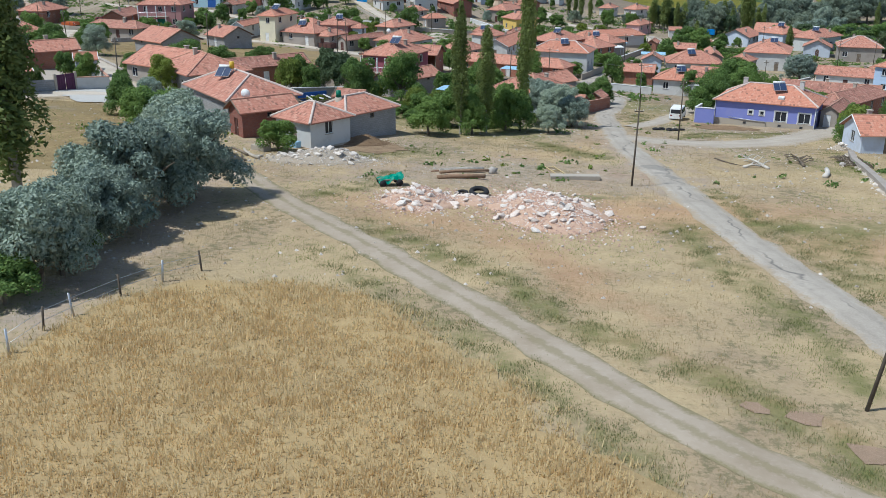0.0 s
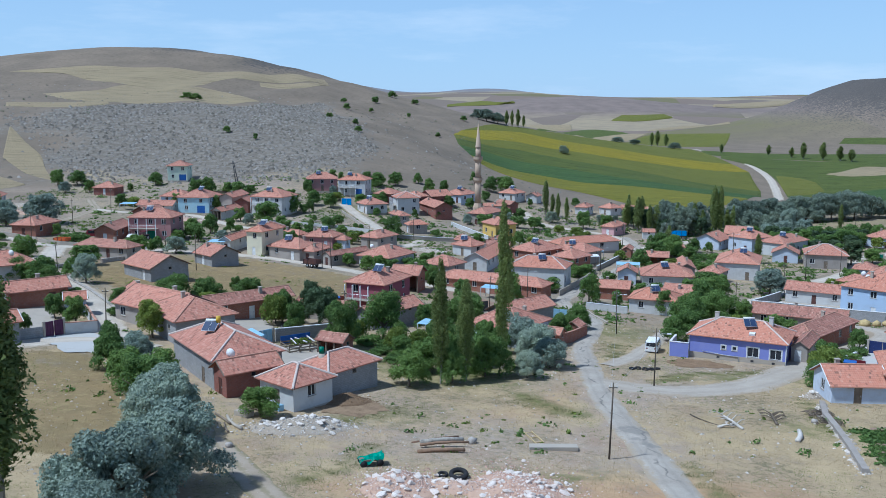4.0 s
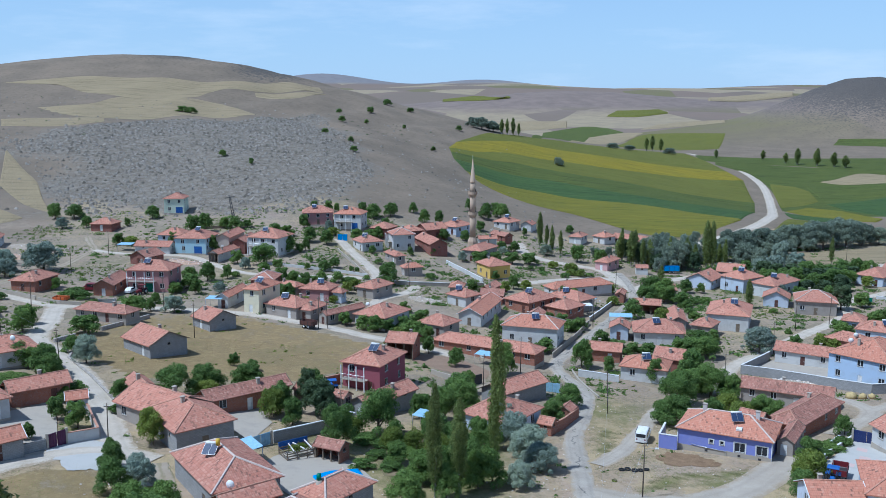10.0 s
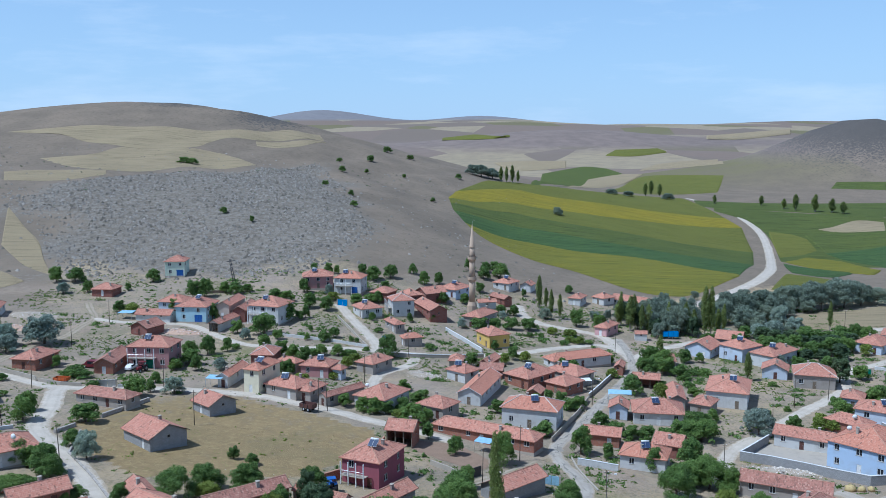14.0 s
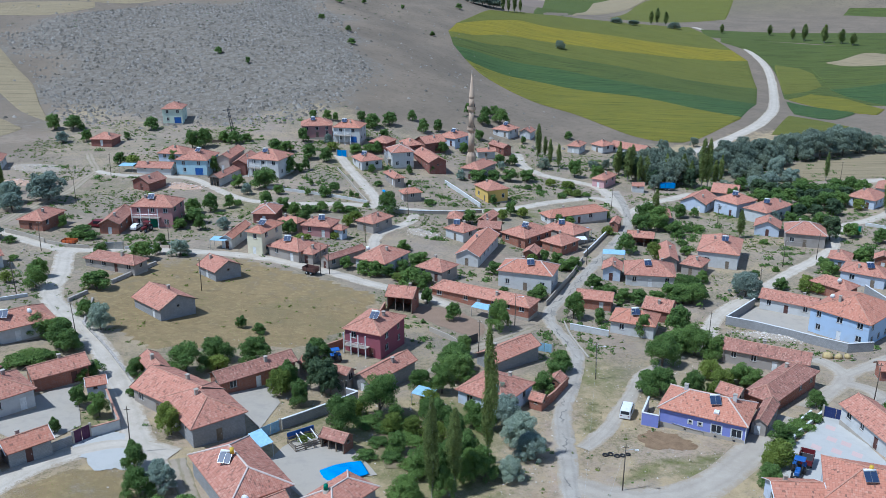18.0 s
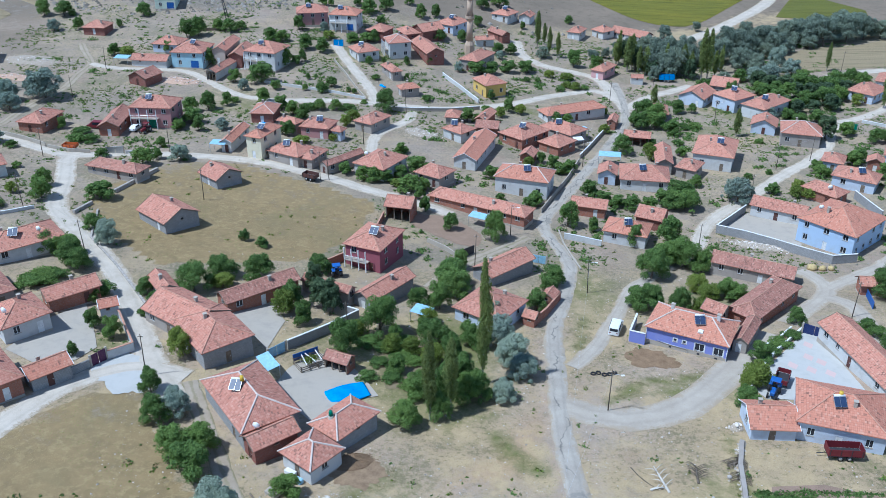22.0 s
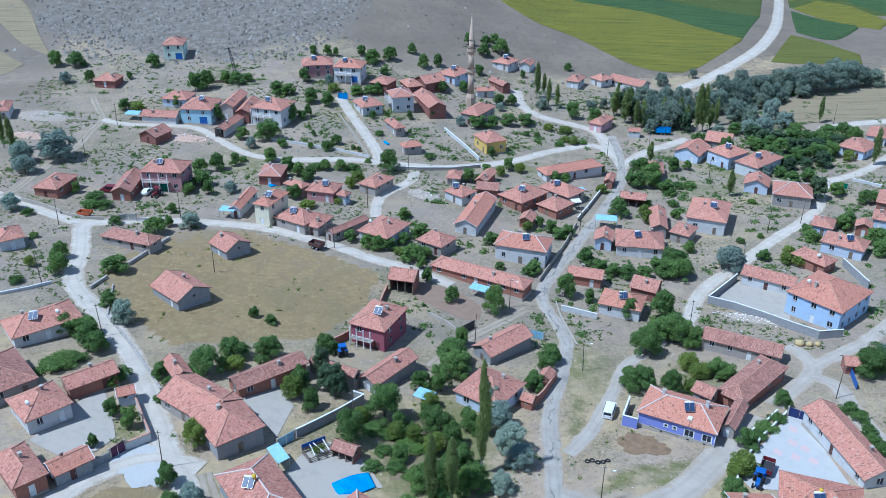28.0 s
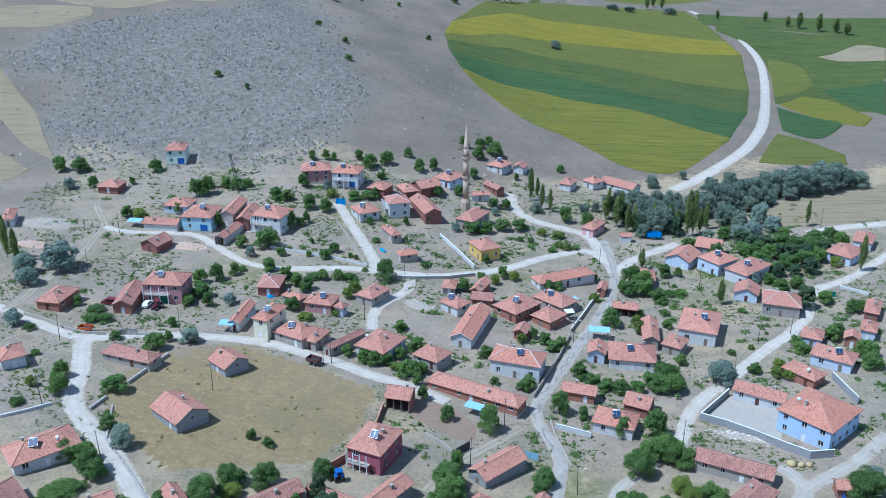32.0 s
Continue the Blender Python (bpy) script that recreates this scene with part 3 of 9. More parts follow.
def land_array(x, y):
    z = np.zeros_like(x)
    for i in range(7):
        for j in range(9):
            z += NEAR_FORMS[i][j] * np.exp(-((x + 150 - 60 * i) ** 2 + (y + 60 - 60 * j) ** 2) / (2 * 48.0 ** 2))
    for (cx, cy, sx, sy), a in zip(FAR_FORMS, FAR_HEIGHTS):
        z += a * np.exp(-((x - cx) / sx) ** 2 / 2 - ((y - cy) / sy) ** 2 / 2)
    z += 110 * ease(y, 1000, 4000) + 52 * np.exp(-((x - 590) / 78) ** 2 / 2 - ((y - 1180) / 120) ** 2 / 2)
    z += 30 * np.exp(-((x - 640) / 200) ** 2 / 2 - ((y - 1200) / 130) ** 2 / 2) + 42 * np.exp(-((x - 330) / 260) ** 2 / 2 - ((y - 2050) / 180) ** 2 / 2)
    far = ease(y, 1500, 2600)
    z += far * (6 * np.sin(x / 310 + y / 500) + 4 * np.sin(x / 170 - y / 260 + 1.0))
    z += 66 * np.exp(-((x + 500) / 230) ** 2 / 2 - ((y - 4300) / 260) ** 2 / 2) + 46 * np.exp(-((x - 290) / 190) ** 2 / 2 - ((y - 4300) / 260) ** 2 / 2)
    z -= 13 * np.exp(-((x - 52) / 45) ** 2 / 2 - ((y - 490) / 55) ** 2 / 2) + 9 * np.exp(-((x - 270) / 75) ** 2 / 2 - ((y - 570) / 120) ** 2 / 2)
    crag = np.exp(-((x + 95) / 110) ** 2 / 2 - ((y - 640) / 160) ** 2 / 2)
    z += crag * 1.2 * np.sin(x / 9.0 + 2 * np.sin(y / 23.0))
    return z


GRID_X, GRID_Y = np.arange(-300, 360.1, 2.0), np.arange(-100, 720.1, 2.0)
GRID_Z = land_array(*np.meshgrid(GRID_X, GRID_Y))


def land(x, y):
    """The height of the ground."""
    if -300 < x < 358 and -100 < y < 718:
        u, v = (x + 300) / 2, (y + 100) / 2
        i, j = int(u), int(v)
        u, v = u - i, v - j
        a, b = GRID_Z[j], GRID_Z[j + 1]
        return float((a[i] * (1 - u) + a[i + 1] * u) * (1 - v) + (b[i] * (1 - u) + b[i + 1] * u) * v)
    return float(land_array(np.array([float(x)]), np.array([float(y)]))[0])


def graded(a, b, step, lo, hi, grow):
    mid = list(np.arange(a, b + 0.01, step))
    up, s = [], step
    while (up or mid)[-1] < hi:
        s *= grow
        up.append((up or mid)[-1] + s)
    down, s = [], step
    while (down or [mid[0]])[-1] > lo:
        s *= grow
        down.append((down or [mid[0]])[-1] - s)
    return np.array(down[::-1] + mid + up)


def inside(px, py, poly):
    """Which of the points lie in a polygon."""
    res = np.zeros(px.shape, bool)
    j = len(poly) - 1
    for i in range(len(poly)):
        (xi, yi), (xj, yj) = poly[i], poly[j]
        hit = ((yi > py) != (yj > py)) & (px < (xj - xi) * (py - yi) / (yj - yi + 1e-9) + xi)
        res ^= hit
        j = i
    return res


PATCHES = []  # outlines of yards
HOUSES = []   # centres of the buildings, for worn earth round them


def along(X, Y, pts, width):
    """How near each place lies to a line, falling off over its width."""
    best = np.full(X.shape, 1e9)
    for (x0, y0), (x1, y1) in zip(pts, pts[1:]):
        dx, dy = x1 - x0, y1 - y0
        t = np.clip(((X - x0) * dx + (Y - y0) * dy) / (dx * dx + dy * dy + 1e-9), 0, 1)
        best = np.minimum(best, (X - x0 - t * dx) ** 2 + (Y - y0 - t * dy) ** 2)
    return np.exp(-best / (2 * width * width))


def make_ground(yards, greens, reds, rocks, crops, bands):
    xs = graded(-130, 150, 1.6, -4200, 4200, 1.075)
    ys = graded(-10, 350, 1.6, -900, 5200, 1.03)
    X, Y = np.meshgrid(xs, ys)
    Z = land_array(X, Y)
    nx, ny = len(xs), len(ys)
    verts = np.stack([X.ravel(), Y.ravel(), Z.ravel()], 1)
    idx = np.arange(nx * ny).reshape(ny, nx)
    faces = np.stack([idx[:-1, :-1].ravel(), idx[:-1, 1:].ravel(), idx[1:, 1:].ravel(), idx[1:, :-1].ravel()], 1)
    me = bpy.data.meshes.new("ground")
    me.from_pydata(verts.tolist(), [], faces.tolist())
    me.polygons.foreach_set("use_smooth", [True] * len(faces))
    wob = 5 * np.sin(X / 13.0 + 1.7 * np.sin(Y / 17.0)) + 4 * np.sin(Y / 11.0 + 1.3 * np.sin(X / 19.0))
    dirt, green, red, rock, crop = (np.zeros_like(X) for _ in range(5))
    for hx, hy, r in HOUSES:
        dirt = np.maximum(dirt, 0.72 * np.exp(-((X - hx) ** 2 + (Y - hy) ** 2) / (2 * (r * 0.9) ** 2)))
    village = ease(Y, 120, 160) * (1 - ease(Y, 325, 365)) * (1 - ease(X, 200, 250)) * (1 - ease(-X, 140, 170))
    lie = np.sin(X / 9.0 + 2.1 * np.sin(Y / 14.0)) * np.sin(Y / 8.0 + 1.6 * np.sin(X / 12.0))
    dirt = np.maximum(dirt, village * (0.44 + 0.24 * lie))
    for cx, cy, sx, sy, w in DRY_SPOTS:
        dirt *= 1 - w * np.exp(-((X - cx) / sx) ** 4 / 2 - ((Y - cy) / sy) ** 4 / 2)
    for group, field in ((yards, dirt), (greens, green), (reds, red)):
        for cx, cy, sx, sy, w in group:
            np.maximum(field, w * np.exp(-((X - cx) / sx) ** 2 / 2 - ((Y - cy) / sy) ** 2 / 2), out=field)
    for which, pts, width, w in bands:
        np.maximum((dirt, green, red)[which], w * along(X, Y, pts, width), out=(dirt, green, red)[which])
    for poly in rocks:
        soft = sum(inside(X + wob + 16 * math.cos(k * 2.4) * (k / 16) ** 0.5, Y + wob * 2 + 26 * math.sin(k * 2.4) * (k / 16) ** 0.5, poly).astype(float) for k in range(16)) / 16
        rock = np.maximum(rock, 0.85 * soft)
    for poly in crops:
        crop[inside(X, Y, poly)] = 1.0
    scrub = np.maximum(ease(Y + wob * 2 - 0.25 * np.abs(X), 300, 350) * 0.95, ease(-X + wob, 115, 150) * ease(Y, 200, 260))
    scrub *= np.where((X > 60) & (Y < 325), 0.3, 1.0)
    crags = 1.15 * np.exp(-((X - 596) / 85) ** 2 / 2 - ((Y - 1170) / 110) ** 2 / 2) + 0.8 * np.exp(-((X + 215) / 22) ** 2 / 2 - ((Y - 800) / 30) ** 2 / 2) + 0.9 * np.exp(-((X + 128) / 22) ** 2 / 2 - ((Y - 780) / 40) ** 2 / 2)
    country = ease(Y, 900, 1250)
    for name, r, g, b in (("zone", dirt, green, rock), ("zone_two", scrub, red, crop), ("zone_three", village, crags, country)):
        a = me.attributes.new(name, "FLOAT_COLOR", "POINT")
        a.data.foreach_set("color", np.stack([r.ravel(), g.ravel(), b.ravel(), np.ones(nx * ny)], 1).astype(np.float32).ravel())
    me.materials.append(GROUND)
    ob = new("ground", me)
    return tagged(ob, "dry grass, bare earth and stony hills round the village", "ground", kind="structure")


def resample(pts, step):
    """A smooth line through the points, with a point every step metres."""
    P = np.array(pts, float)
    n = len(P)
    out = []
    for i in range(n - 1):
        p0, p1, p2, p3 = P[max(i - 1, 0)], P[i], P[i + 1], P[min(i + 2, n - 1)]
        k = max(1, int(np.linalg.norm(p2 - p1) / step))
        for t in np.arange(k) / k:
            out.append(0.5 * (2 * p1 + (p2 - p0) * t + (2 * p0 - 5 * p1 + 4 * p2 - p3) * t * t + (3 * p1 - p0 - 3 * p2 + p3) * t ** 3))
    return np.array(out + [P[-1]])


def road(name, pts, width, mat, label, lift=0.05, ragged=0.12, camber=0.04):
    line = resample(pts, 1.5 if width < 5.5 else 4.0)
    for _ in range(3):
        line[1:-1] = (line[:-2] + 2 * line[1:-1] + line[2:]) / 4
    d = np.gradient(line, axis=0)
    d /= np.linalg.norm(d, axis=1)[:, None] + 1e-9
    side = np.stack([d[:, 1], -d[:, 0]], 1)
    rng = np.random.default_rng(len(pts) * 7 + int(width * 10))
    V, Fs, uv, run = [], [], [], 0.0
    cross = (-1, -0.6, -0.2, 0.2, 0.6, 1)
    runs = []
    for i, p in enumerate(line):
        run += float(np.linalg.norm(line[i] - line[i - 1])) if i else 0.0
        runs.append(run)
        for c in cross:
            w = width / 2 * c + (rng.normal() * ragged if abs(c) == 1 else 0)
            q = p + side[i] * w
            V.append((q[0], q[1], land(*q) + (lift + camber * (1 - c * c) if abs(c) < 1 else 0.012)))
    m = len(cross)
    for i in range(len(line) - 1):
        for k in range(m - 1):
            a = i * m + k
            Fs.append((a, a + 1, a + m + 1, a + m))
            uv += [(cross[k], runs[i]), (cross[k + 1], runs[i]), (cross[k + 1], runs[i + 1]), (cross[k], runs[i + 1])]
    ob = mesh(name, V, Fs, mat, smooth=True, uvs=uv)
    return tagged(ob, label, "road", kind="structure")


def patch(name, pts, mat, label, lift=0.06, category="yard", kind="structure", step=2.0, ragged=0.0):
    """A flat-lying area with a given outline, laid on the land."""
    P = np.array(pts, float)
    PATCHES.append(pts)
    rag = random.Random(len(PATCHES))
    if ragged:
        P, step = resample(list(pts) + [pts[0]], 0.5)[:-1], 3.0
        way, push = P - P.mean(axis=0), 0.0
        for i, w in enumerate(way / (np.linalg.norm(way, axis=1)[:, None] + 1e-6)):
            push = push * 0.7 + rag.uniform(-1, 1) * ragged
            P[i] += w * push
    bm = bmesh.new()
    ring = []
    for i in range(len(P)):
        a, b = P[i], P[(i + 1) % len(P)]
        k = max(1, int(np.linalg.norm(b - a) / step))
        ring += [a + (b - a) * t / k for t in range(k)]
    f = bm.faces.new([bm.verts.new((p[0], p[1], 0)) for p in ring])
    bmesh.ops.triangulate(bm, faces=[f])
    long = [e for e in bm.edges if e.calc_length() > step * 2.5]
    for _ in range(3):
        if long:
            bmesh.ops.subdivide_edges(bm, edges=long, cuts=1)
            bmesh.ops.triangulate(bm, faces=bm.faces[:])
        long = [e for e in bm.edges if e.calc_length() > step * 2.5]
    bmesh.ops.recalc_face_normals(bm, faces=bm.faces[:])
    for v in bm.verts:
        v.co.z = land(v.co.x, v.co.y) + lift
    if sum(f.normal.z for f in bm.faces) < 0:
        bmesh.ops.reverse_faces(bm, faces=bm.faces[:])
    ob = part(name, bm, mat, None)
    return tagged(ob, label, category, kind=kind)


def strip_field(name, low, high, mat, label, lift=0.5, cells=10, kind="structure"):
    """A field between two lines, laid over the land as a low crop."""
    a, b = resample(low, 6.0), resample(high, 6.0)
    n = 60
    pick = lambda L: np.stack([np.interp(np.linspace(0, 1, n), np.linspace(0, 1, len(L)), L[:, i]) for i in (0, 1)], 1)
    a, b = pick(a), pick(b)
    lift += 2.5 * max(0.0, (float(a[:, 1].mean()) - 750) / 1000) ** 1.3
    V, Fs = [], []
    for i in range(n):
        for j in range(cells + 1):
            q = a[i] + (b[i] - a[i]) * j / cells
            edge = i in (0, n - 1) or j in (0, cells)
            V.append((q[0], q[1], land(*q) + (lift * 0.15 if edge else lift)))
    for i in range(n - 1):
        for j in range(cells):
            k = i * (cells + 1) + j
            Fs.append((k, k + 1, k + cells + 2, k + cells + 1))
    ob = mesh(name, V, Fs, mat, smooth=True)
    if sum(p.normal.z for p in ob.data.polygons) < 0:
        ob.data.flip_normals()
    return tagged(ob, label, "field", kind=kind)


# ---- buildings ----
def wall_side(length, h0, h1, holes, thick):
    """A wall panel from x = -length/2 to length/2 with rectangular openings and their reveals, facing -y."""
    xs = sorted({-length / 2, length / 2, *[v for a, b, _, _ in holes for v in (a, b)]})
    zs = sorted({h0, h1, *[v for _, _, a, b in holes for v in (a, b)]})
    V, Fs, uv = [], [], []

    def quad(p):
        k = len(V)
        V.extend(p)
        Fs.append((k, k + 1, k + 2, k + 3))
        uv.extend([(q[0] + q[1], q[2]) for q in p])

    for x0, x1 in zip(xs, xs[1:]):
        for z0, z1 in zip(zs, zs[1:]):
            mx, mz = (x0 + x1) / 2, (z0 + z1) / 2
            if not any(a < mx < b and c < mz < d for a, b, c, d in holes):
                quad([(x0, 0, z0), (x1, 0, z0), (x1, 0, z1), (x0, 0, z1)])
    for a, b, c, d in holes:
        t = thick
        quad([(a, 0, c), (a, t, c), (b, t, c), (b, 0, c)])
        quad([(a, t, d), (a, 0, d), (b, 0, d), (b, t, d)])
        quad([(a, 0, c), (a, 0, d), (a, t, d), (a, t, c)])
        quad([(b, t, c), (b, t, d), (b, 0, d), (b, 0, c)])
    return V, Fs, uv


def window_parts(parent, m, x0, x1, z0, z1, frame_mat=None, surround=False):
    """A window set in its opening: frame with mullion, pane and sill."""
    frame_mat = frame_mat or WHITE
    w = 0.07
    bars = [box_data(x0, x1, 0.06, 0.12, z0, z0 + w), box_data(x0, x1, 0.06, 0.12, z1 - w, z1), box_data(x0, x0 + w, 0.06, 0.12, z0 + w, z1 - w),
            box_data(x1 - w, x1, 0.06, 0.12, z0 + w, z1 - w)]
    if x1 - x0 > 0.8:
        c = (x0 + x1) / 2
        bars.append(box_data(c - w / 2, c + w / 2, 0.06, 0.12, z0 + w, z1 - w))
    if surround:
        s = 0.14
        bars += [box_data(x0 - s, x1 + s, -0.03, 0.0, z1, z1 + s), box_data(x0 - s, x1 + s, -0.03, 0.0, z0 - s, z0), box_data(x0 - s, x0, -0.03, 0.0, z0, z1), box_data(x1, x1 + s, -0.03, 0.0, z0, z1)]
    v, f = joined(*bars)
    win = mesh("window", [m @ Vector(p) for p in v], f, frame_mat, parent)
    v, f = box_data(x0 + w, x1 - w, 0.08, 0.1, z0 + w, z1 - w)
    mesh("pane", [m @ Vector(p) for p in v], f, GLASS, win)
    v, f = box_data(x0 - 0.05, x1 + 0.05, -0.07, 0.05, z0 - 0.06, z0)
    mesh("window_sill", [m @ Vector(p) for p in v], f, CONCRETE, win)


def door_parts(parent, m, x0, x1, z0, z1, mat, name="door"):
    v, f = box_data(x0, x1, 0.05, 0.11, z0, z1)
    d = mesh(name, [m @ Vector(p) for p in v], f, mat, parent)
    n = max(2, int((x1 - x0) / 0.6))
    ribs = [box_data(x0 + (x1 - x0) * (k + 0.5) / n - 0.03, x0 + (x1 - x0) * (k + 0.5) / n + 0.03, 0.02, 0.05, z0 + 0.1, z1 - 0.1) for k in range(n)]
    v, f = joined(*ribs)
    mesh("panel", [m @ Vector(p) for p in v], f, mat, d)
    v, f = box_data(x1 - 0.22, x1 - 0.12, -0.02, 0.05, z0 + 0.95, z0 + 1.1)
    mesh("handle", [m @ Vector(p) for p in v], f, STEEL, d)


def roof_faces(L, W, he, rise, kind, over):
    """Slopes of a hip or gable roof as (corner points) and the lines of its ridges."""
    a, b = L / 2 + over, W / 2 + over
    z0 = he - over * rise / (W / 2) * 0.9
    top = he + rise
    if kind == "hip":
        k = min(b * 0.92, a - 0.4)
        k = max(k, 0.3)
        A, B, C, Dd = (-a, -b, z0), (a, -b, z0), (a, b, z0), (-a, b, z0)
        R0, R1 = (-a + k, 0, top), (a - k, 0, top)
        return [(A, B, R1, R0), (B, C, R1), (C, Dd, R0, R1), (Dd, A, R0)], [(R0, R1), (A, R0), (B, R1), (C, R1), (Dd, R0)]
    A, B, C, Dd = (-a, -b, z0), (a, -b, z0), (a, b, z0), (-a, b, z0)
    R0, R1 = (-a, 0, top), (a, 0, top)
    return [(A, B, R1, R0), (C, Dd, R0, R1)], [(R0, R1)]


def roof_mesh(name, faces, mat, parent, thick=0.12, sag=0.0, seed=0):
    """Tiled slopes with thickness; old ones sag and wave."""
    rng = random.Random(seed)
    V, Fs, uv = [], [], []
    ph = rng.random() * 6
    for q in faces:
        P = [Vector(p) for p in q]
        e = (P[1] - P[0])
        u = e.normalized()
        nrm = e.cross(P[-1] - P[0]).normalized()
        s = nrm.cross(u)
        nu, nv = max(2, int(e.length / 0.8)), 6
        k0 = len(V)
        for j in range(nv + 1):
            t = j / nv
            l = P[0].lerp(P[-1], t)
            r = P[1].lerp(P[2] if len(P) == 4 else P[-1], t)
            for i in range(nu + 1):
                p = l.lerp(r, i / nu)
                w = math.sin(p.x * 0.9 + ph) * math.sin(p.y * 1.1 + ph * 2)
                dz = -sag * (0.5 + 0.5 * w) * math.sin(math.pi * min(1, max(0, t))) * 0.9 + 0.015 * w
                V.append(p + Vector((0, 0, dz)))
        for j in range(nv):
            for i in range(nu):
                a = k0 + j * (nu + 1) + i
                Fs.append((a, a + 1, a + nu + 2, a + nu + 1))
                for c in (a, a + 1, a + nu + 2, a + nu + 1):
                    d = V[c] - P[0]
                    uv.append((d.dot(u), d.dot(s)))
        k1 = len(V)
        n_low = nu + 1
        for i in range(n_low):
            V.append(V[k0 + i] + Vector((0, 0, -thick)))
        for i in range(nu):
            Fs.append((k1 + i, k1 + i + 1, k0 + i + 1, k0 + i))
            uv += [(0, 0.1)] * 4
        under = [p + Vector((0, 0, -thick)) for p in P]
        k2 = len(V)
        V += under
        Fs.append(tuple(range(k2, k2 + len(P)))[::-1])
        uv += [(0, 0)] * len(P)
    return mesh(name, V, Fs, mat, parent, uvs=uv)


def solar_heater(m, tank=True):
    """A roof-top solar water heater: tilted panel on a frame with its tank above."""
    e = thing("solar_heater", m, "solar water heater with a white tank on the tiled roof", "solar heater", "solar heaters on the roofs")
    c, s = math.cos(radians(33)), math.sin(radians(33))
    bm = bmesh.new()
    for k in (-1, 1):
        v, f = box_data(k * 0.52 - 0.48, k * 0.52 + 0.48, 0, 1.85, 0, 0.09)
        vs = [bm.verts.new((x, y * c - z * s - 0.7, y * s + z * c + 0.12)) for x, y, z in v]
        for q in f:
            bm.faces.new([vs[i] for i in q])
    part("panel", bm, SOLAR, e)
    rim = []
    for a0, a1, b0, b1 in ((-1.02, 1.02, -0.03, 0.0), (-1.02, 1.02, 1.85, 1.88), (-1.03, -1.0, 0.0, 1.85), (1.0, 1.03, 0.0, 1.85), (-0.015, 0.015, 0.0, 1.85)):
        v, f = box_data(a0, a1, b0, b1, 0.0, 0.11)
        rim.append(([(x, y * c - z * s - 0.7, y * s + z * c + 0.12) for x, y, z in v], f))
    v, f = joined(*rim)
    mesh("frame", v, f, STEEL, e)
    for x in (-0.9, 0.9):
        tube("leg", [(x, 0.75, -0.5), (x, 0.72, 1.1)], 0.03, STEEL, e, n=5)
    if tank:
        tube("tank", [(-0.95, 0.95, 1.28), (0.95, 0.95, 1.28)], 0.24, WHITE, e, n=12)
    return e


def satellite_dish(m):
    e = thing("satellite_dish", m, "white satellite dish on a short arm", "satellite dish", "satellite dishes on the houses")
    V, Fs, n = [], [], 14
    for j in range(5):
        r = 0.5 * j / 4
        for k in range(n):
            w = 2 * math.pi * k / n
            V.append((r * math.cos(w), -0.28 + 0.9 * r * r, r * math.sin(w) + 0.6))
    for j in range(4):
        for k in range(n):
            Fs.append((j * n + k, j * n + (k + 1) % n, (j + 1) * n + (k + 1) % n, (j + 1) * n + k))
    d = mesh("dish", V, Fs, WHITE, e, smooth=True)
    sol = d.modifiers.new("thickness", "SOLIDIFY")
    sol.thickness = 0.02
    tube("arm", [(0, -0.2, 0.6), (0, 0.1, 0.35), (0, 0.1, -0.35)], 0.035, STEEL, e, n=6)
    tube("feed", [(0, -0.25, 0.25), (0, -0.75, 0.55)], 0.025, STEEL, e, n=5)
    return e


def balcony(e, L, W, z, mat, turn=0):
    """A gallery along the front of the upper floor, on posts."""
    d, made = 1.3, []
    made.append(box("balcony_floor", -L / 2 + 0.3, L * 0.2, -W / 2 - d, -W / 2, z - 0.15, z, CONCRETE, e))
    for k in range(4):
        x = -L / 2 + 0.4 + k * (L * 0.7 - 0.6) / 3
        made.append(box("post", x - 0.09, x + 0.09, -W / 2 - d, -W / 2 - d + 0.18, -1.2, z + 2.4, mat, e))
    made.append(box("railing", -L / 2 + 0.3, L * 0.2, -W / 2 - d + 0.02, -W / 2 - d + 0.08, z + 0.82, z + 0.9, STEEL, e))
    bars = [box_data(x, x + 0.03, -W / 2 - d + 0.03, -W / 2 - d + 0.06, z, z + 0.82) for x in np.arange(-L / 2 + 0.4, L * 0.2, 0.25)]
    v, f = joined(*bars)
    made.append(mesh("balusters", v, f, STEEL, e))
    for ob in made:
        ob.data.transform(Matrix.Rotation(radians(turn), 4, "Z"))


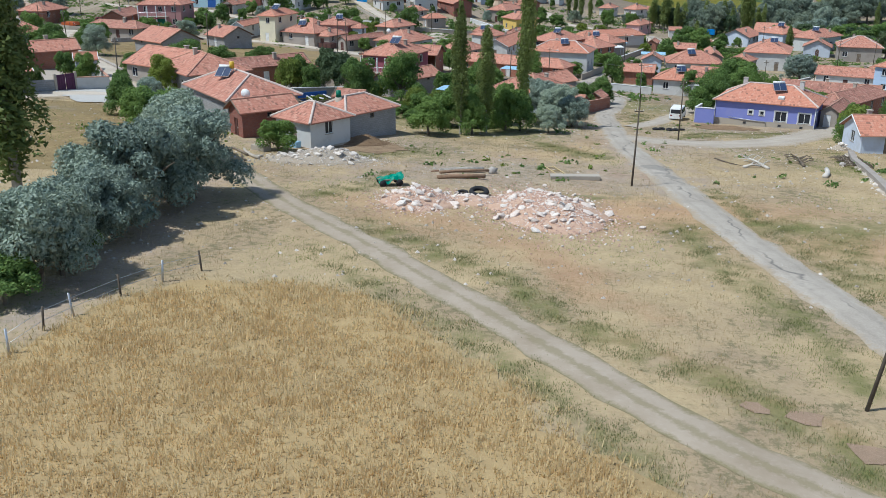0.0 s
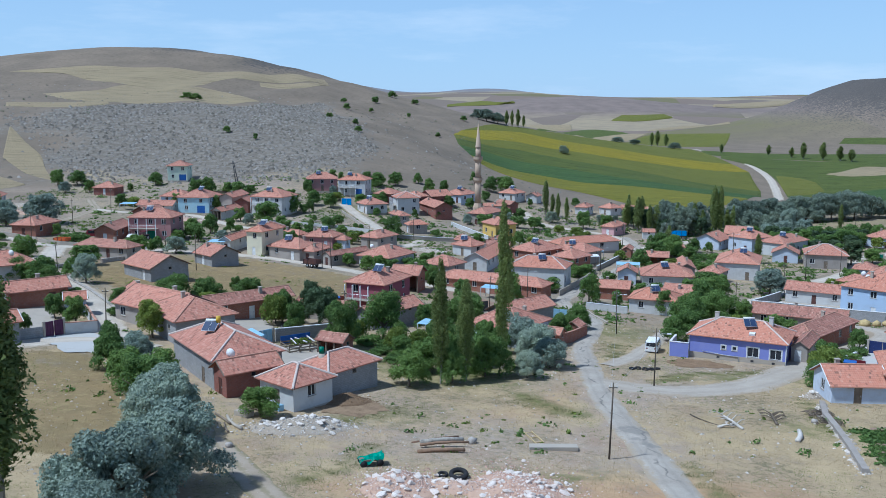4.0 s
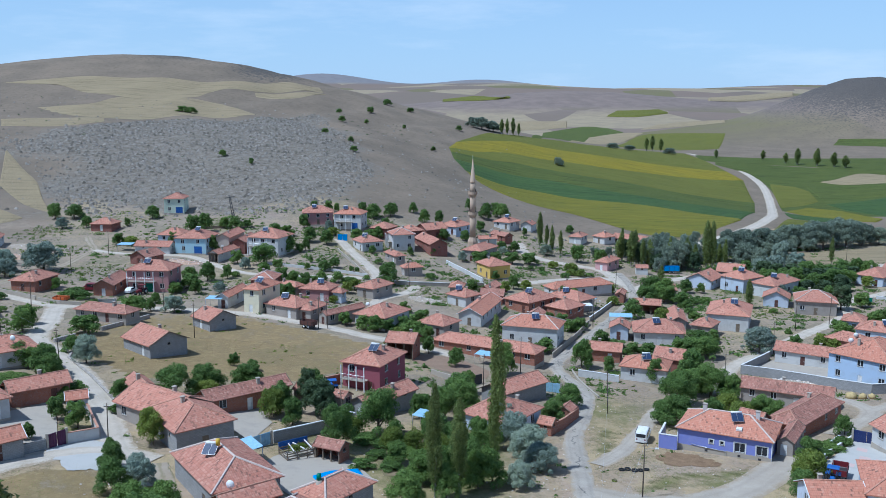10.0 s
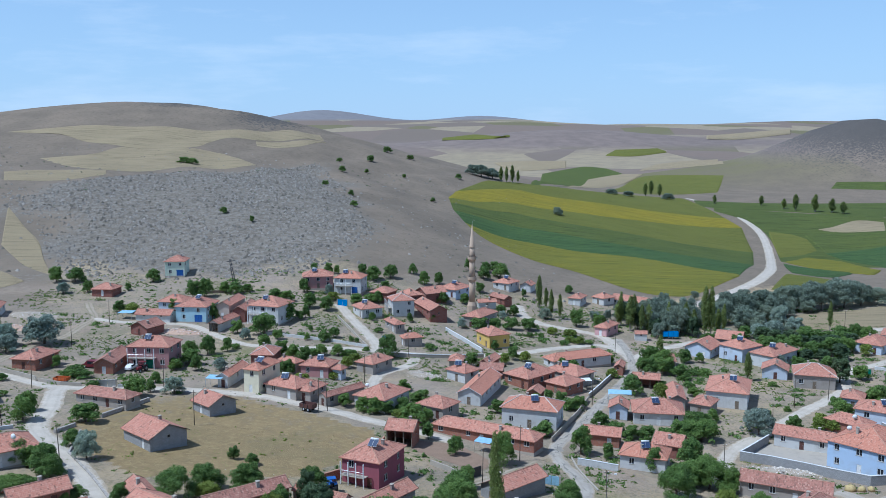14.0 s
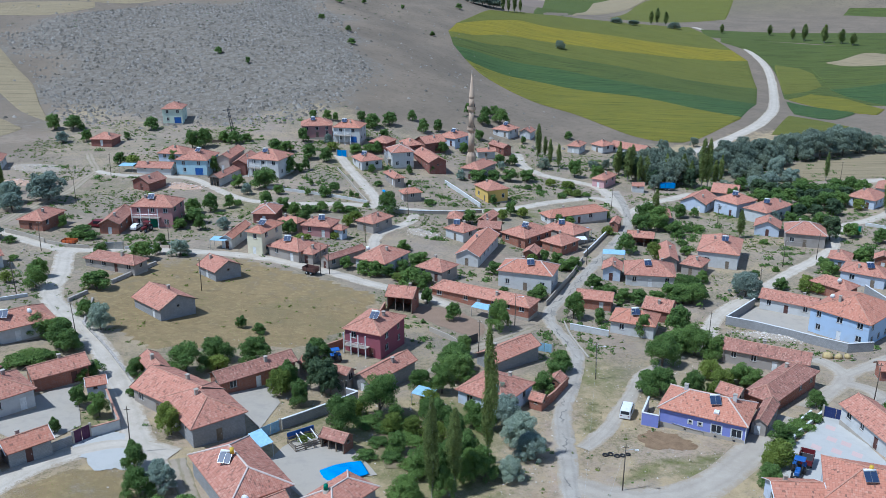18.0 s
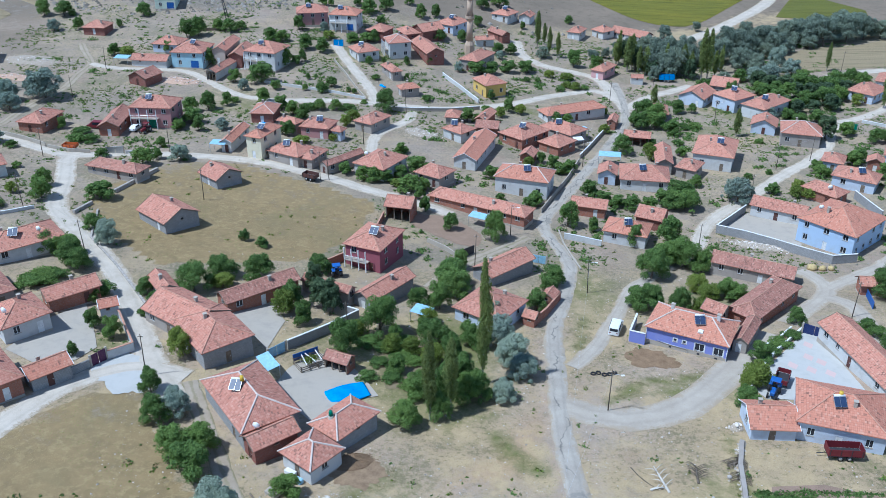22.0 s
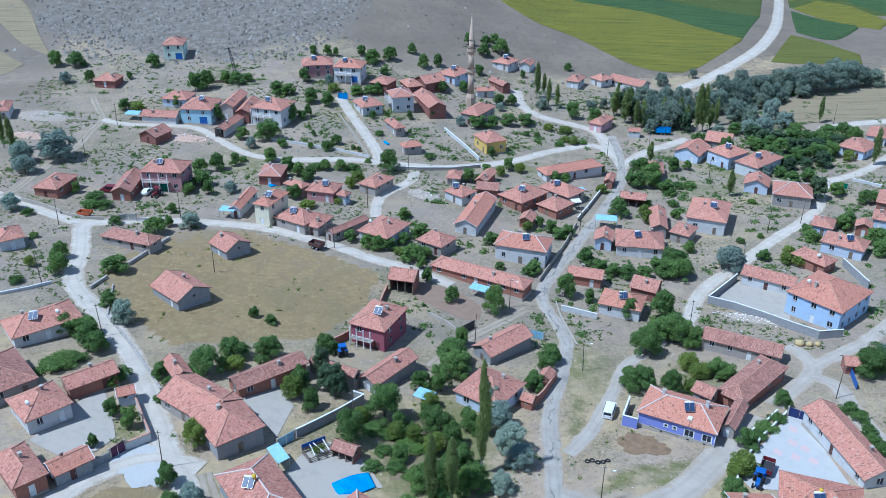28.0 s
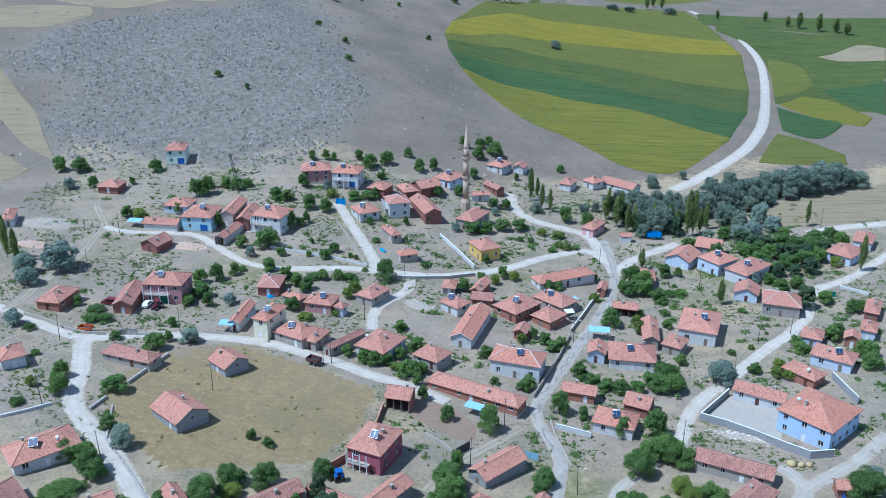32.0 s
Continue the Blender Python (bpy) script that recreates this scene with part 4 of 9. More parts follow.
def house(x, y, yaw, L, W, he, roof="hip", wall="white", storeys=1, garage="", solar=False, dish=False, veranda=False, old=False, open_front=False, fresh=False, white_ridge=False,
          windows=None, name="house", plinth=True, seed=0, chimney=True, drum=False):
    """A building: walls with openings, windows, doors, tiled roof with ridges, chimney and what stands on the roof."""
    rng = random.Random(seed * 31 + int(x * 7) + int(y * 3))
    if W > L * 1.05:
        x_axis_yaw, A, B = yaw - 90, W, L      # ridge runs along the longer side
    else:
        x_axis_yaw, A, B = yaw, L, W
    over = 0.42 if min(A, B) > 3 else 0.22
    A, B = A - 2 * over, B - 2 * over         # walls stand inside the eaves
    z = min(land(x + dx * A / 2, y + dy * A / 2) for dx in (-0.7, 0.7) for dy in (-0.7, 0.7))
    zc = land(x, y)
    base = z - zc - 0.5
    HOUSES.append((x, y, max(A, B) * 0.62))
    kind_word = {"house": "house", "barn": "barn", "shed": "shed"}[name]
    label = f"{WORDS[wall]} {'two-storey ' if storeys == 2 else ''}{kind_word} with a {'worn, patched' if old else 'bright orange' if fresh else 'red'} tiled {'hipped' if roof == 'hip' else 'gabled'} roof"
    e = thing(name, pose(x, y, zc, 0, 0, x_axis_yaw), label, kind_word, "houses of the village")
    wm = WALLS[wall]
    thick = 0.24
    # which local sides face the village street in front: sides 0 (-y), 1 (+x), 2 (+y), 3 (-x)
    front = 0 if A == L - 2 * over else 1
    sides = [(A, pose(0, -B / 2, 0)), (B, pose(A / 2, 0, 0, 0, 0, 90)), (A, pose(0, B / 2, 0, 0, 0, 180)), (B, pose(-A / 2, 0, 0, 0, 0, -90))]
    floors = [0.35] if storeys == 1 else [0.1, he - 2.75]
    walls_v, walls_f, walls_uv = [], [], []
    todo = []
    for s, (length, m) in enumerate(sides):
        if open_front and s == front:
            for k in range(4):
                px = -length / 2 + 0.12 + k * (length - 0.24) / 3
                v, f = box_data(px - 0.09, px + 0.09, 0, 0.18, base, he)
                mesh("post", [m @ Vector(p) for p in v], f, WOODTRIM, e)
            v, f = box_data(-length / 2, length / 2, 0.0, 0.16, he - 0.25, he - 0.02)
            mesh("beam", [m @ Vector(p) for p in v], f, WOODTRIM, e)
            continue
        holes = []
        shed_like = name != "house"
        for fl, z0 in enumerate(floors):
            if windows is not None and s == front:
                holes += [(a, b, c, d, "window") for a, b, c, d in windows]
                break
            top = min(z0 + 2.2, he - 0.25)
            n = max(1, int(length / (3.3 if not shed_like else 4.5)))
            gar = garage and s == front and fl == 0
            for k in range(n):
                c = -length / 2 + length * (k + 0.5) / n + rng.uniform(-0.2, 0.2)
                if gar and k == n // 2:
                    holes.append((c - 1.25, c + 1.25, max(base + 0.4, -0.3), 2.3, "garage"))
                elif fl == 0 and s == front and k == n // 2 and not gar and he > 2.4:
                    holes.append((c - 0.45, c + 0.45, 0.05, min(2.05, he - 0.2), "door"))
                else:
                    w = rng.choice((0.5, 0.6)) if not shed_like else 0.3
                    hgt = 1.25 if not shed_like else 0.5
                    zt = top
                    if s in (front, (front + 3) % 4, (front + 1) % 4) or rng.random() < 0.5:
                        if rng.random() < 0.85:
                            holes.append((c - w, c + w, zt - hgt, zt, "window"))
        holes = [h for h in holes if h[0] > -length / 2 + 0.15 and h[1] < length / 2 - 0.15 and h[3] <= he - 0.1]
        v, f, uv = wall_side(length, base, he, [h[:4] for h in holes], thick)
        k = len(walls_v)
        walls_v += [m @ Vector(p) for p in v]
        walls_f += [tuple(i + k for i in q) for q in f]
        walls_uv += uv
        todo += [(m, h) for h in holes]
    rise = (0.40 if roof == "hip" else 0.42) * B / 2 + 0.25
    if roof == "gable":
        for sx in (-1, 1):
            k = len(walls_v)
            walls_v += [Vector((sx * A / 2, -B / 2, he)), Vector((sx * A / 2, B / 2, he)), Vector((sx * A / 2, 0, he + rise - 0.06))]
            walls_f.append((k, k + 1, k + 2) if sx > 0 else (k + 1, k, k + 2))
            walls_uv += [(-B / 2, he), (B / 2, he), (0, he + rise)]
    mesh("wall", walls_v, walls_f, wm, e, uvs=walls_uv)
    mesh("floor", *box_data(-A / 2 + thick, A / 2 - thick, -B / 2 + thick, B / 2 - thick, base + 0.2, base + 0.35), CONCRETE, e)
    for m, (a, b, c, d, kind) in todo:
        if kind == "window":
            window_parts(e, m, a, b, c, d, WHITE if name == "house" else WOODTRIM, surround=wall == "violet")
        else:
            dm = {"blue": BLUE, "green": GREEN, "": rng.choice((WHITE, BROWN, WOODTRIM))}[garage if kind == "garage" else ""]
            door_parts(e, m, a, b, c, d, dm, "garage_door" if kind == "garage" else "door")
    if plinth and not open_front and name == "house":
        bm = bmesh.new()
        for v, f in (box_data(-A / 2 - 0.05, A / 2 + 0.05, -B / 2 - 0.05, -B / 2 + 0.01, base, -0.02 + (1.12 if wall == "violet" else 0.15)),
                     box_data(A / 2 - 0.01, A / 2 + 0.05, -B / 2 + 0.01, B / 2 - 0.01, base, 0.1), box_data(-A / 2 - 0.05, -A / 2 + 0.01, -B / 2 + 0.01, B / 2 - 0.01, base, 0.1)):
            vs = [bm.verts.new(p) for p in v]
            for q in f:
                bm.faces.new([vs[i] for i in q])
        part("plinth", bm, CONCRETE, e)
    faces, lines = roof_faces(A, B, he, rise, roof, over)
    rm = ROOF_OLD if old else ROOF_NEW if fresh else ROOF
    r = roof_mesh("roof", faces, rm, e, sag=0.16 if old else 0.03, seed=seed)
    cap = MORTAR if white_ridge else RIDGE
    for p, q in lines:
        p, q = Vector(p), Vector(q)
        if (q - p).length > 0.4:
            mesh("ridge_cap", *tube_data([p + Vector((0, 0, 0.0)), p.lerp(q, 0.5) + Vector((0, 0, 0.015 - (0.08 if old else 0))), q], 0.1 if not white_ridge else 0.13, 6), cap, r)
    if wall == "violet":
        tube("downpipe", [(A / 2 + 0.1, -B / 2 - 0.12, he - 0.1), (A / 2 + 0.1, -B / 2 - 0.12, base + 0.3)], 0.06, WHITE, e, n=8)
        tube("downpipe", [(-A / 2 - 0.05, -B / 2 - 0.1, he - 0.1), (-A / 2 - 0.05, -B / 2 - 0.1, base + 0.3)], 0.05, WHITE, e, n=8)
        tube("water_pipe", [(-4.6, -B / 2 - 0.12, 1.35), (-2.2, -B / 2 - 0.14, 1.15), (0.4, -B / 2 - 0.12, 1.05), (0.4, -B / 2 - 0.12, base + 0.3)], 0.05, STEEL, e, n=6)
        hz = he + rise * 0.42
        light_box = box("skylight", 1.5, 2.3, -B / 2 * 0.62 - 0.4, -B / 2 * 0.62 + 0.4, hz - 0.1, hz + 0.2, WHITE, r)
        light_box.rotation_euler = (math.atan2(rise, B / 2) * 0.25, 0, 0)
        for cx in (3.9, -3.6):
            stack = box("chimney", cx - 0.28, cx + 0.28, 0.2, 0.76, he + rise - 0.9, he + rise + 0.55, WALLS["white"], e)
            box("chimney_cap", cx - 0.34, cx + 0.34, 0.14, 0.82, he + rise + 0.55, he + rise + 0.63, CONCRETE, stack)
        for cx in (-2.4, 2.2, 5.0):
            box("cellar_vent", cx - 0.2, cx + 0.2, -B / 2 - 0.07, -B / 2 - 0.02, 0.55, 0.85, DARK, e, soft=0)
    if roof == "gable":
        fascia = []
        for sx in (-1, 1):
            fascia.append(tube_data([faces[0][0 if sx < 0 else 1], faces[0][3 if sx < 0 else 2]], 0.06, 4))
            fascia.append(tube_data([faces[1][1 if sx < 0 else 0], faces[0][3 if sx < 0 else 2]], 0.06, 4))
        for v, f in fascia:
            mesh("verge_board", v, f, WOODTRIM if not fresh else WHITE, r)
    slope = rise / (B / 2)
    if chimney and A > 5:
        cx, cy = rng.uniform(-0.3, 0.3) * A, rng.uniform(0.08, 0.25) * B * rng.choice((-1, 1))
        cz = he + rise - abs(cy) * slope
        ch = box("chimney", cx - 0.24, cx + 0.24, cy - 0.24, cy + 0.24, cz - 0.5, cz + 0.75, rng.choice((WALLS["brick"], CONCRETE, CONCRETE)), e)
        box("chimney_cap", cx - 0.32, cx + 0.32, cy - 0.32, cy + 0.32, cz + 0.75, cz + 0.83, CONCRETE, ch)
    if veranda and storeys == 2:
        balcony(e, A if front == 0 else B, B if front == 0 else A, floors[1] - 0.1, WHITE, 0 if front == 0 else 90)
    M = pose(x, y, zc, 0, 0, x_axis_yaw)
    if solar:
        if front == 0:
            p = Vector((rng.uniform(-0.15, 0.15) * A, -B * 0.2, he + rise - B * 0.2 * slope))
            solar_heater(M @ Matrix.Translation(p) @ pose(0, 0, 0.12, 0, 0, -x_axis_yaw * 0.8) @ Matrix.Scale(0.8, 4))
        else:
            p = Vector((A * 0.18, B * 0.12, he + rise - B * 0.12 * slope))
            solar_heater(M @ Matrix.Translation(p) @ pose(0, 0, 0.12, 0, 0, -x_axis_yaw * 0.8) @ Matrix.Scale(0.8, 4))
    if drum:
        e2 = thing("water_drum", M @ Matrix.Translation(p) @ pose(0, 1.0, 0.35), "yellow plastic water drum on a roof stand", "water drum")
        tube("drum", [(0, 0, 0.6), (0, 0, 1.35)], 0.27, YELLOWP, e2, n=12)
        for k in range(3):
            tube("leg", [(0.3 * math.cos(k * 2.1), 0.3 * math.sin(k * 2.1), -0.6), (0.2 * math.cos(k * 2.1), 0.2 * math.sin(k * 2.1), 0.6)], 0.03, STEEL, e2, n=5)
    if dish:
        p = Vector((A * 0.22, -B * 0.3, he + rise - B * 0.3 * slope + 0.25))
        satellite_dish(M @ Matrix.Translation(p) @ pose(0, 0, 0, 0, 0, -x_axis_yaw - 15))
    return e


# ---- trees ----
def crown_data(h, w, kind, leaf, count, seed):
    """Leaf clumps gathered in uneven lobes, with gaps."""
    rng = np.random.default_rng(seed)
    lobes = []
    if kind == "column":
        k = 44
        for i in range(k):
            t = (i + rng.random()) / k
            r = w * 0.5 * (0.2 + 0.8 * np.sin(np.pi * (0.06 + 0.9 * t ** 0.9)) ** 0.8) * rng.uniform(0.35, 0.62)
            a = rng.random() * 6.28
            off = w * 0.26 * rng.random() * np.sin(np.pi * min(1, 0.1 + 0.9 * t))
            lobes.append((off * np.cos(a), off * np.sin(a), h * (0.15 + 0.84 * t), r, r * 2.1))
    else:
        k = 40 if kind == "round" else 60
        for i in range(k):
            a, t = rng.random() * 6.28, rng.random() ** 0.8
            rr = w * 0.5 * (0.84 * np.sqrt(rng.random())) * (1 - 0.45 * t)
            zz = h * (0.24 + 0.66 * t) - (rr / w) * h * 0.12
            r = w * (rng.uniform(0.08, 0.17) if kind == "round" else rng.uniform(0.06, 0.13))
            lobes.append((rr * np.cos(a), rr * np.sin(a), max(zz, r * 0.5), r, r * rng.uniform(0.75, 1.05) * min(1.3, h / w + 0.25)))
    lobes = np.array(lobes)
    wts = lobes[:, 3] ** 2
    pick = rng.choice(len(lobes), count, p=wts / wts.sum())
    d = rng.normal(size=(count, 3))
    d /= np.linalg.norm(d, axis=1)[:, None]
    d[:, 2] = np.where((d[:, 2] < -0.3) & (rng.random(count) < 0.6), -d[:, 2], d[:, 2])
    rad = 1 - 0.35 * rng.random(count) ** 2 + 0.08 * rng.normal(size=count)
    P = lobes[pick, :3] + d * np.stack([lobes[pick, 3], lobes[pick, 3], lobes[pick, 4]], 1) * rad[:, None]
    P[:, 2] = np.maximum(P[:, 2], 0.1)
    nrm = d + 0.9 * rng.normal(size=(count, 3)) * 0.6
    nrm /= np.linalg.norm(nrm, axis=1)[:, None]
    t = np.cross(nrm, rng.normal(size=(count, 3)))
    t /= np.linalg.norm(t, axis=1)[:, None]
    b = np.cross(nrm, t)
    s = leaf * rng.uniform(0.6, 1.3, size=(count, 1))
    long = s * rng.uniform(1.0, 1.7, size=(count, 1))
    V = np.stack([P - t * long * 0.5 + nrm * s * 0.1, P + b * s * 0.55, P + t * long * 0.5 - b * s * 0.25], 1).reshape(-1, 3)
    F = np.arange(count * 3).reshape(-1, 3)
    return V, F


def limbs_data(h, w, seed, trunk_r, n=6, column=False):
    rng = random.Random(seed)
    top = h * (0.9 if column else 0.55)
    datas = [tube_data([(0, 0, -0.4), (0.03 * w * rng.uniform(-1, 1), 0.03 * w * rng.uniform(-1, 1), top * 0.5), (0, 0, top)], [trunk_r, trunk_r * 0.75, trunk_r * 0.3], 7)]
    for k in range(n):
        a = k * 6.28 / n + rng.uniform(-0.4, 0.4)
        z0 = top * rng.uniform(0.35, 0.85)
        r = w * (0.12 if column else 0.33) * rng.uniform(0.7, 1.1)
        datas.append(tube_data([(0, 0, z0), (r * 0.5 * math.cos(a), r * 0.5 * math.sin(a), z0 + h * 0.12), (r * math.cos(a), r * math.sin(a), z0 + h * (0.2 if column else 0.26))],
                               [trunk_r * 0.5, trunk_r * 0.33, trunk_r * 0.12], 5))
    return joined(*datas)


PROTO = {}


def tree_kind(key, h, w, kind, leaf, count, leaf_mat, bark, trunk_r, label, category="tree"):
    """Meshes for a kind of tree, kept for all trees of that kind."""
    made = []
    for seed in range(3):
        v, f = limbs_data(h, w, seed, trunk_r, column=kind == "column")
        t = bpy.data.meshes.new("trunk")
        t.from_pydata([tuple(p) for p in v], [], f)
        t.materials.append(bark)
        crowns = []
        for size, n in ((leaf, count), (leaf * 1.55, int(count * 0.4))):   # fine leaves near by, fewer and larger ones far off
            V, Fq = crown_data(h, w, kind, size, n, seed * 11 + len(PROTO))
            crowns.append(raw_mesh("crown", V, 3, leaf_mat))
        made.append((t, *crowns))
    PROTO[key] = (h, w, made, label, category)


tree_kind("b", 4.6, 5.0, "round", 0.20, 9500, LEAF, BARK, 0.16, "leafy green fruit tree in a garden")
tree_kind("B", 6.4, 7.6, "round", 0.22, 15000, LEAF, BARK, 0.26, "broad leafy green tree beside the houses")
tree_kind("v", 1.6, 3.4, "round", 0.15, 3600, LEAF, BARK, 0.05, "low leafy green bush on bare earth", "bush")
tree_kind("f", 3.0, 4.0, "round", 0.18, 5200, LEAF_FRESH, BARK, 0.10, "yellow-green fruit tree in a garden")
tree_kind("d", 6.0, 5.0, "wide", 0.22, 9500, LEAF_DARK, BARK, 0.18, "dark blue-green tree behind the farmyard")
tree_kind("s", 6.2, 8.6, "wide", 0.20, 21000, LEAF_SILVER, BARK, 0.24, "silver-leaved oleaster tree in dry grass")
tree_kind("g", 9.0, 11.0, "wide", 0.26, 18000, LEAF_GREY, BARK, 0.3, "grey-green willow tree by the stream")
tree_kind("p", 13.0, 3.4, "column", 0.2, 11000, LEAF_POPLAR, PALE_BARK, 0.2, "tall slender green poplar tree")
tree_kind("w", 5.0, 4.0, "round", 0.18, 9000, LEAF_FRESH, BARK, 0.16, "rounded weeping willow beside the house")
TREE_NAMES = {"v": "bush", "p": "poplar_tree", "s": "oleaster_tree", "g": "willow_tree", "w": "weeping_willow_tree"}


def tree(kind, x, y, h, w, turn=0.0):
    h0, w0, made, label, category = PROTO[kind]
    i = int(abs(x * 13 + y * 7)) % 3
    e = thing(TREE_NAMES.get(kind, "tree"), pose(x, y, land(x, y) - 0.05, 0, 0, (x * 37 + y * 17 + turn) % 360) @ Matrix.Diagonal((w / w0, w / w0, h / h0, 1)), label, category, "trees of the village")
    trunk, fine, coarse = made[i]
    for name, me in (("trunk", trunk), ("crown", fine if y < 165 else coarse)):
        o = new(name, me)
        o.parent = e
    return e


# ---- poles, walls, fences ----
def power_pole(x, y, h=8.0, lean=0.0, lamp=False):
    e = thing("utility_pole", pose(x, y, land(x, y), 0, lean, 0), "weathered wooden utility pole beside the lane" if not lamp else "wooden utility pole with a street lamp", "utility pole", "utility poles")
    tube("pole", [(0, 0, -0.5), (0, 0, h)], [0.095, 0.06], POLE, e)
    box("crossarm", -0.4, 0.4, -0.035, 0.035, h - 0.5, h - 0.42, POLE, e)
    for k in (-0.33, 0.0, 0.33):
        tube("insulator", [(k, 0, h - 0.42), (k, 0, h - 0.28)], 0.035, WHITE, e, n=6)
    if lamp:
        tube("lamp_arm", [(0, 0, h - 1.0), (0.6, -0.3, h - 0.6), (1.2, -0.6, h - 0.55)], 0.035, STEEL, e, n=6)
        box("lamp_head", 1.1, 1.6, -0.75, -0.5, h - 0.62, h - 0.48, WHITE, e)
    return e


def garden_wall(pts, h, mat, label, coping=None, thick=0.22, name="garden_wall"):
    """A wall along a line, stepping with the land, with a coping."""
    e = thing(name, pose(pts[0][0], pts[0][1], land(*pts[0])), label, "wall", "garden walls")
    o = Vector((pts[0][0], pts[0][1], land(*pts[0])))
    for (x0, y0), (x1, y1) in zip(pts, pts[1:]):
        d = math.hypot(x1 - x0, y1 - y0)
        n = max(1, int(d / 2.5))
        a = math.degrees(math.atan2(y1 - y0, x1 - x0))
        for i in range(n):
            xa, ya = x0 + (x1 - x0) * i / n, y0 + (y1 - y0) * i / n
            xb, yb = x0 + (x1 - x0) * (i + 1) / n, y0 + (y1 - y0) * (i + 1) / n
            za, zb = land(xa, ya), land(xb, yb)
            l = d / n
            nx, ny = -(yb - ya) / l * thick / 2, (xb - xa) / l * thick / 2
            V, uv = [], []
            for (px, py, pz) in ((xa, ya, za), (xb, yb, zb)):
                for sgn in (-1, 1):
                    V += [Vector((px + sgn * nx, py + sgn * ny, pz - 0.4)) - o, Vector((px + sgn * nx, py + sgn * ny, pz + h)) - o]
            Fq = [(0, 4, 5, 1), (6, 2, 3, 7), (1, 5, 7, 3), (0, 1, 3, 2), (4, 6, 7, 5)]
            for q in Fq:
                uv += [((k >= 4) * l + i * l, (k % 2) * h) for k in q]
            mesh("panel", V, Fq, mat, e, uvs=uv)
            if coping:
                V2 = []
                for (px, py, pz) in ((xa, ya, za), (xb, yb, zb)):
                    for sgn in (-1.4, 1.4):
                        V2 += [Vector((px + sgn * nx, py + sgn * ny, pz + h + 0.004)) - o, Vector((px + sgn * nx, py + sgn * ny, pz + h + 0.1)) - o]
                mesh("coping", V2, Fq + [(0, 2, 6, 4)], coping, e)
    return e


def gate(p, q, h, mat, label):
    (x0, y0), (x1, y1) = p, q
    d = math.hypot(x1 - x0, y1 - y0)
    e = thing("gate", pose(x0, y0, land(x0, y0), 0, 0, math.degrees(math.atan2(y1 - y0, x1 - x0))), label, "gate")
    dz = land(x1, y1) - land(x0, y0)
    for k in (0, 1):
        a, b = d * k / 2 + 0.03, d * (k + 1) / 2 - 0.03
        leaf = box("leaf", a, b, -0.03, 0.03, 0.1 + min(0, dz), h, mat, e)
        for i in range(4):
            xx = a + (b - a) * (i + 0.5) / 4
            box("rib", xx - 0.03, xx + 0.03, -0.06, -0.03, 0.15 + min(0, dz), h - 0.05, mat, leaf, soft=0)
    for xx in (0, d):
        box("gatepost", xx - 0.15, xx + 0.15, -0.15, 0.15, -0.5 + min(0, dz), h + 0.15, CONCRETE, e)
    return e


# ---- crops ----
def crop(name, c1, c2, c3):
    n = Nodes(name, 0.9, 0.1)
    p = n.world_pos()
    mid, fine = n.noise(0.05, 5, 0.65, p), n.noise(1.4, 5, 0.75, p)
    col = n.mix(n.remap(mid, 0.38, 0.64), c1, c2)
    col = n.mix(n.remap(fine, 0.48, 0.68, 0, 0.8), col, c3)
    turned = n.node("ShaderNodeMapping", Vector=p, Rotation=(0, 0, 0.25), Scale=(0.006, 0.16, 0.0)).outputs["Vector"]
    drill = n.noise(1.0, 4, 0.7, turned)
    col = n.mix(n.remap(drill, 0.42, 0.62, 0, 0.75), col, tuple((u + v) / 2 for u, v in zip(c2, c3)))
    col = n.mix(n.remap(drill, 0.56, 0.68, 0, 0.5), col, c3)
    rows_at = n.node("ShaderNodeMapping", Vector=p, Rotation=(0, 0, 0.18), Scale=(0.03, 0.55, 0.0)).outputs["Vector"]
    rows_line = n.noise(1.0, 5, 0.75, rows_at)
    col = n.mix(n.remap(rows_line, 0.52, 0.62, 0, 0.7), col, tuple(v * 0.55 for v in c3))
    col = n.mix(n.remap(rows_line, 0.44, 0.36, 0, 0.55), col, tuple(min(1.0, v * 1.35) for v in c2))
    return n.done(col, n.math("ADD", fine, rows_line), 0.9, 0.6)


CROP_YELLOW = crop("sunflower_crop", (0.175, 0.168, 0.03), (0.22, 0.19, 0.028), (0.125, 0.138, 0.03))
CROP_DARK = crop("dark_green_crop", (0.062, 0.108, 0.04), (0.082, 0.125, 0.04), (0.05, 0.085, 0.03))
CROP_GREEN = crop("green_crop", (0.095, 0.12, 0.034), (0.112, 0.13, 0.034), (0.07, 0.092, 0.028))
CROP_OLIVE = crop("olive_crop", (0.15, 0.155, 0.036), (0.125, 0.135, 0.032), (0.175, 0.165, 0.036))
CROP_GOLD = crop("flowering_sunflower_crop", (0.255, 0.21, 0.028), (0.29, 0.225, 0.024), (0.17, 0.165, 0.03))
STUBBLE = crop("stubble", (0.34, 0.27, 0.16), (0.29, 0.23, 0.14), (0.335, 0.27, 0.165))

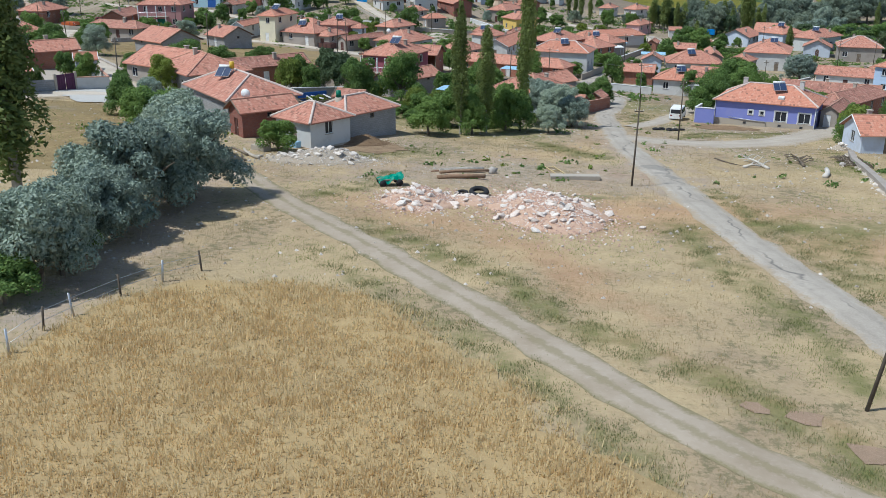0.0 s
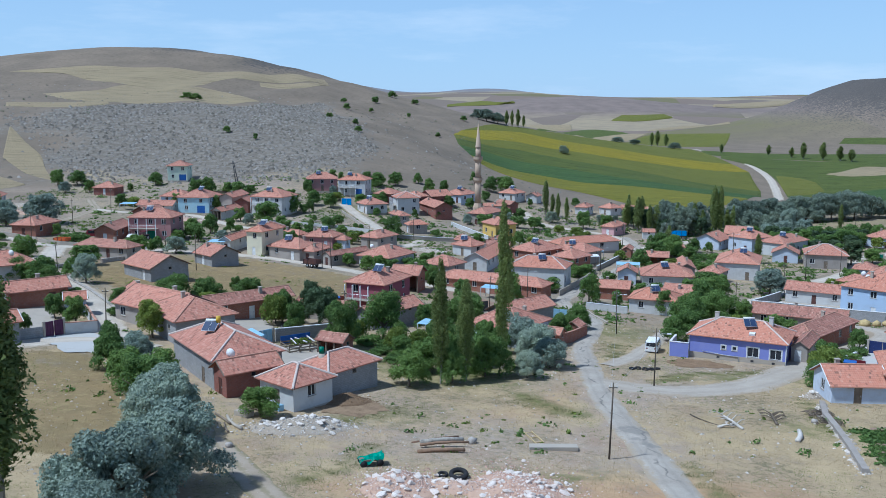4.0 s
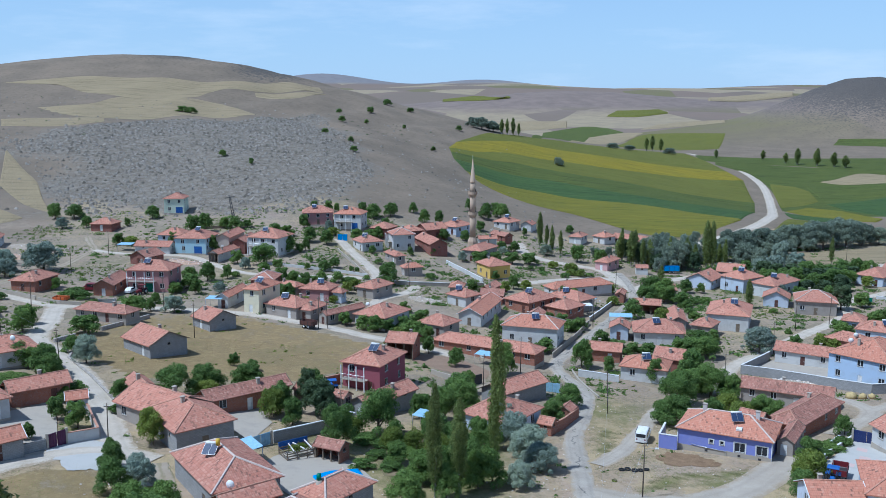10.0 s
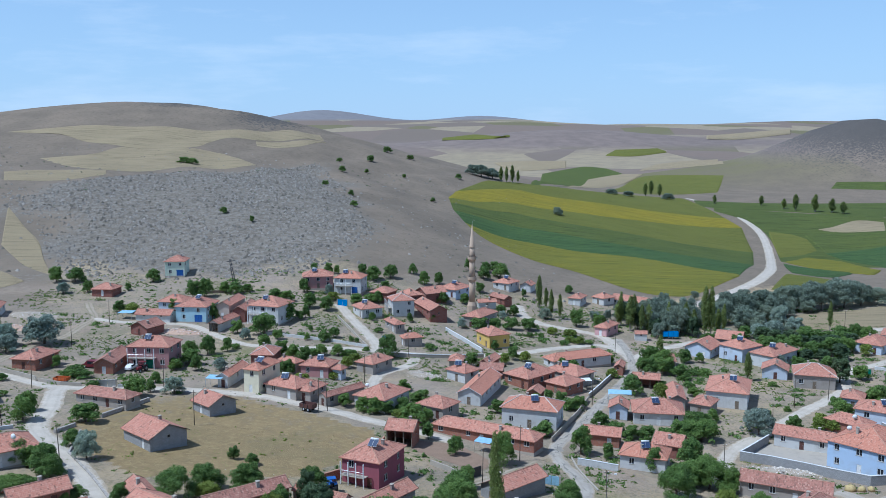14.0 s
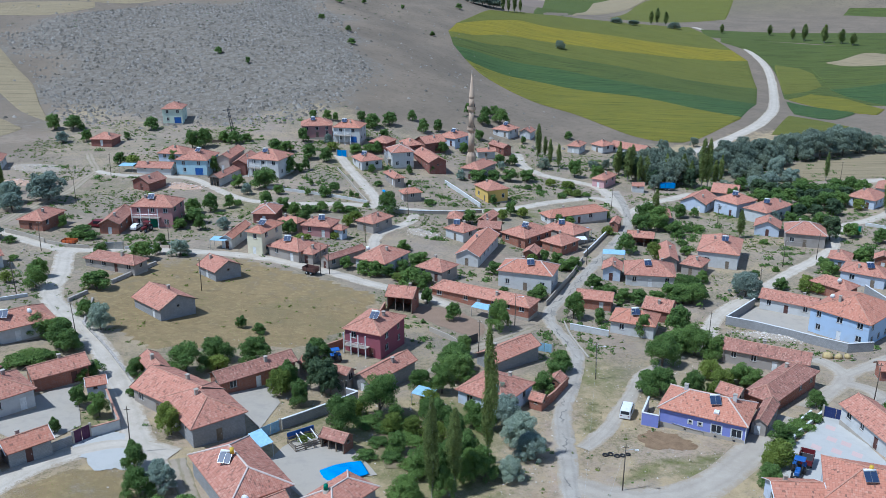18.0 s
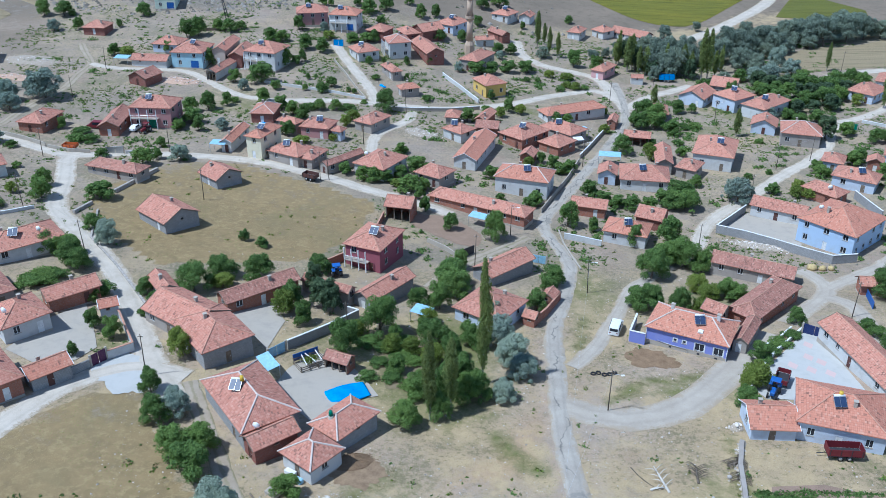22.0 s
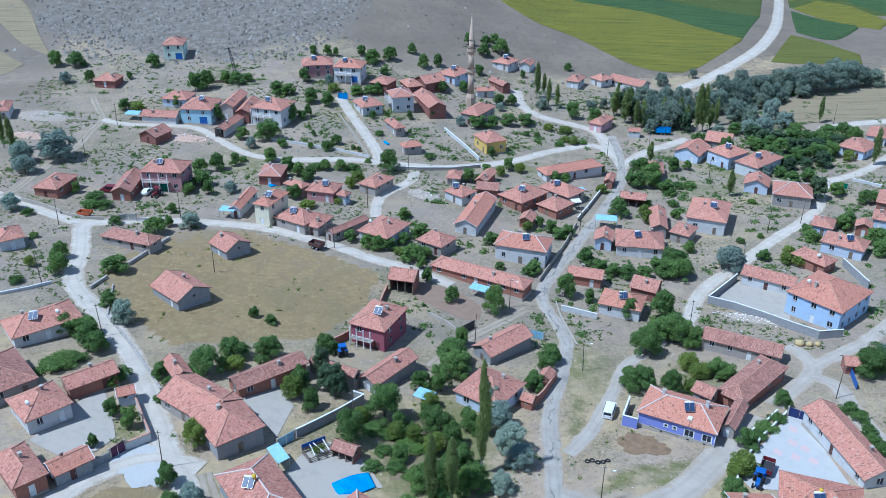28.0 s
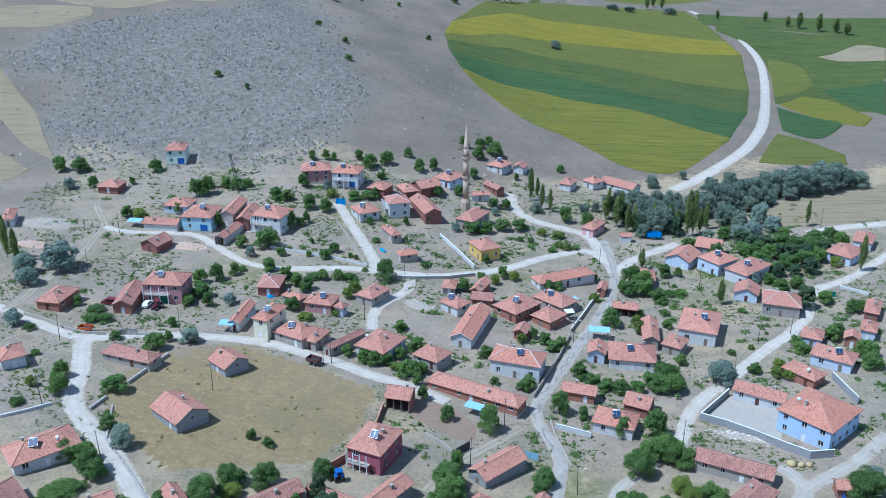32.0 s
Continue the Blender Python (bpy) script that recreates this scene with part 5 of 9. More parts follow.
ROCKS = [[(-141.9, 346.7), (-169.3, 397.1), (-197.1, 425.9), (-210.0, 451.5), (-178.9, 498.2), (-108.9, 572.1), (-72.7, 633.0), (-43.9, 533.4), (-30.3, 435.3), (-19.7, 405.2), (-24.1, 373.5), (-38.9, 336.3), (-65.0, 317.3), (-100.6, 322.2), (-123.8, 329.9)], [(-172.2, 366.9), (-149.7, 343.3), (-132.9, 326.3), (-140.9, 309.3), (-148.8, 309.2)]]
BLUE_WINDOWS = [(-2.0, -1.45, 1.9, 2.45), (-0.5, 0.05, 1.9, 2.45), (1.5, 3.0, 1.25, 2.6), (4.5, 6.0, 1.25, 2.6)]
DRY_SPOTS = [(-38.0, 162.6, 24, 18, 0.95), (-29.2, 185.9, 20, 8, 0.7)]

# ---- roads ----
road('road', [(24.2, 28.0), (22.9, 36.0), (22.2, 43.0), (21.6, 50.0), (21.0, 57.0), (20.6, 64.0), (20.4, 72.0), (20.3, 80.0), (20.2, 88.0), (20.2, 96.0), (20.8, 104.0), (21.6, 112.0), (22.3, 119.5), (23.3, 128.0), (26.2, 137.5), (30.3, 153.8), (29.8, 159.4), (27.8, 168.0), (27.6, 174.8), (31.7, 184.5), (37.3, 195.5), (43.0, 207.4), (52.1, 225.1), (60.5, 245.7), (63.8, 266.6), (64.7, 284.4)], 3.2, ASPHALT, 'worn grey asphalt road with cracks and patches', 0.090)
road('track', [(18.6, 20.6), (13.4, 26.3), (10.2, 29.9), (6.7, 35.5), (2.0, 43.5), (-1.2, 48.4), (-4.9, 54.5), (-8.9, 60.0), (-12.8, 65.8), (-17.0, 73.2), (-19.1, 76.1)], 2.7, TRACK, 'beaten earth track through dry grass', 0.032)
road('track', [(-19.2, 73.2), (-21.0, 80.7), (-23.2, 85.1), (-25.7, 90.7), (-28.7, 97.5), (-30.6, 102.0), (-32.6, 106.7)], 2.6, TRACK, 'beaten earth track through dry grass', 0.033)
road('lane', [(-32.3, 99.0), (-35.3, 104.9), (-38.6, 110.0), (-41.9, 116.9), (-45.3, 124.5), (-49.1, 132.0), (-54.7, 141.6), (-60.6, 150.0), (-65.9, 156.4), (-71.1, 163.3), (-73.7, 168.4), (-75.7, 178.3), (-78.3, 187.5), (-81.1, 196.3), (-79.8, 200.1)], 4.6, PALE_ROAD, 'pale gravel village lane', 0.055)
road('lane', [(-55.7, 91.8), (-53.6, 96.7), (-49.1, 104.7), (-45.8, 107.3), (-41.1, 110.3), (-33.3, 107.7)], 4.2, PALE_ROAD, 'pale gravel village lane', 0.057)
road('lane', [(-113.6, 214.4), (-106.8, 211.7), (-97.9, 206.8), (-88.8, 200.9), (-80.8, 197.1), (-74.8, 199.4), (-67.0, 200.8), (-57.6, 201.4), (-49.1, 200.9), (-41.0, 200.0), (-33.0, 197.6), (-25.5, 193.8), (-19.7, 191.4), (-12.1, 186.6), (-6.6, 184.3), (-1.5, 182.0), (3.6, 178.9), (7.4, 175.9)], 4.0, PALE_ROAD, 'pale gravel village lane', 0.059)
road('lane', [(-27.2, 298.8), (-22.9, 286.0), (-17.4, 269.9), (-13.2, 256.4), (-11.3, 246.3)], 4.0, PALE_ROAD, 'pale gravel village lane', 0.060)
road('lane', [(-37.5, 245.6), (-30.2, 246.2), (-20.3, 247.3), (-11.3, 246.3), (-3.6, 245.8), (6.3, 245.4), (18.3, 249.6), (29.1, 255.5), (38.8, 263.8), (48.9, 270.8), (57.0, 274.7), (61.8, 265.8), (62.7, 253.6)], 4.0, PALE_ROAD, 'pale gravel village lane', 0.062)
road('lane', [(61.8, 265.8), (60.8, 285.7), (56.1, 292.3), (46.9, 297.2), (41.4, 300.9), (37.1, 308.0), (36.3, 314.8), (36.1, 323.4)], 4.6, PALE_ROAD, 'pale gravel village lane', 0.064)
road('lane', [(62.5, 255.9), (72.6, 269.5), (81.7, 276.5), (90.2, 283.4)], 4.0, PALE_ROAD, 'pale gravel village lane', 0.065)
road('lane', [(-1.2, 246.3), (-2.2, 234.3), (-8.1, 226.3), (-11.2, 219.5), (-11.2, 209.0)], 3.4, PALE_ROAD, 'pale gravel village lane', 0.067)
road('lane', [(158.4, 271.2), (136.5, 251.9), (123.0, 244.3), (117.0, 236.7), (110.9, 224.3), (100.9, 213.5), (93.0, 206.4), (85.3, 198.6), (76.9, 189.7), (68.9, 182.1), (63.5, 175.1), (59.6, 167.1), (56.5, 160.2)], 3.6, PALE_ROAD, 'pale gravel village lane', 0.069)
road('track', [(56.5, 160.2), (49.1, 153.4), (40.9, 145.3), (36.9, 136.8), (33.5, 129.9), (29.0, 121.0), (24.5, 115.2)], 2.8, DIRT_ROAD, 'pale dirt lane between the houses', 0.060)
road('track', [(20.3, 105.0), (24.2, 99.8), (29.5, 98.7), (36.4, 101.5), (42.9, 107.0), (49.0, 114.0), (54.0, 119.7), (59.9, 126.8)], 5.6, DIRT_ROAD, 'pale dirt lane between the houses', 0.062)
road('track', [(64.4, 130.1), (69.4, 135.0), (74.5, 139.7), (77.2, 143.5), (77.2, 148.5), (75.4, 152.3)], 3.6, DIRT_ROAD, 'pale dirt lane between the houses', 0.064)
road('track', [(75.0, 140.3), (78.8, 137.0), (78.2, 131.0), (77.9, 123.6), (78.7, 115.1)], 3.6, DIRT_ROAD, 'pale dirt lane between the houses', 0.066)
road('track', [(77.2, 143.5), (85.0, 148.7), (93.3, 154.1), (103.8, 163.5)], 3.4, DIRT_ROAD, 'pale dirt lane between the houses', 0.067)
road('lane', [(103.6, 339.9), (115.3, 350.3), (143.6, 383.8), (160.5, 409.9), (182.7, 455.6), (212.6, 530.5), (232.8, 586.8), (247.9, 637.4), (254.7, 682.3), (256.0, 733.0), (252.7, 771.6), (248.3, 821.3)], 6.0, PALE_ROAD, 'pale gravel village lane', 0.079)
road('lane', [(188.3, 303.8), (170.9, 299.4), (153.6, 296.7), (139.4, 292.1)], 5.0, PALE_ROAD, 'pale gravel village lane', 0.081)
road('track', [(-106.5, 211.0), (-104.4, 216.3), (-104.0, 230.2), (-100.9, 251.1), (-101.3, 264.2), (-100.7, 274.3), (-105.8, 285.0), (-110.0, 294.3)], 2.6, TRACK, 'beaten earth track through dry grass', 0.062)
road('lane', [(-100.7, 274.3), (-93.9, 271.0), (-85.9, 270.8), (-71.6, 270.2), (-64.1, 263.6), (-54.4, 252.7), (-46.8, 247.3), (-37.5, 245.6)], 3.2, PALE_ROAD, 'pale gravel village lane', 0.084)
road('track', [(23.2, 166.9), (16.4, 159.5), (10.1, 153.3), (5.4, 146.8), (2.0, 141.1)], 2.6, TRACK, 'beaten earth track through dry grass', 0.066)

# ---- fields ----
strip_field('field', [(45.9, 455.6), (56.4, 425.4), (70.0, 405.4), (79.6, 384.7), (89.8, 366.5), (102.7, 359.1), (116.7, 365.9), (150.1, 411.5)], [(25.9, 515.8), (50.5, 506.5), (71.9, 500.1), (100.8, 482.1), (121.9, 465.3), (138.3, 437.3), (152.8, 417.3)], CROP_YELLOW, 'yellow-green sunflower field in bloom', 0.5)
strip_field('field', [(25.9, 515.8), (50.5, 506.5), (71.9, 500.1), (100.8, 482.1), (121.9, 465.3), (138.3, 437.3), (152.8, 417.3)], [(20.3, 543.0), (42.5, 540.3), (76.7, 538.7), (114.9, 521.0), (143.8, 501.6), (186.1, 487.9)], CROP_DARK, 'dark green field of low crops', 0.5)
strip_field('field', [(20.3, 543.0), (42.5, 540.3), (76.7, 538.7), (114.9, 521.0), (143.8, 501.6), (186.1, 487.9)], [(19.2, 561.3), (59.2, 573.1), (73.3, 568.8), (116.7, 567.1), (166.7, 560.9), (215.7, 567.6)], CROP_GREEN, 'mid green field of low crops', 0.5)
strip_field('field', [(19.2, 561.3), (59.2, 573.1), (73.3, 568.8), (116.7, 567.1), (166.7, 560.9), (215.7, 567.6)], [(18.2, 574.3), (61.9, 601.9), (101.3, 610.2), (144.0, 627.2), (188.6, 642.4), (241.7, 661.4)], CROP_OLIVE, 'olive green field of low crops', 0.5)
strip_field('field', [(18.2, 574.3), (61.9, 601.9), (101.3, 610.2), (144.0, 627.2), (188.6, 642.4), (241.7, 661.4)], [(24.5, 611.3), (67.9, 665.9), (88.6, 665.4), (133.8, 682.3), (179.4, 690.9), (241.2, 696.6)], CROP_GOLD, 'bright yellow sunflower field in bloom', 0.5)
strip_field('field', [(24.5, 611.3), (67.9, 665.9), (88.6, 665.4), (133.8, 682.3), (179.4, 690.9), (241.2, 696.6)], [(53.4, 695.6), (74.4, 712.0), (123.6, 756.6), (179.8, 796.5), (242.4, 818.7)], CROP_OLIVE, 'olive green field at the valley head', 0.5)
strip_field('field', [(243.2, 730.9), (253.3, 702.9), (255.9, 663.7), (245.3, 610.8), (220.8, 535.0)], [(251.7, 757.1), (310.2, 734.9), (367.4, 690.9), (320.7, 600.5), (276.8, 515.9)], CROP_GREEN, 'broad green valley floor of low crops', 0.2)
strip_field('field', [(228.4, 555.5), (244.1, 564.7), (265.7, 585.7)], [(258.4, 653.1), (272.7, 644.0), (275.8, 625.5)], CROP_OLIVE, 'olive green field with rows beside the road', 0.7)
strip_field('field', [(270.6, 588.2), (290.8, 590.8), (318.1, 593.8)], [(280.3, 642.4), (303.8, 639.3), (329.4, 617.5)], CROP_GREEN, 'green field beyond the road', 0.7)
strip_field('field', [(222.0, 533.0), (232.7, 491.2), (247.5, 474.7)], [(248.2, 561.1), (264.2, 547.1), (266.2, 502.8)], CROP_YELLOW, 'yellow-green plot among field paths', 0.7)
strip_field('field', [(188.5, 442.6), (199.8, 424.2), (236.1, 476.1)], [(218.0, 525.4), (229.4, 498.9), (238.5, 483.9)], CROP_DARK, 'dark green plot among field paths', 0.7)
strip_field('field', [(151.8, 376.6), (165.3, 373.5), (190.6, 373.6)], [(182.2, 433.3), (191.0, 416.9), (196.9, 390.3)], CROP_OLIVE, 'green rows of vegetables beside the road', 0.7)
strip_field('field', [(266.8, 551.4), (276.3, 507.7)], [(266.8, 577.2), (315.6, 588.7)], CROP_DARK, 'dark green field beyond the paths', 0.7)
strip_field('field', [(297.9, 657.3), (309.3, 642.7), (338.7, 637.0)], [(311.1, 661.5), (341.4, 686.7), (355.1, 671.5)], STUBBLE, 'bare pale plot in the valley', 0.7)
strip_field('field', [(-175.6, 375.7), (-166.3, 363.6), (-153.6, 347.7), (-138.2, 335.4)], [(-194.4, 425.1), (-175.8, 399.0), (-162.2, 381.0), (-150.7, 357.1)], STUBBLE, 'golden harvested field on the slope', 0.3)
strip_field('field', [(-150.7, 313.7), (-147.0, 319.5), (-145.1, 326.4)], [(-162.7, 343.0), (-154.7, 336.5), (-146.6, 328.1)], STUBBLE, 'golden harvested field below the slope', 0.3)
strip_field('field', [(129.0, 296.7), (146.6, 299.6), (172.9, 303.4), (189.8, 306.7)], [(127.7, 316.5), (147.4, 328.1), (166.8, 331.3), (193.6, 345.4), (212.6, 349.4)], STUBBLE, 'pale harvested field beside the stream', 0.3)
strip_field('field', [(237.3, 753.1), (311.5, 738.2), (368.9, 693.8)], [(248.6, 806.4), (337.6, 801.2), (424.4, 800.4)], CROP_GREEN, 'green field along the stream', 0.3)
strip_field('field', [(85.6, 697.0), (128.7, 785.3), (279.3, 1230.3)], [(178.9, 1308.7), (270.0, 1482.0), (297.1, 1422.0)], CROP_GREEN, 'green field across the valley', 0.3)
strip_field('field', [(126.7, 766.6), (192.5, 952.6), (240.8, 1052.8)], [(220.9, 1169.0), (270.2, 1224.4), (298.4, 1193.5)], STUBBLE, 'pale harvested field across the valley', 0.6)
strip_field('field', [(172.8, 838.5), (220.3, 847.8), (310.0, 924.2)], [(255.7, 1088.2), (302.0, 1166.3), (377.4, 1102.9)], CROP_OLIVE, 'olive field across the valley', 0.3)
strip_field('field', [(142.4, 1381.0), (184.6, 1403.2), (237.6, 1456.1)], [(130.6, 1590.8), (182.2, 1621.2), (263.2, 1615.0)], STUBBLE, 'golden field across the valley', 0.3)
strip_field('field', [(352.1, 1699.1), (404.2, 1691.3), (486.5, 1756.3)], [(390.0, 1775.2), (437.8, 1786.5), (477.5, 1799.4)], CROP_OLIVE, 'green patch on the far slope', 0.3)
strip_field('field', [(315.2, 1281.4), (371.4, 1278.5), (414.5, 1213.6)], [(403.9, 1525.3), (462.6, 1594.5), (550.9, 1645.9)], STUBBLE, 'pale strip below the far hill', 0.3)
strip_field('field', [(656.3, 2045.5), (853.5, 2295.8), (1062.7, 2553.7)], [(755.4, 2355.6), (948.2, 2553.0), (1189.7, 2861.1)], STUBBLE, 'pale field on the far plateau', 0.3)
strip_field('field', [(48.5, 2011.0), (132.6, 1948.7), (193.8, 1948.4)], [(61.9, 2572.3), (135.5, 1991.1), (196.4, 1975.3)], CROP_OLIVE, 'dull green field on the far plateau', 0.3)
strip_field('field', [(440.9, 947.2), (485.1, 916.8)], [(464.8, 985.9), (508.2, 961.8)], CROP_GREEN, 'green field at the foot of the far hill', 0.3)
strip_field('field', [(-267.7, 668.3), (-217.7, 638.0), (-162.9, 638.5), (-154.4, 653.0), (-142.7, 675.0), (-123.1, 681.3), (-75.7, 720.8)], [(-306.4, 674.7), (-274.9, 685.1), (-238.6, 689.3), (-188.4, 691.0), (-147.6, 699.0), (-116.7, 721.4), (-83.3, 749.5)], STUBBLE, 'pale harvested stubble field below the summit', 0.3)
strip_field('field', [(-252.9, 601.0), (-190.2, 544.9), (-154.9, 564.0), (-106.8, 592.2)], [(-209.3, 606.3), (-210.7, 634.4), (-158.7, 637.3), (-137.9, 635.1)], STUBBLE, 'pale harvested stubble field on the hill', 0.3)
strip_field('field', [(-223.9, 486.2), (-196.4, 492.2), (-182.2, 523.6)], [(-248.6, 540.5), (-224.9, 555.9), (-188.4, 541.9)], STUBBLE, 'pale harvested stubble field on the hillside', 0.3)
strip_field('field', [(-120.8, 667.7), (-92.9, 675.3), (-74.0, 716.8)], [(-123.3, 677.8), (-95.9, 698.2), (-76.0, 714.8)], STUBBLE, 'pale strip of stubble on the ridge', 0.3)

# ---- houses ----
house(-90.8, 332.7, 3, 7.9, 9.4, 5.6, 'hip', 'mint', storeys=2, garage='blue', seed=1)
house(-107.9, 306.0, -8, 8.1, 7.6, 2.6, 'hip', 'brickred', name='barn', seed=2)
house(-131.0, 275.3, 15, 3.8, 10.2, 3, 'hip', 'white', seed=3)
house(-79.9, 289.8, -12, 9.2, 8.2, 3, 'hip', 'paleblue', seed=4)
house(-82.1, 275.0, -10, 12.1, 5.3, 2.3, 'gable', 'white', name='barn', seed=5)
house(-69.9, 277.7, -8, 10.6, 11.3, 5, 'hip', 'turquoise', storeys=2, garage='blue', solar=True, seed=6)
house(-60.5, 283.1, -8, 4.9, 15.4, 4.5, 'gable', 'beige', seed=7)
house(-55.5, 280.4, -6, 4.8, 14.0, 3.6, 'gable', 'brickred', name='barn', seed=8)
house(-46.6, 276.4, -20, 11.2, 10.5, 5.8, 'hip', 'white', storeys=2, solar=True, veranda=True, seed=9)
house(-59.1, 269.5, -17, 3.9, 16.3, 2.6, 'gable', 'white', open_front=True, name='barn', seed=10)
house(-79.9, 259.0, -27, 7.0, 7.8, 2.6, 'gable', 'brickred', old=True, name='shed', seed=11)
house(-36.5, 317.4, 7, 11.3, 9.1, 4.6, 'hip', 'rose', storeys=2, solar=True, seed=12)
house(-24.6, 314.9, -12, 10.4, 9.0, 5.6, 'hip', 'white', storeys=2, garage='blue', solar=True, veranda=True, fresh=True, seed=13)
house(-17.1, 288.7, -64, 8.8, 7.9, 3.2, 'hip', 'white', solar=True, seed=14)
house(-6.2, 293.5, -76, 8.4, 8.0, 5.5, 'hip', 'white', storeys=2, veranda=True, white_ridge=True, seed=15)
house(3.6, 295.7, -72, 17.9, 6.6, 3.5, 'gable', 'brickred', name='barn', seed=16)
house(-12.7, 308.9, -26, 7.4, 7.8, 3.2, 'hip', 'brickred', name='shed', seed=17)
house(-2.8, 308.8, -69, 9.0, 5.9, 3.5, 'hip', 'brickred', name='barn', seed=18)
house(4.0, 314.4, 31, 9.2, 8.0, 3.4, 'gable', 'brickred', name='barn', seed=19)
house(-7.8, 272.7, -66, 9.6, 3.8, 3, 'hip', 'stone', seed=20)
house(-2.4, 256.1, -71, 4.4, 6.2, 2.8, 'hip', 'stone', fresh=True, seed=21)
house(12.9, 325.5, -38, 8.7, 10.4, 3.2, 'hip', 'paleblue', solar=True, veranda=True, seed=22)
house(29.9, 323.8, -60, 10.1, 4.1, 2.6, 'gable', 'brickred', old=True, name='barn', seed=23)
house(23.9, 314.0, 8, 7.1, 3.5, 2.8, 'gable', 'white', seed=24)
house(19.9, 290.2, -32, 7.2, 12.8, 4, 'hip', 'stone', seed=25)
house(22.2, 264.1, -66, 9.1, 7.6, 4.2, 'hip', 'yellow', seed=26)
house(33.9, 345.9, -36, 7.9, 8.4, 3, 'hip', 'white', solar=True, seed=27)
house(42.6, 347.5, -23, 5.1, 7.3, 2.8, 'gable', 'white', seed=28)
house(60.4, 335.6, -28, 5.5, 8.2, 3, 'hip', 'white', seed=29)
house(71.2, 339.3, -54, 6.6, 6.9, 3, 'hip', 'white', seed=30)
house(81.7, 337.8, -45, 15.8, 6.8, 2.8, 'gable', 'white', seed=31)
house(62.6, 292.1, -36, 5.1, 10.1, 3.2, 'hip', 'pink', seed=32)
house(87.0, 265.9, -37, 8.6, 11.0, 3, 'gable', 'paleblue', seed=33)
house(96.4, 260.1, -57, 9.1, 9.6, 4.5, 'hip', 'paleblue', solar=True, seed=34)
house(98.0, 273.5, -27, 8.4, 8.5, 4, 'gable', 'stone', seed=35)
house(104.1, 253.8, -51, 8.2, 14.4, 4, 'hip', 'white', solar=True, seed=36)
house(141.0, 267.4, -48, 9.0, 11.0, 3.2, 'hip', 'paleblue', seed=37)
house(152.8, 278.8, -33, 6.5, 10.1, 3.2, 'hip', 'white', seed=38)
house(-94.4, 216.8, -13, 7.2, 10.0, 3, 'hip', 'brick', seed=39)
house(-67.6, 224.7, -7, 11.5, 8.9, 5.8, 'hip', 'brickrose', storeys=2, garage='green', solar=True, veranda=True, seed=40)
house(-76.6, 219.4, 0, 5.5, 13.8, 3, 'gable', 'brick', old=True, seed=41)
house(-92.1, 182.5, 32, 5.9, 7.1, 3, 'hip', 'white', seed=42)
house(-66.2, 186.1, -23, 14.1, 5.1, 2.6, 'hip', 'stone', old=True, seed=43)
house(-43.6, 185.4, -45, 7.5, 7.2, 2.6, 'gable', 'block', name='shed', seed=44)
house(-40.4, 230.5, -6, 6.7, 8.5, 3, 'hip', 'brickred', white_ridge=True, name='barn', seed=45)
house(-36.9, 205.3, -24, 4.9, 9.7, 5.9, 'hip', 'cream', storeys=2, solar=True, fresh=True, seed=46)
house(-44.9, 210.5, -11, 3.3, 12.8, 3, 'gable', 'white', fresh=True, seed=47)
house(-29.8, 201.7, -32, 9.8, 7.7, 3, 'hip', 'stone', solar=True, seed=48)
house(-24.7, 199.9, -26, 4.4, 7.5, 2.8, 'hip', 'stone', seed=49)
house(-17.6, 198.4, -44, 2.8, 12.1, 2.6, 'gable', 'stone', old=True, chimney=False, seed=50)
house(-25.2, 219.8, -17, 8.3, 6.9, 3.2, 'hip', 'rose', solar=True, seed=51)
house(-19.9, 216.8, -26, 3.2, 3.2, 3, 'hip', 'paleblue', chimney=False, seed=52)
house(-32.8, 221.8, -33, 6.8, 3.6, 3, 'hip', 'stone', seed=53)
house(-11.7, 226.6, -35, 6.2, 8.9, 3, 'hip', 'stone', seed=54)
house(-8.5, 197.7, -33, 9.1, 10.5, 3.2, 'hip', 'white', dish=True, seed=55)
house(4.3, 193.7, -37, 7.7, 6.9, 3, 'hip', 'stone', seed=56)
house(-3.2, 173.1, -16, 6.2, 5.9, 3.6, 'gable', 'brick', open_front=True, name='shed', seed=57)
house(14.1, 178.4, -31, 24.0, 5.6, 2.8, 'hip', 'brick', seed=58)
house(11.2, 223.2, -45, 7.1, 6.2, 3, 'hip', 'white', solar=True, seed=59)
house(14.8, 211.2, -20, 6.3, 19.1, 3, 'gable', 'white', fresh=True, seed=60)
house(28.5, 224.0, -47, 8.8, 11.4, 3.2, 'hip', 'brickwhite', solar=True, seed=61)
house(36.8, 219.4, -46, 7.1, 8.0, 2.8, 'hip', 'brick', seed=62)
house(39.9, 229.4, -48, 11.2, 7.6, 3, 'hip', 'stone', solar=True, seed=63)
house(44.8, 246.1, 22, 19.7, 6.3, 3, 'hip', 'white', fresh=True, seed=64)
house(28.3, 210.7, -22, 3.9, 5.4, 2.4, 'gable', 'brick', name='shed', seed=65)
house(25.3, 192.3, -20, 13.1, 8.3, 4.6, 'hip', 'white', solar=True, veranda=True, fresh=True, white_ridge=True, seed=66)
house(10.0, 235.1, -9, 4.2, 5.7, 2.6, 'hip', 'stone', seed=67)
house(18.9, 235.3, -25, 3.7, 9.0, 2.8, 'gable', 'brick', seed=68)
house(19.2, 228.8, -14, 6.5, 5.1, 2.4, 'gable', 'brick', old=True, name='shed', seed=69)
house(55.6, 240.3, -20, 2.8, 6.2, 2.4, 'gable', 'brick', name='shed', chimney=False, seed=70)
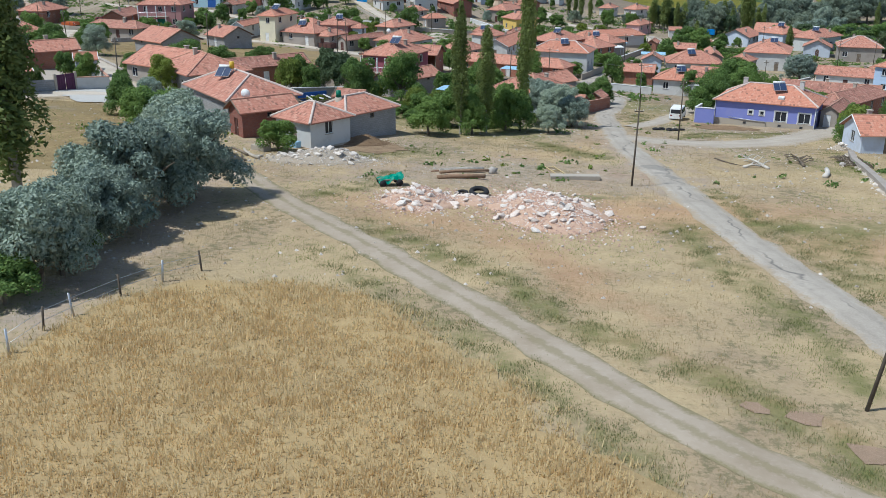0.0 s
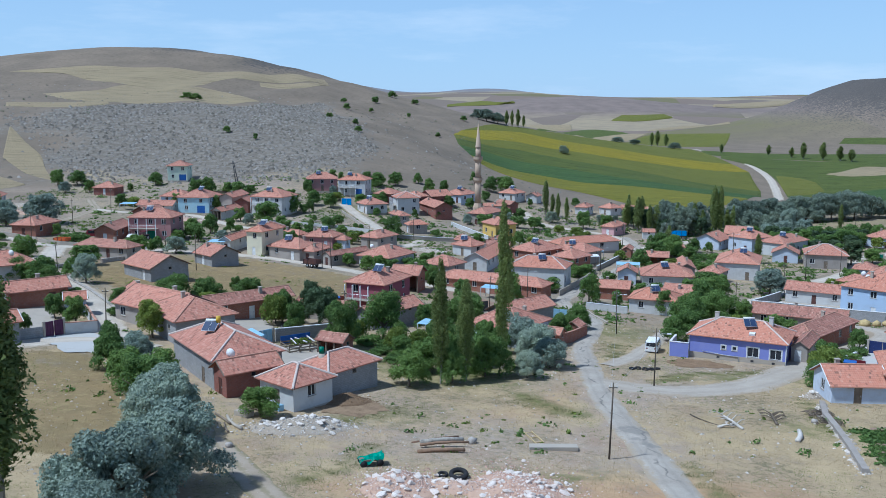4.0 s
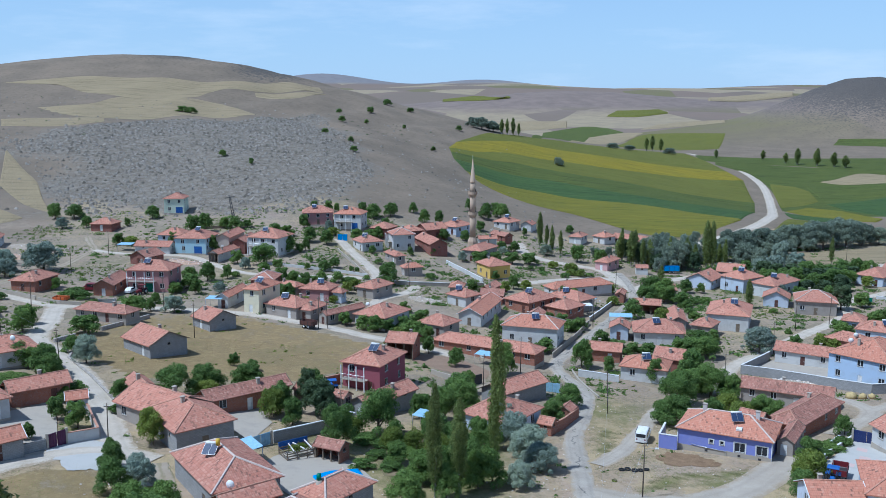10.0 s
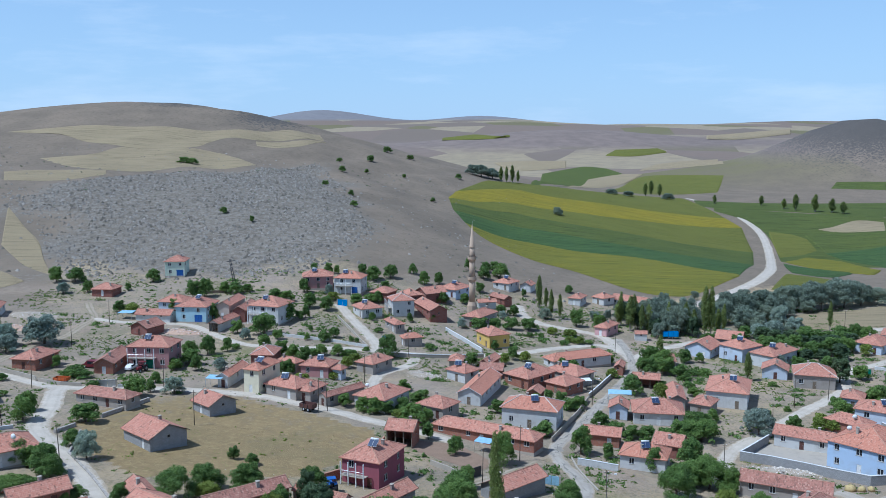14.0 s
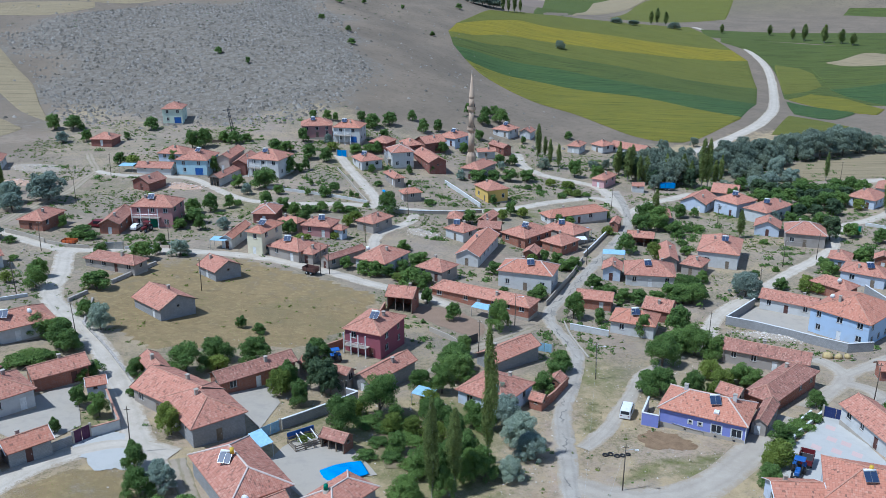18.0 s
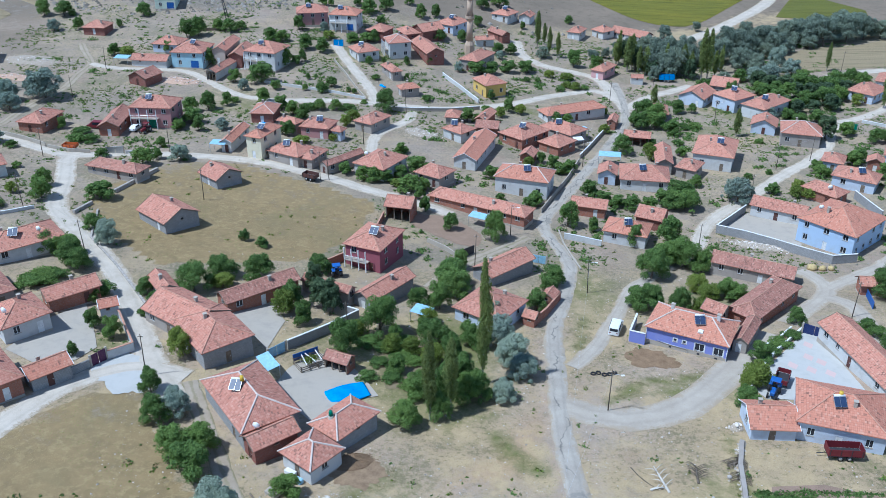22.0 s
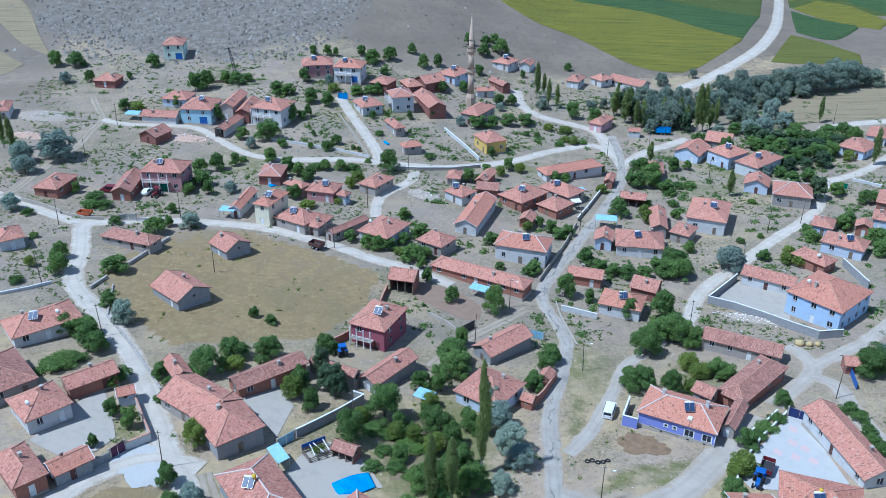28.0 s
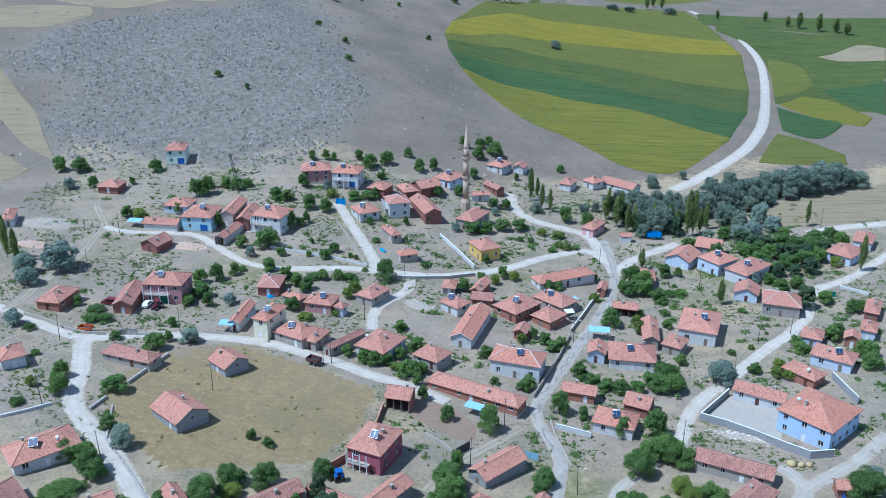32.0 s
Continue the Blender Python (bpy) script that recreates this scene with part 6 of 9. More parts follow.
house(71.0, 249.3, -11, 5.4, 8.7, 2.8, 'hip', 'stone', seed=71)
house(59.6, 226.8, -17, 7.4, 4.4, 2.8, 'gable', 'brick', open_front=True, name='shed', seed=72)
house(46.6, 200.9, -15, 4.9, 6.6, 3, 'gable', 'paleblue', seed=73)
house(55.2, 199.2, -11, 12.0, 9.9, 3.2, 'hip', 'white', solar=True, seed=74)
house(62.9, 211.7, -11, 4.6, 12.9, 3.2, 'gable', 'stone', seed=75)
house(38.7, 181.0, -19, 8.3, 4.9, 2.8, 'gable', 'brick', seed=76)
house(77.4, 215.3, -23, 10.5, 13.9, 4.3, 'hip', 'white', solar=True, seed=77)
house(68.1, 205.7, -35, 5.5, 6.8, 3, 'hip', 'stone', seed=78)
house(98.7, 239.0, -24, 7.3, 8.0, 2.8, 'gable', 'paleblue', seed=79)
house(105.4, 229.8, -20, 10.8, 10.1, 3.9, 'hip', 'stone', white_ridge=True, seed=80)
house(106.1, 209.4, -31, 5.6, 6.6, 3, 'hip', 'paleblue', seed=81)
house(106.4, 197.1, -36, 10.5, 7.3, 3.3, 'hip', 'paleblue', solar=True, seed=82)
house(95.6, 189.5, -53, 9.2, 5.9, 3, 'hip', 'brick', dish=True, seed=83)
house(123.0, 212.7, -31, 4.4, 6.9, 3, 'hip', 'paleblue', seed=84)
house(115.8, 207.3, -28, 4.3, 4.8, 3, 'gable', 'brick', seed=85)
house(129.9, 225.0, -31, 4.2, 9.7, 3, 'hip', 'brickred', name='barn', seed=86)
house(81.3, 179.7, -34, 12.2, 5.5, 3, 'gable', 'white', seed=87)
house(89.1, 166.4, -50, 12.9, 14.2, 5.6, 'hip', 'bluegrey', storeys=2, dish=True, fresh=True, seed=88)
house(64.9, 149.6, -29, 15.7, 5.3, 3, 'gable', 'stone', old=True, seed=89)
house(61.9, 135.3, -47, 5.9, 16.8, 3, 'hip', 'brick', old=True, seed=90)
house(52.0, 131.5, -43, 4.1, 4.0, 3, 'gable', 'stone', seed=91)
house(45.6, 124.0, -29, 13.8, 8.7, 3.8, 'hip', 'violet', solar=True, fresh=True, white_ridge=True, windows=BLUE_WINDOWS, seed=92, chimney=False)
house(54.7, 123.5, -34, 2.6, 8.4, 2.6, 'gable', 'stone', old=True, chimney=False, seed=93)
house(70.7, 115.0, -82, 18.8, 6.3, 3, 'gable', 'white', seed=94)
house(84.2, 141.5, -9, 5.2, 3.7, 2.5, 'gable', 'brick', seed=95)
house(49.3, 98.9, -5, 6.9, 6.8, 2.5, 'gable', 'paleblue', fresh=True, seed=96)
house(59.2, 98.8, -21, 12.0, 10.7, 3.7, 'hip', 'paleblue', solar=True, fresh=True, seed=97, drum=True)
house(-49.1, 161.9, -44, 10.4, 8.3, 2.8, 'gable', 'block', name='barn', seed=98)
house(-70.7, 145.1, 37, 12.9, 8.3, 3, 'hip', 'white', solar=True, dish=True, seed=99)
house(-56.2, 127.6, 37, 8.9, 4.9, 2.8, 'gable', 'brick', seed=100)
house(-70.7, 126.8, 40, 8.8, 12.4, 3, 'hip', 'stone', old=True, seed=101)
house(-61.1, 118.8, 42, 7.8, 8.4, 3.2, 'hip', 'white', dish=True, seed=102)
house(-58.2, 103.3, 41, 5.2, 9.7, 3.2, 'hip', 'brick', seed=103)
house(-51.9, 105.3, 41, 6.3, 4.3, 2.6, 'gable', 'block', fresh=True, name='shed', seed=104)
house(-49.1, 124.0, 23, 3.2, 3.0, 2.4, 'gable', 'paleblue', fresh=True, name='shed', chimney=False, seed=105)
house(-42.4, 131.6, -57, 7.0, 3.5, 2.8, 'gable', 'stone', seed=106)
house(-31.1, 116.5, 36, 8.7, 11.7, 3.6, 'hip', 'block', name='barn', seed=107)
house(-36.3, 122.2, -38, 12.3, 8.3, 3.2, 'gable', 'stone', seed=108)
house(-26.7, 132.1, 36, 14.0, 4.7, 3, 'gable', 'brick', old=True, seed=109)
house(-15.2, 135.2, -30, 10.1, 2.6, 2.7, 'gable', 'stone', old=True, chimney=False, seed=110)
house(-5.6, 136.1, -40, 4.7, 12.0, 2.8, 'gable', 'block', name='barn', seed=111)
house(-7.9, 151.4, -26, 8.1, 10.2, 5.2, 'hip', 'maroon', storeys=2, solar=True, veranda=True, seed=112)
house(16.5, 148.5, -50, 5.6, 12.0, 2.8, 'gable', 'block', name='barn', seed=113)
house(12.7, 130.8, -38, 9.4, 9.8, 3.2, 'hip', 'paleblue', seed=114)
house(23.9, 137.7, -28, 2.6, 3.4, 2, 'gable', 'brick', name='shed', chimney=False, seed=115)
house(19.6, 129.4, -31, 2.6, 2.6, 2, 'gable', 'brick', name='shed', chimney=False, seed=116)
house(44.4, 167.7, -23, 9.5, 7.3, 3.2, 'hip', 'white', solar=True, fresh=True, seed=117)
house(51.6, 175.8, -30, 6.3, 6.4, 3, 'gable', 'brickred', name='shed', seed=118)
house(-22.5, 99.2, -57, 14.2, 8.6, 3.7, 'hip', 'block', solar=True, white_ridge=True, name='barn', seed=119, drum=True, chimney=False)
house(-18.7, 91.9, -54, 4.0, 6.9, 3, 'gable', 'brickred', dish=True, name='shed', seed=120, chimney=False)
house(-13.1, 89.0, -42, 6.1, 6.0, 2.9, 'hip', 'white', white_ridge=True, seed=121, chimney=False)
house(-9.5, 96.0, -41, 5.8, 8.2, 3, 'hip', 'block', white_ridge=True, name='barn', seed=122, chimney=False)

DRY_FIELDS = [
    [(-55.2, 90.7), (-52.6, 94.2), (-47.4, 101.3), (-39.5, 104.3), (-34.7, 95.9), (-29.7, 86.7), (-26.2, 80.5), (-23.3, 71.4), (-46.4, 70.6)],
    [(-68.7, 171.9), (-60.9, 198.3), (-40.1, 196.5), (-9.2, 179.6), (-11.0, 164.1), (-20.1, 148.7), (-46.9, 143.0), (-60.6, 157.1)],
]
# verges, weedy banks and bare strips: 0 bare earth, 1 green, 2 red soil
BANDS = [
    (1, [(-5.7, 59.4), (-0.9, 54.0), (3.8, 47.8), (6.4, 42.7), (8.7, 39.1), (10.7, 36.4), (12.7, 34.5), (14.8, 30.6), (15.7, 27.4)], 1.1, 0.66),
    (1, [(-8.0, 53.1), (-2.6, 44.4), (1.8, 38.6), (5.0, 32.4), (7.5, 27.7)], 1.0, 0.50),
    (1, [(16.7, 61.5), (17.6, 50.1), (18.9, 40.6), (19.0, 34.9)], 1.3, 0.55),
    (1, [(23.0, 73.5), (24.2, 56.6), (24.5, 45.8)], 1.2, 0.50),
    (1, [(27.8, 59.6), (26.3, 49.7)], 1.5, 0.50),
    (1, [(-4.2, 76.7), (-6.7, 70.6), (-9.9, 67.1)], 1.0, 0.50),
    (1, [(10.8, 96.5), (12.0, 92.6), (16.0, 89.0)], 1.8, 0.60),
    (1, [(28.4, 105.9), (35.0, 111.0), (45.0, 112.8)], 1.2, 0.66),
    (1, [(29.3, 132.4), (26.2, 119.8)], 1.5, 0.55),
    (1, [(-11.5, 79.4), (-6.6, 83.7), (-2.6, 88.3)], 1.2, 0.55),
    (1, [(43.3, 97.1), (40.6, 84.6)], 1.0, 0.50),
    (2, [(7.8, 40.5), (10.2, 38.6), (13.1, 33.4), (14.8, 32.3), (16.3, 29.4)], 0.8, 0.62),
    (2, [(-7.2, 66.6), (-1.0, 60.9), (4.4, 55.8), (7.5, 51.3), (8.4, 46.3)], 2.2, 0.62),
    (2, [(10.2, 43.8), (11.8, 43.1)], 0.9, 0.60),
    (2, [(28.0, 55.6), (28.2, 53.2)], 1.2, 0.62),
    (0, [(-20.1, 76.4), (-19.7, 66.1), (-19.3, 54.1), (-19.6, 43.6), (-20.7, 39.5)], 2.2, 0.72),
    (2, [(-4.0, 80.0), (4.0, 84.0), (12.0, 90.0), (16.0, 100.0)], 3.2, 0.50),
    (2, [(18.8, 76.0), (18.6, 90.0), (19.0, 108.0)], 0.8, 0.62),
    (0, [(19.0, 70.0), (18.6, 84.0), (18.6, 97.0), (19.2, 110.0), (20.5, 124.0)], 1.3, 0.70),
    (0, [(23.0, 76.0), (23.4, 90.0), (23.6, 100.0)], 1.0, 0.60),
]
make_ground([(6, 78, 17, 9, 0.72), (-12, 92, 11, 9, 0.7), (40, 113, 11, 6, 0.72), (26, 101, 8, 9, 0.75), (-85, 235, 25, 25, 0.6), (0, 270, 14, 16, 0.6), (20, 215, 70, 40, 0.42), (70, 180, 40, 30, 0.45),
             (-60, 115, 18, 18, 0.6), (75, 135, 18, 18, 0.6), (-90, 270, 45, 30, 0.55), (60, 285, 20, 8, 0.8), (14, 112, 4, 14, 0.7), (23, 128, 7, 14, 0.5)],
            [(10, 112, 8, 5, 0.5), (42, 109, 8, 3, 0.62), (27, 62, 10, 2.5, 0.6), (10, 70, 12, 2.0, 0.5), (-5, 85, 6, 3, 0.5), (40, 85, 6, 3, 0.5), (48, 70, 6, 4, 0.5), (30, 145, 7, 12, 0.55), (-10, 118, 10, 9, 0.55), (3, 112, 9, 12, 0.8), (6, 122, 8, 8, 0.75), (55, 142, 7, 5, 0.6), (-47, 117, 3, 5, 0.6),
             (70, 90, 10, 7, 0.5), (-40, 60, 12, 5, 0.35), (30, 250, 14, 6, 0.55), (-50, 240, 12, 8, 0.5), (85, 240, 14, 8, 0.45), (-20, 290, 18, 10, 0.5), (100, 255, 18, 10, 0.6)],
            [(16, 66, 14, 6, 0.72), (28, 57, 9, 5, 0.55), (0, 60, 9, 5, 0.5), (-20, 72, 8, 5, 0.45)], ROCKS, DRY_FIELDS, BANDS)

# ---- trees ----
tree('b', -132.8, 324.8, 6, 7)
tree('b', -125.4, 324.2, 5, 8)
tree('b', -115.5, 308.8, 4, 4)
tree('b', -102.4, 311.6, 3, 3)
tree('b', -97.1, 323.6, 4.5, 6)
tree('b', -96.1, 283.3, 4, 5)
tree('b', -79.8, 286.6, 4, 4)
tree('b', -73.4, 278.2, 5, 4)
tree('b', -64.9, 276.6, 5, 5)
tree('s', -123.3, 307.5, 4, 6)
tree('s', -102.5, 241.0, 8, 14)
tree('s', -110.8, 236.1, 6, 8)
tree('f', -91.9, 283.1, 3, 6)
tree('p', -119.9, 246.2, 14, 3.5)
tree('p', -116.8, 244.8, 10, 3)
tree('b', -68.0, 308.6, 4, 5)
tree('b', -63.8, 307.1, 4, 6)
tree('b', -60.1, 308.6, 3, 4)
tree('b', -40.4, 309.8, 5, 5)
tree('b', -34.0, 316.9, 5, 6)
tree('b', -49.0, 299.6, 4, 6)
tree('b', -45.0, 298.5, 4, 6)
tree('b', -36.7, 292.6, 5, 6)
tree('b', -30.8, 291.0, 5, 6)
tree('b', -36.4, 280.7, 4, 3)
tree('b', -38.0, 278.7, 3, 4)
tree('b', -22.0, 302.6, 3, 6)
tree('b', -17.2, 303.7, 3, 6)
tree('b', -14.3, 304.4, 4, 4)
tree('b', -39.6, 333.1, 4, 4)
tree('b', -34.4, 333.8, 4, 4)
tree('b', -31.2, 333.4, 3.5, 3)
tree('b', -21.8, 336.4, 4, 5)
tree('b', -17.3, 330.1, 5, 7)
tree('b', -11.1, 334.4, 5, 6)
tree('b', -12.8, 321.4, 3, 4)
tree('b', -2.6, 343.5, 4, 4)
tree('b', 1.7, 332.1, 5, 5)
tree('b', 7.2, 335.7, 5, 5)
tree('b', 7.7, 312.3, 4, 5)
tree('s', -31.7, 308.6, 4, 4)
tree('s', -50.4, 254.2, 3.5, 4)
tree('f', -29.9, 303.1, 3, 5)
tree('B', -46.4, 261.2, 6, 9)
tree('b', -54.2, 261.3, 4, 5)
tree('b', -41.3, 255.2, 3, 4)
tree('b', -43.3, 244.0, 4, 5)
tree('b', -27.6, 254.0, 3, 4)
tree('b', -25.4, 258.9, 3, 4)
tree('b', -32.9, 265.0, 2, 2)
tree('b', -32.7, 254.9, 2, 2)
tree('b', -15.3, 283.0, 2.5, 3)
tree('b', -3.2, 284.8, 3, 2.5)
tree('b', 4.4, 287.8, 3, 3)
tree('v', -18.2, 254.3, 1.5, 2)
tree('v', -20.0, 255.4, 1.5, 2)
tree('v', -10.7, 286.0, 1.5, 2)
tree('v', -3.1, 270.8, 2, 2)
tree('v', -12.5, 268.4, 1.6, 3.5)
tree('v', -1.2, 257.2, 1.8, 4)
tree('v', 3.1, 252.0, 1.8, 4)
tree('b', 20.4, 363.6, 5, 5)
tree('b', 25.7, 354.3, 5, 6)
tree('b', 33.0, 360.5, 6, 8)
tree('b', 27.6, 367.1, 4, 5)
tree('b', 31.5, 372.1, 4, 5)
tree('b', 22.9, 334.4, 4, 5)
tree('b', 8.8, 313.7, 3, 4)
tree('b', 16.1, 316.2, 4, 5)
tree('b', 59.9, 352.1, 3, 4)
tree('b', 40.1, 338.0, 3, 3)
tree('b', 33.0, 308.4, 4, 5)
tree('b', 28.5, 309.7, 3, 4)
tree('b', 19.4, 283.2, 4, 8)
tree('b', 24.2, 284.5, 4, 6)
tree('b', 30.3, 288.2, 4, 7)
tree('b', 36.2, 289.7, 4, 7)
tree('b', 22.3, 258.4, 3, 3)
tree('p', 43.5, 319.1, 13, 3.2)
tree('p', 46.8, 311.6, 10, 2.5)
tree('p', 49.6, 309.5, 9, 2.5)
tree('p', 46.5, 322.7, 8, 2.5)
tree('p', 69.7, 305.7, 9, 3.6)
tree('p', 72.1, 298.5, 12, 4.5)
tree('p', 75.0, 294.1, 10, 3)
tree('g', 44.3, 308.2, 4, 6)
tree('g', 61.9, 309.2, 4, 6)
tree('g', 67.4, 313.0, 4, 4)
tree('s', 13.7, 283.2, 3.5, 4)
tree('s', 28.4, 301.7, 3, 4)
tree('f', 43.6, 286.5, 2.5, 4)
tree('f', 49.1, 284.9, 2.5, 5)
tree('f', 50.4, 274.2, 2.5, 4)
tree('f', 47.9, 276.5, 2, 4)
tree('v', 39.0, 280.1, 1.5, 3)
tree('v', 35.2, 279.7, 1.5, 3)
tree('v', 53.3, 275.3, 1.3, 4)
tree('v', 45.4, 272.3, 1.3, 4)
tree('g', 82.2, 302.9, 8, 10)
tree('g', 84.7, 294.8, 9, 10)
tree('g', 89.3, 297.3, 8, 9)
tree('g', 79.3, 288.7, 5, 6)
tree('g', 95.7, 342.3, 5, 7)
tree('g', 91.7, 316.7, 8, 10)
tree('g', 92.4, 301.6, 7, 8)
tree('g', 110.9, 352.4, 4, 5)
tree('g', 118.7, 328.8, 7, 9)
tree('g', 123.1, 322.1, 7, 9)
tree('g', 132.8, 331.8, 8, 10)
tree('g', 141.3, 342.0, 7, 8)
tree('g', 146.6, 338.1, 9, 12)
tree('g', 153.2, 337.7, 10, 14)
tree('g', 162.9, 340.6, 11, 16)
tree('g', 173.0, 347.3, 9, 10)
tree('g', 179.6, 346.8, 4, 8)
tree('g', 114.1, 312.6, 5, 7)
tree('g', 104.5, 301.0, 3, 5)
tree('p', 95.4, 290.4, 17, 4)
tree('p', 97.4, 290.4, 17, 4)
tree('p', 104.2, 297.4, 10, 2.5)
tree('p', 141.5, 298.6, 10, 2.5)
tree('p', 141.6, 256.9, 12, 3.5)
tree('p', 72.3, 260.2, 7, 3)
tree('s', 124.2, 299.7, 9, 8)
tree('s', 117.8, 288.1, 6, 9)
tree('s', 127.0, 293.5, 6, 8)
tree('s', 112.4, 288.3, 5, 7)
tree('b', 113.1, 303.9, 3, 4)
tree('b', 110.2, 271.6, 4, 6)
tree('b', 116.6, 268.7, 5, 7)
tree('b', 124.2, 279.2, 5, 8)
tree('b', 128.7, 276.1, 5, 8)
tree('b', 136.4, 281.2, 5, 8)
tree('b', 143.2, 283.6, 5, 6)
tree('b', 131.7, 265.2, 5, 7)
tree('b', 119.1, 260.8, 5, 8)
tree('b', 92.3, 277.3, 4, 6)
tree('B', 124.4, 260.5, 6, 9)
tree('f', 135.5, 261.3, 3.5, 5)
tree('f', 122.7, 263.1, 3, 4)
tree('B', 66.0, 247.8, 6, 8)
tree('B', 68.5, 244.0, 6, 8)
tree('b', 62.8, 239.7, 5, 7)
tree('b', -63.0, 193.3, 4, 6)
tree('b', -60.8, 198.0, 3, 3)
tree('b', -65.6, 171.8, 4, 7)
tree('b', -77.0, 170.2, 5, 6)
tree('b', -79.0, 177.2, 4, 4)
tree('b', -89.5, 216.7, 3, 3)
tree('b', -57.1, 236.8, 5, 5)
tree('b', -61.3, 234.4, 4, 5)
tree('b', -58.7, 225.9, 4, 7)
tree('b', -61.2, 220.2, 3, 5)
tree('b', -62.3, 206.7, 2.5, 3)
tree('s', -55.5, 197.5, 4, 6)
tree('s', -100.4, 202.8, 4, 6)
tree('s', -107.0, 228.2, 5, 8)
tree('v', -73.7, 198.1, 2, 4)
tree('v', -95.5, 200.8, 1.6, 4)
tree('v', -83.0, 207.9, 1.8, 6)
tree('v', -79.7, 208.4, 1.8, 6)
tree('v', -83.6, 214.0, 1.5, 6)
tree('f', -83.8, 172.3, 2.5, 3)
tree('B', -8.5, 240.7, 6, 7)
tree('b', -37.3, 238.0, 4, 5)
tree('b', -33.6, 233.7, 4, 5)
tree('b', -30.3, 231.9, 4, 4)
tree('b', -27.0, 238.8, 3, 4)
tree('b', -22.2, 239.3, 3, 4)
tree('b', -33.3, 218.1, 4, 5)
tree('b', -30.8, 229.9, 3, 4)
tree('b', -16.7, 194.6, 3, 4)
tree('b', -12.5, 192.2, 3, 4)
tree('b', -10.1, 191.0, 3.5, 4)
tree('b', -7.4, 191.5, 3, 5)
tree('b', -3.7, 195.0, 3, 4)
tree('b', 0.4, 198.8, 4, 6)
tree('b', -1.6, 186.5, 4, 6)
tree('b', 1.8, 188.5, 3, 4)
tree('b', -3.9, 209.7, 3, 4)
tree('f', -29.0, 213.1, 2, 5)
tree('f', -21.2, 216.1, 2, 3)
tree('f', -17.3, 231.3, 3, 5)
tree('f', -18.9, 227.2, 3, 4)
tree('f', -4.3, 189.0, 2, 4)
tree('s', -50.4, 221.0, 3, 5)
tree('b', 14.2, 236.3, 4, 5)
tree('b', 26.6, 247.1, 4, 4)
tree('b', 16.7, 236.3, 2.5, 3)
tree('b', 39.4, 241.0, 3, 4)
tree('b', 42.8, 241.6, 2.5, 4)
tree('b', 49.9, 249.2, 3, 2.5)
tree('b', 54.2, 219.1, 5, 6)
tree('b', 40.2, 190.5, 4, 5)
tree('b', 67.8, 239.6, 5, 7)
tree('b', 31.5, 210.0, 3, 3)
tree('b', 34.0, 206.8, 3.5, 4)
tree('b', 35.8, 203.8, 3, 5)
tree('b', 38.3, 205.7, 3, 4)
tree('b', 18.0, 198.3, 3, 5)
tree('b', 27.1, 184.9, 3, 5)
tree('b', 25.6, 183.3, 2.5, 4)
tree('b', 43.0, 187.0, 3, 5)
tree('b', 46.0, 185.2, 3, 5)
tree('b', 49.2, 184.3, 3, 5)
tree('b', 53.3, 184.5, 3, 5)
tree('b', 57.4, 187.2, 4, 6)
tree('b', 58.8, 184.7, 4, 6)
tree('f', 23.7, 242.6, 3, 4)
tree('f', 29.9, 246.0, 3, 4)
tree('f', 54.3, 249.8, 3, 4)
tree('f', 52.3, 234.5, 2.5, 4)
tree('f', 60.9, 214.7, 4, 4)
tree('f', 61.4, 220.0, 3, 4)
tree('v', 63.4, 225.7, 2, 4)
tree('v', 6.6, 193.9, 2, 3)
tree('v', 19.1, 185.6, 1.8, 3)
tree('B', 61.7, 189.7, 5, 8)
tree('B', 61.4, 184.4, 5, 8)
tree('s', 75.0, 188.9, 6, 9)
tree('p', 89.2, 234.1, 8, 3)
tree('b', 67.7, 198.4, 3, 3.5)
tree('b', 69.6, 218.6, 2.5, 4)
tree('b', 71.5, 235.7, 4, 6)
tree('b', 77.9, 254.2, 4, 5)
tree('b', 82.3, 254.4, 3, 3)
tree('b', 109.6, 249.6, 3, 6)
tree('b', 111.3, 244.9, 3, 6)
tree('b', 116.3, 244.7, 4, 6)
tree('b', 120.2, 233.5, 4, 6)
tree('b', 125.4, 227.0, 4, 5)
tree('b', 129.4, 228.8, 3, 4)
tree('b', 112.0, 210.7, 4, 6)
tree('b', 114.1, 212.0, 4, 5)
tree('b', 116.9, 201.2, 4, 7)
tree('b', 115.2, 194.6, 4, 6)
tree('b', 101.2, 204.3, 3, 5)
tree('b', 101.1, 207.8, 3, 4)
tree('b', 84.9, 193.5, 3, 4)
tree('s', 103.4, 249.3, 4, 7)
tree('f', 92.2, 196.1, 2.5, 4)
tree('f', 89.8, 191.5, 3, 4)
tree('f', 92.2, 189.8, 3, 4)
tree('f', 96.0, 189.6, 3, 4)
tree('v', 88.7, 206.5, 1.3, 2)
tree('v', 79.5, 240.7, 1.6, 5)
tree('v', 75.8, 239.7, 1.6, 5)
tree('v', 72.0, 234.5, 1.6, 5)
tree('s', -57.3, 149.9, 5, 5.5)
tree('b', -62.1, 156.6, 3, 4)
tree('b', -66.4, 145.3, 4, 6)
tree('b', -63.1, 144.8, 4, 6)
tree('b', -60.8, 140.9, 5, 6)
tree('b', -59.2, 139.1, 4, 5)
tree('b', -70.7, 142.8, 3, 4)
tree('b', -45.6, 132.0, 3, 4)
tree('b', -52.0, 130.4, 2.5, 5)
tree('b', -52.9, 128.5, 2.5, 4)
tree('v', -64.9, 132.7, 1.6, 7)
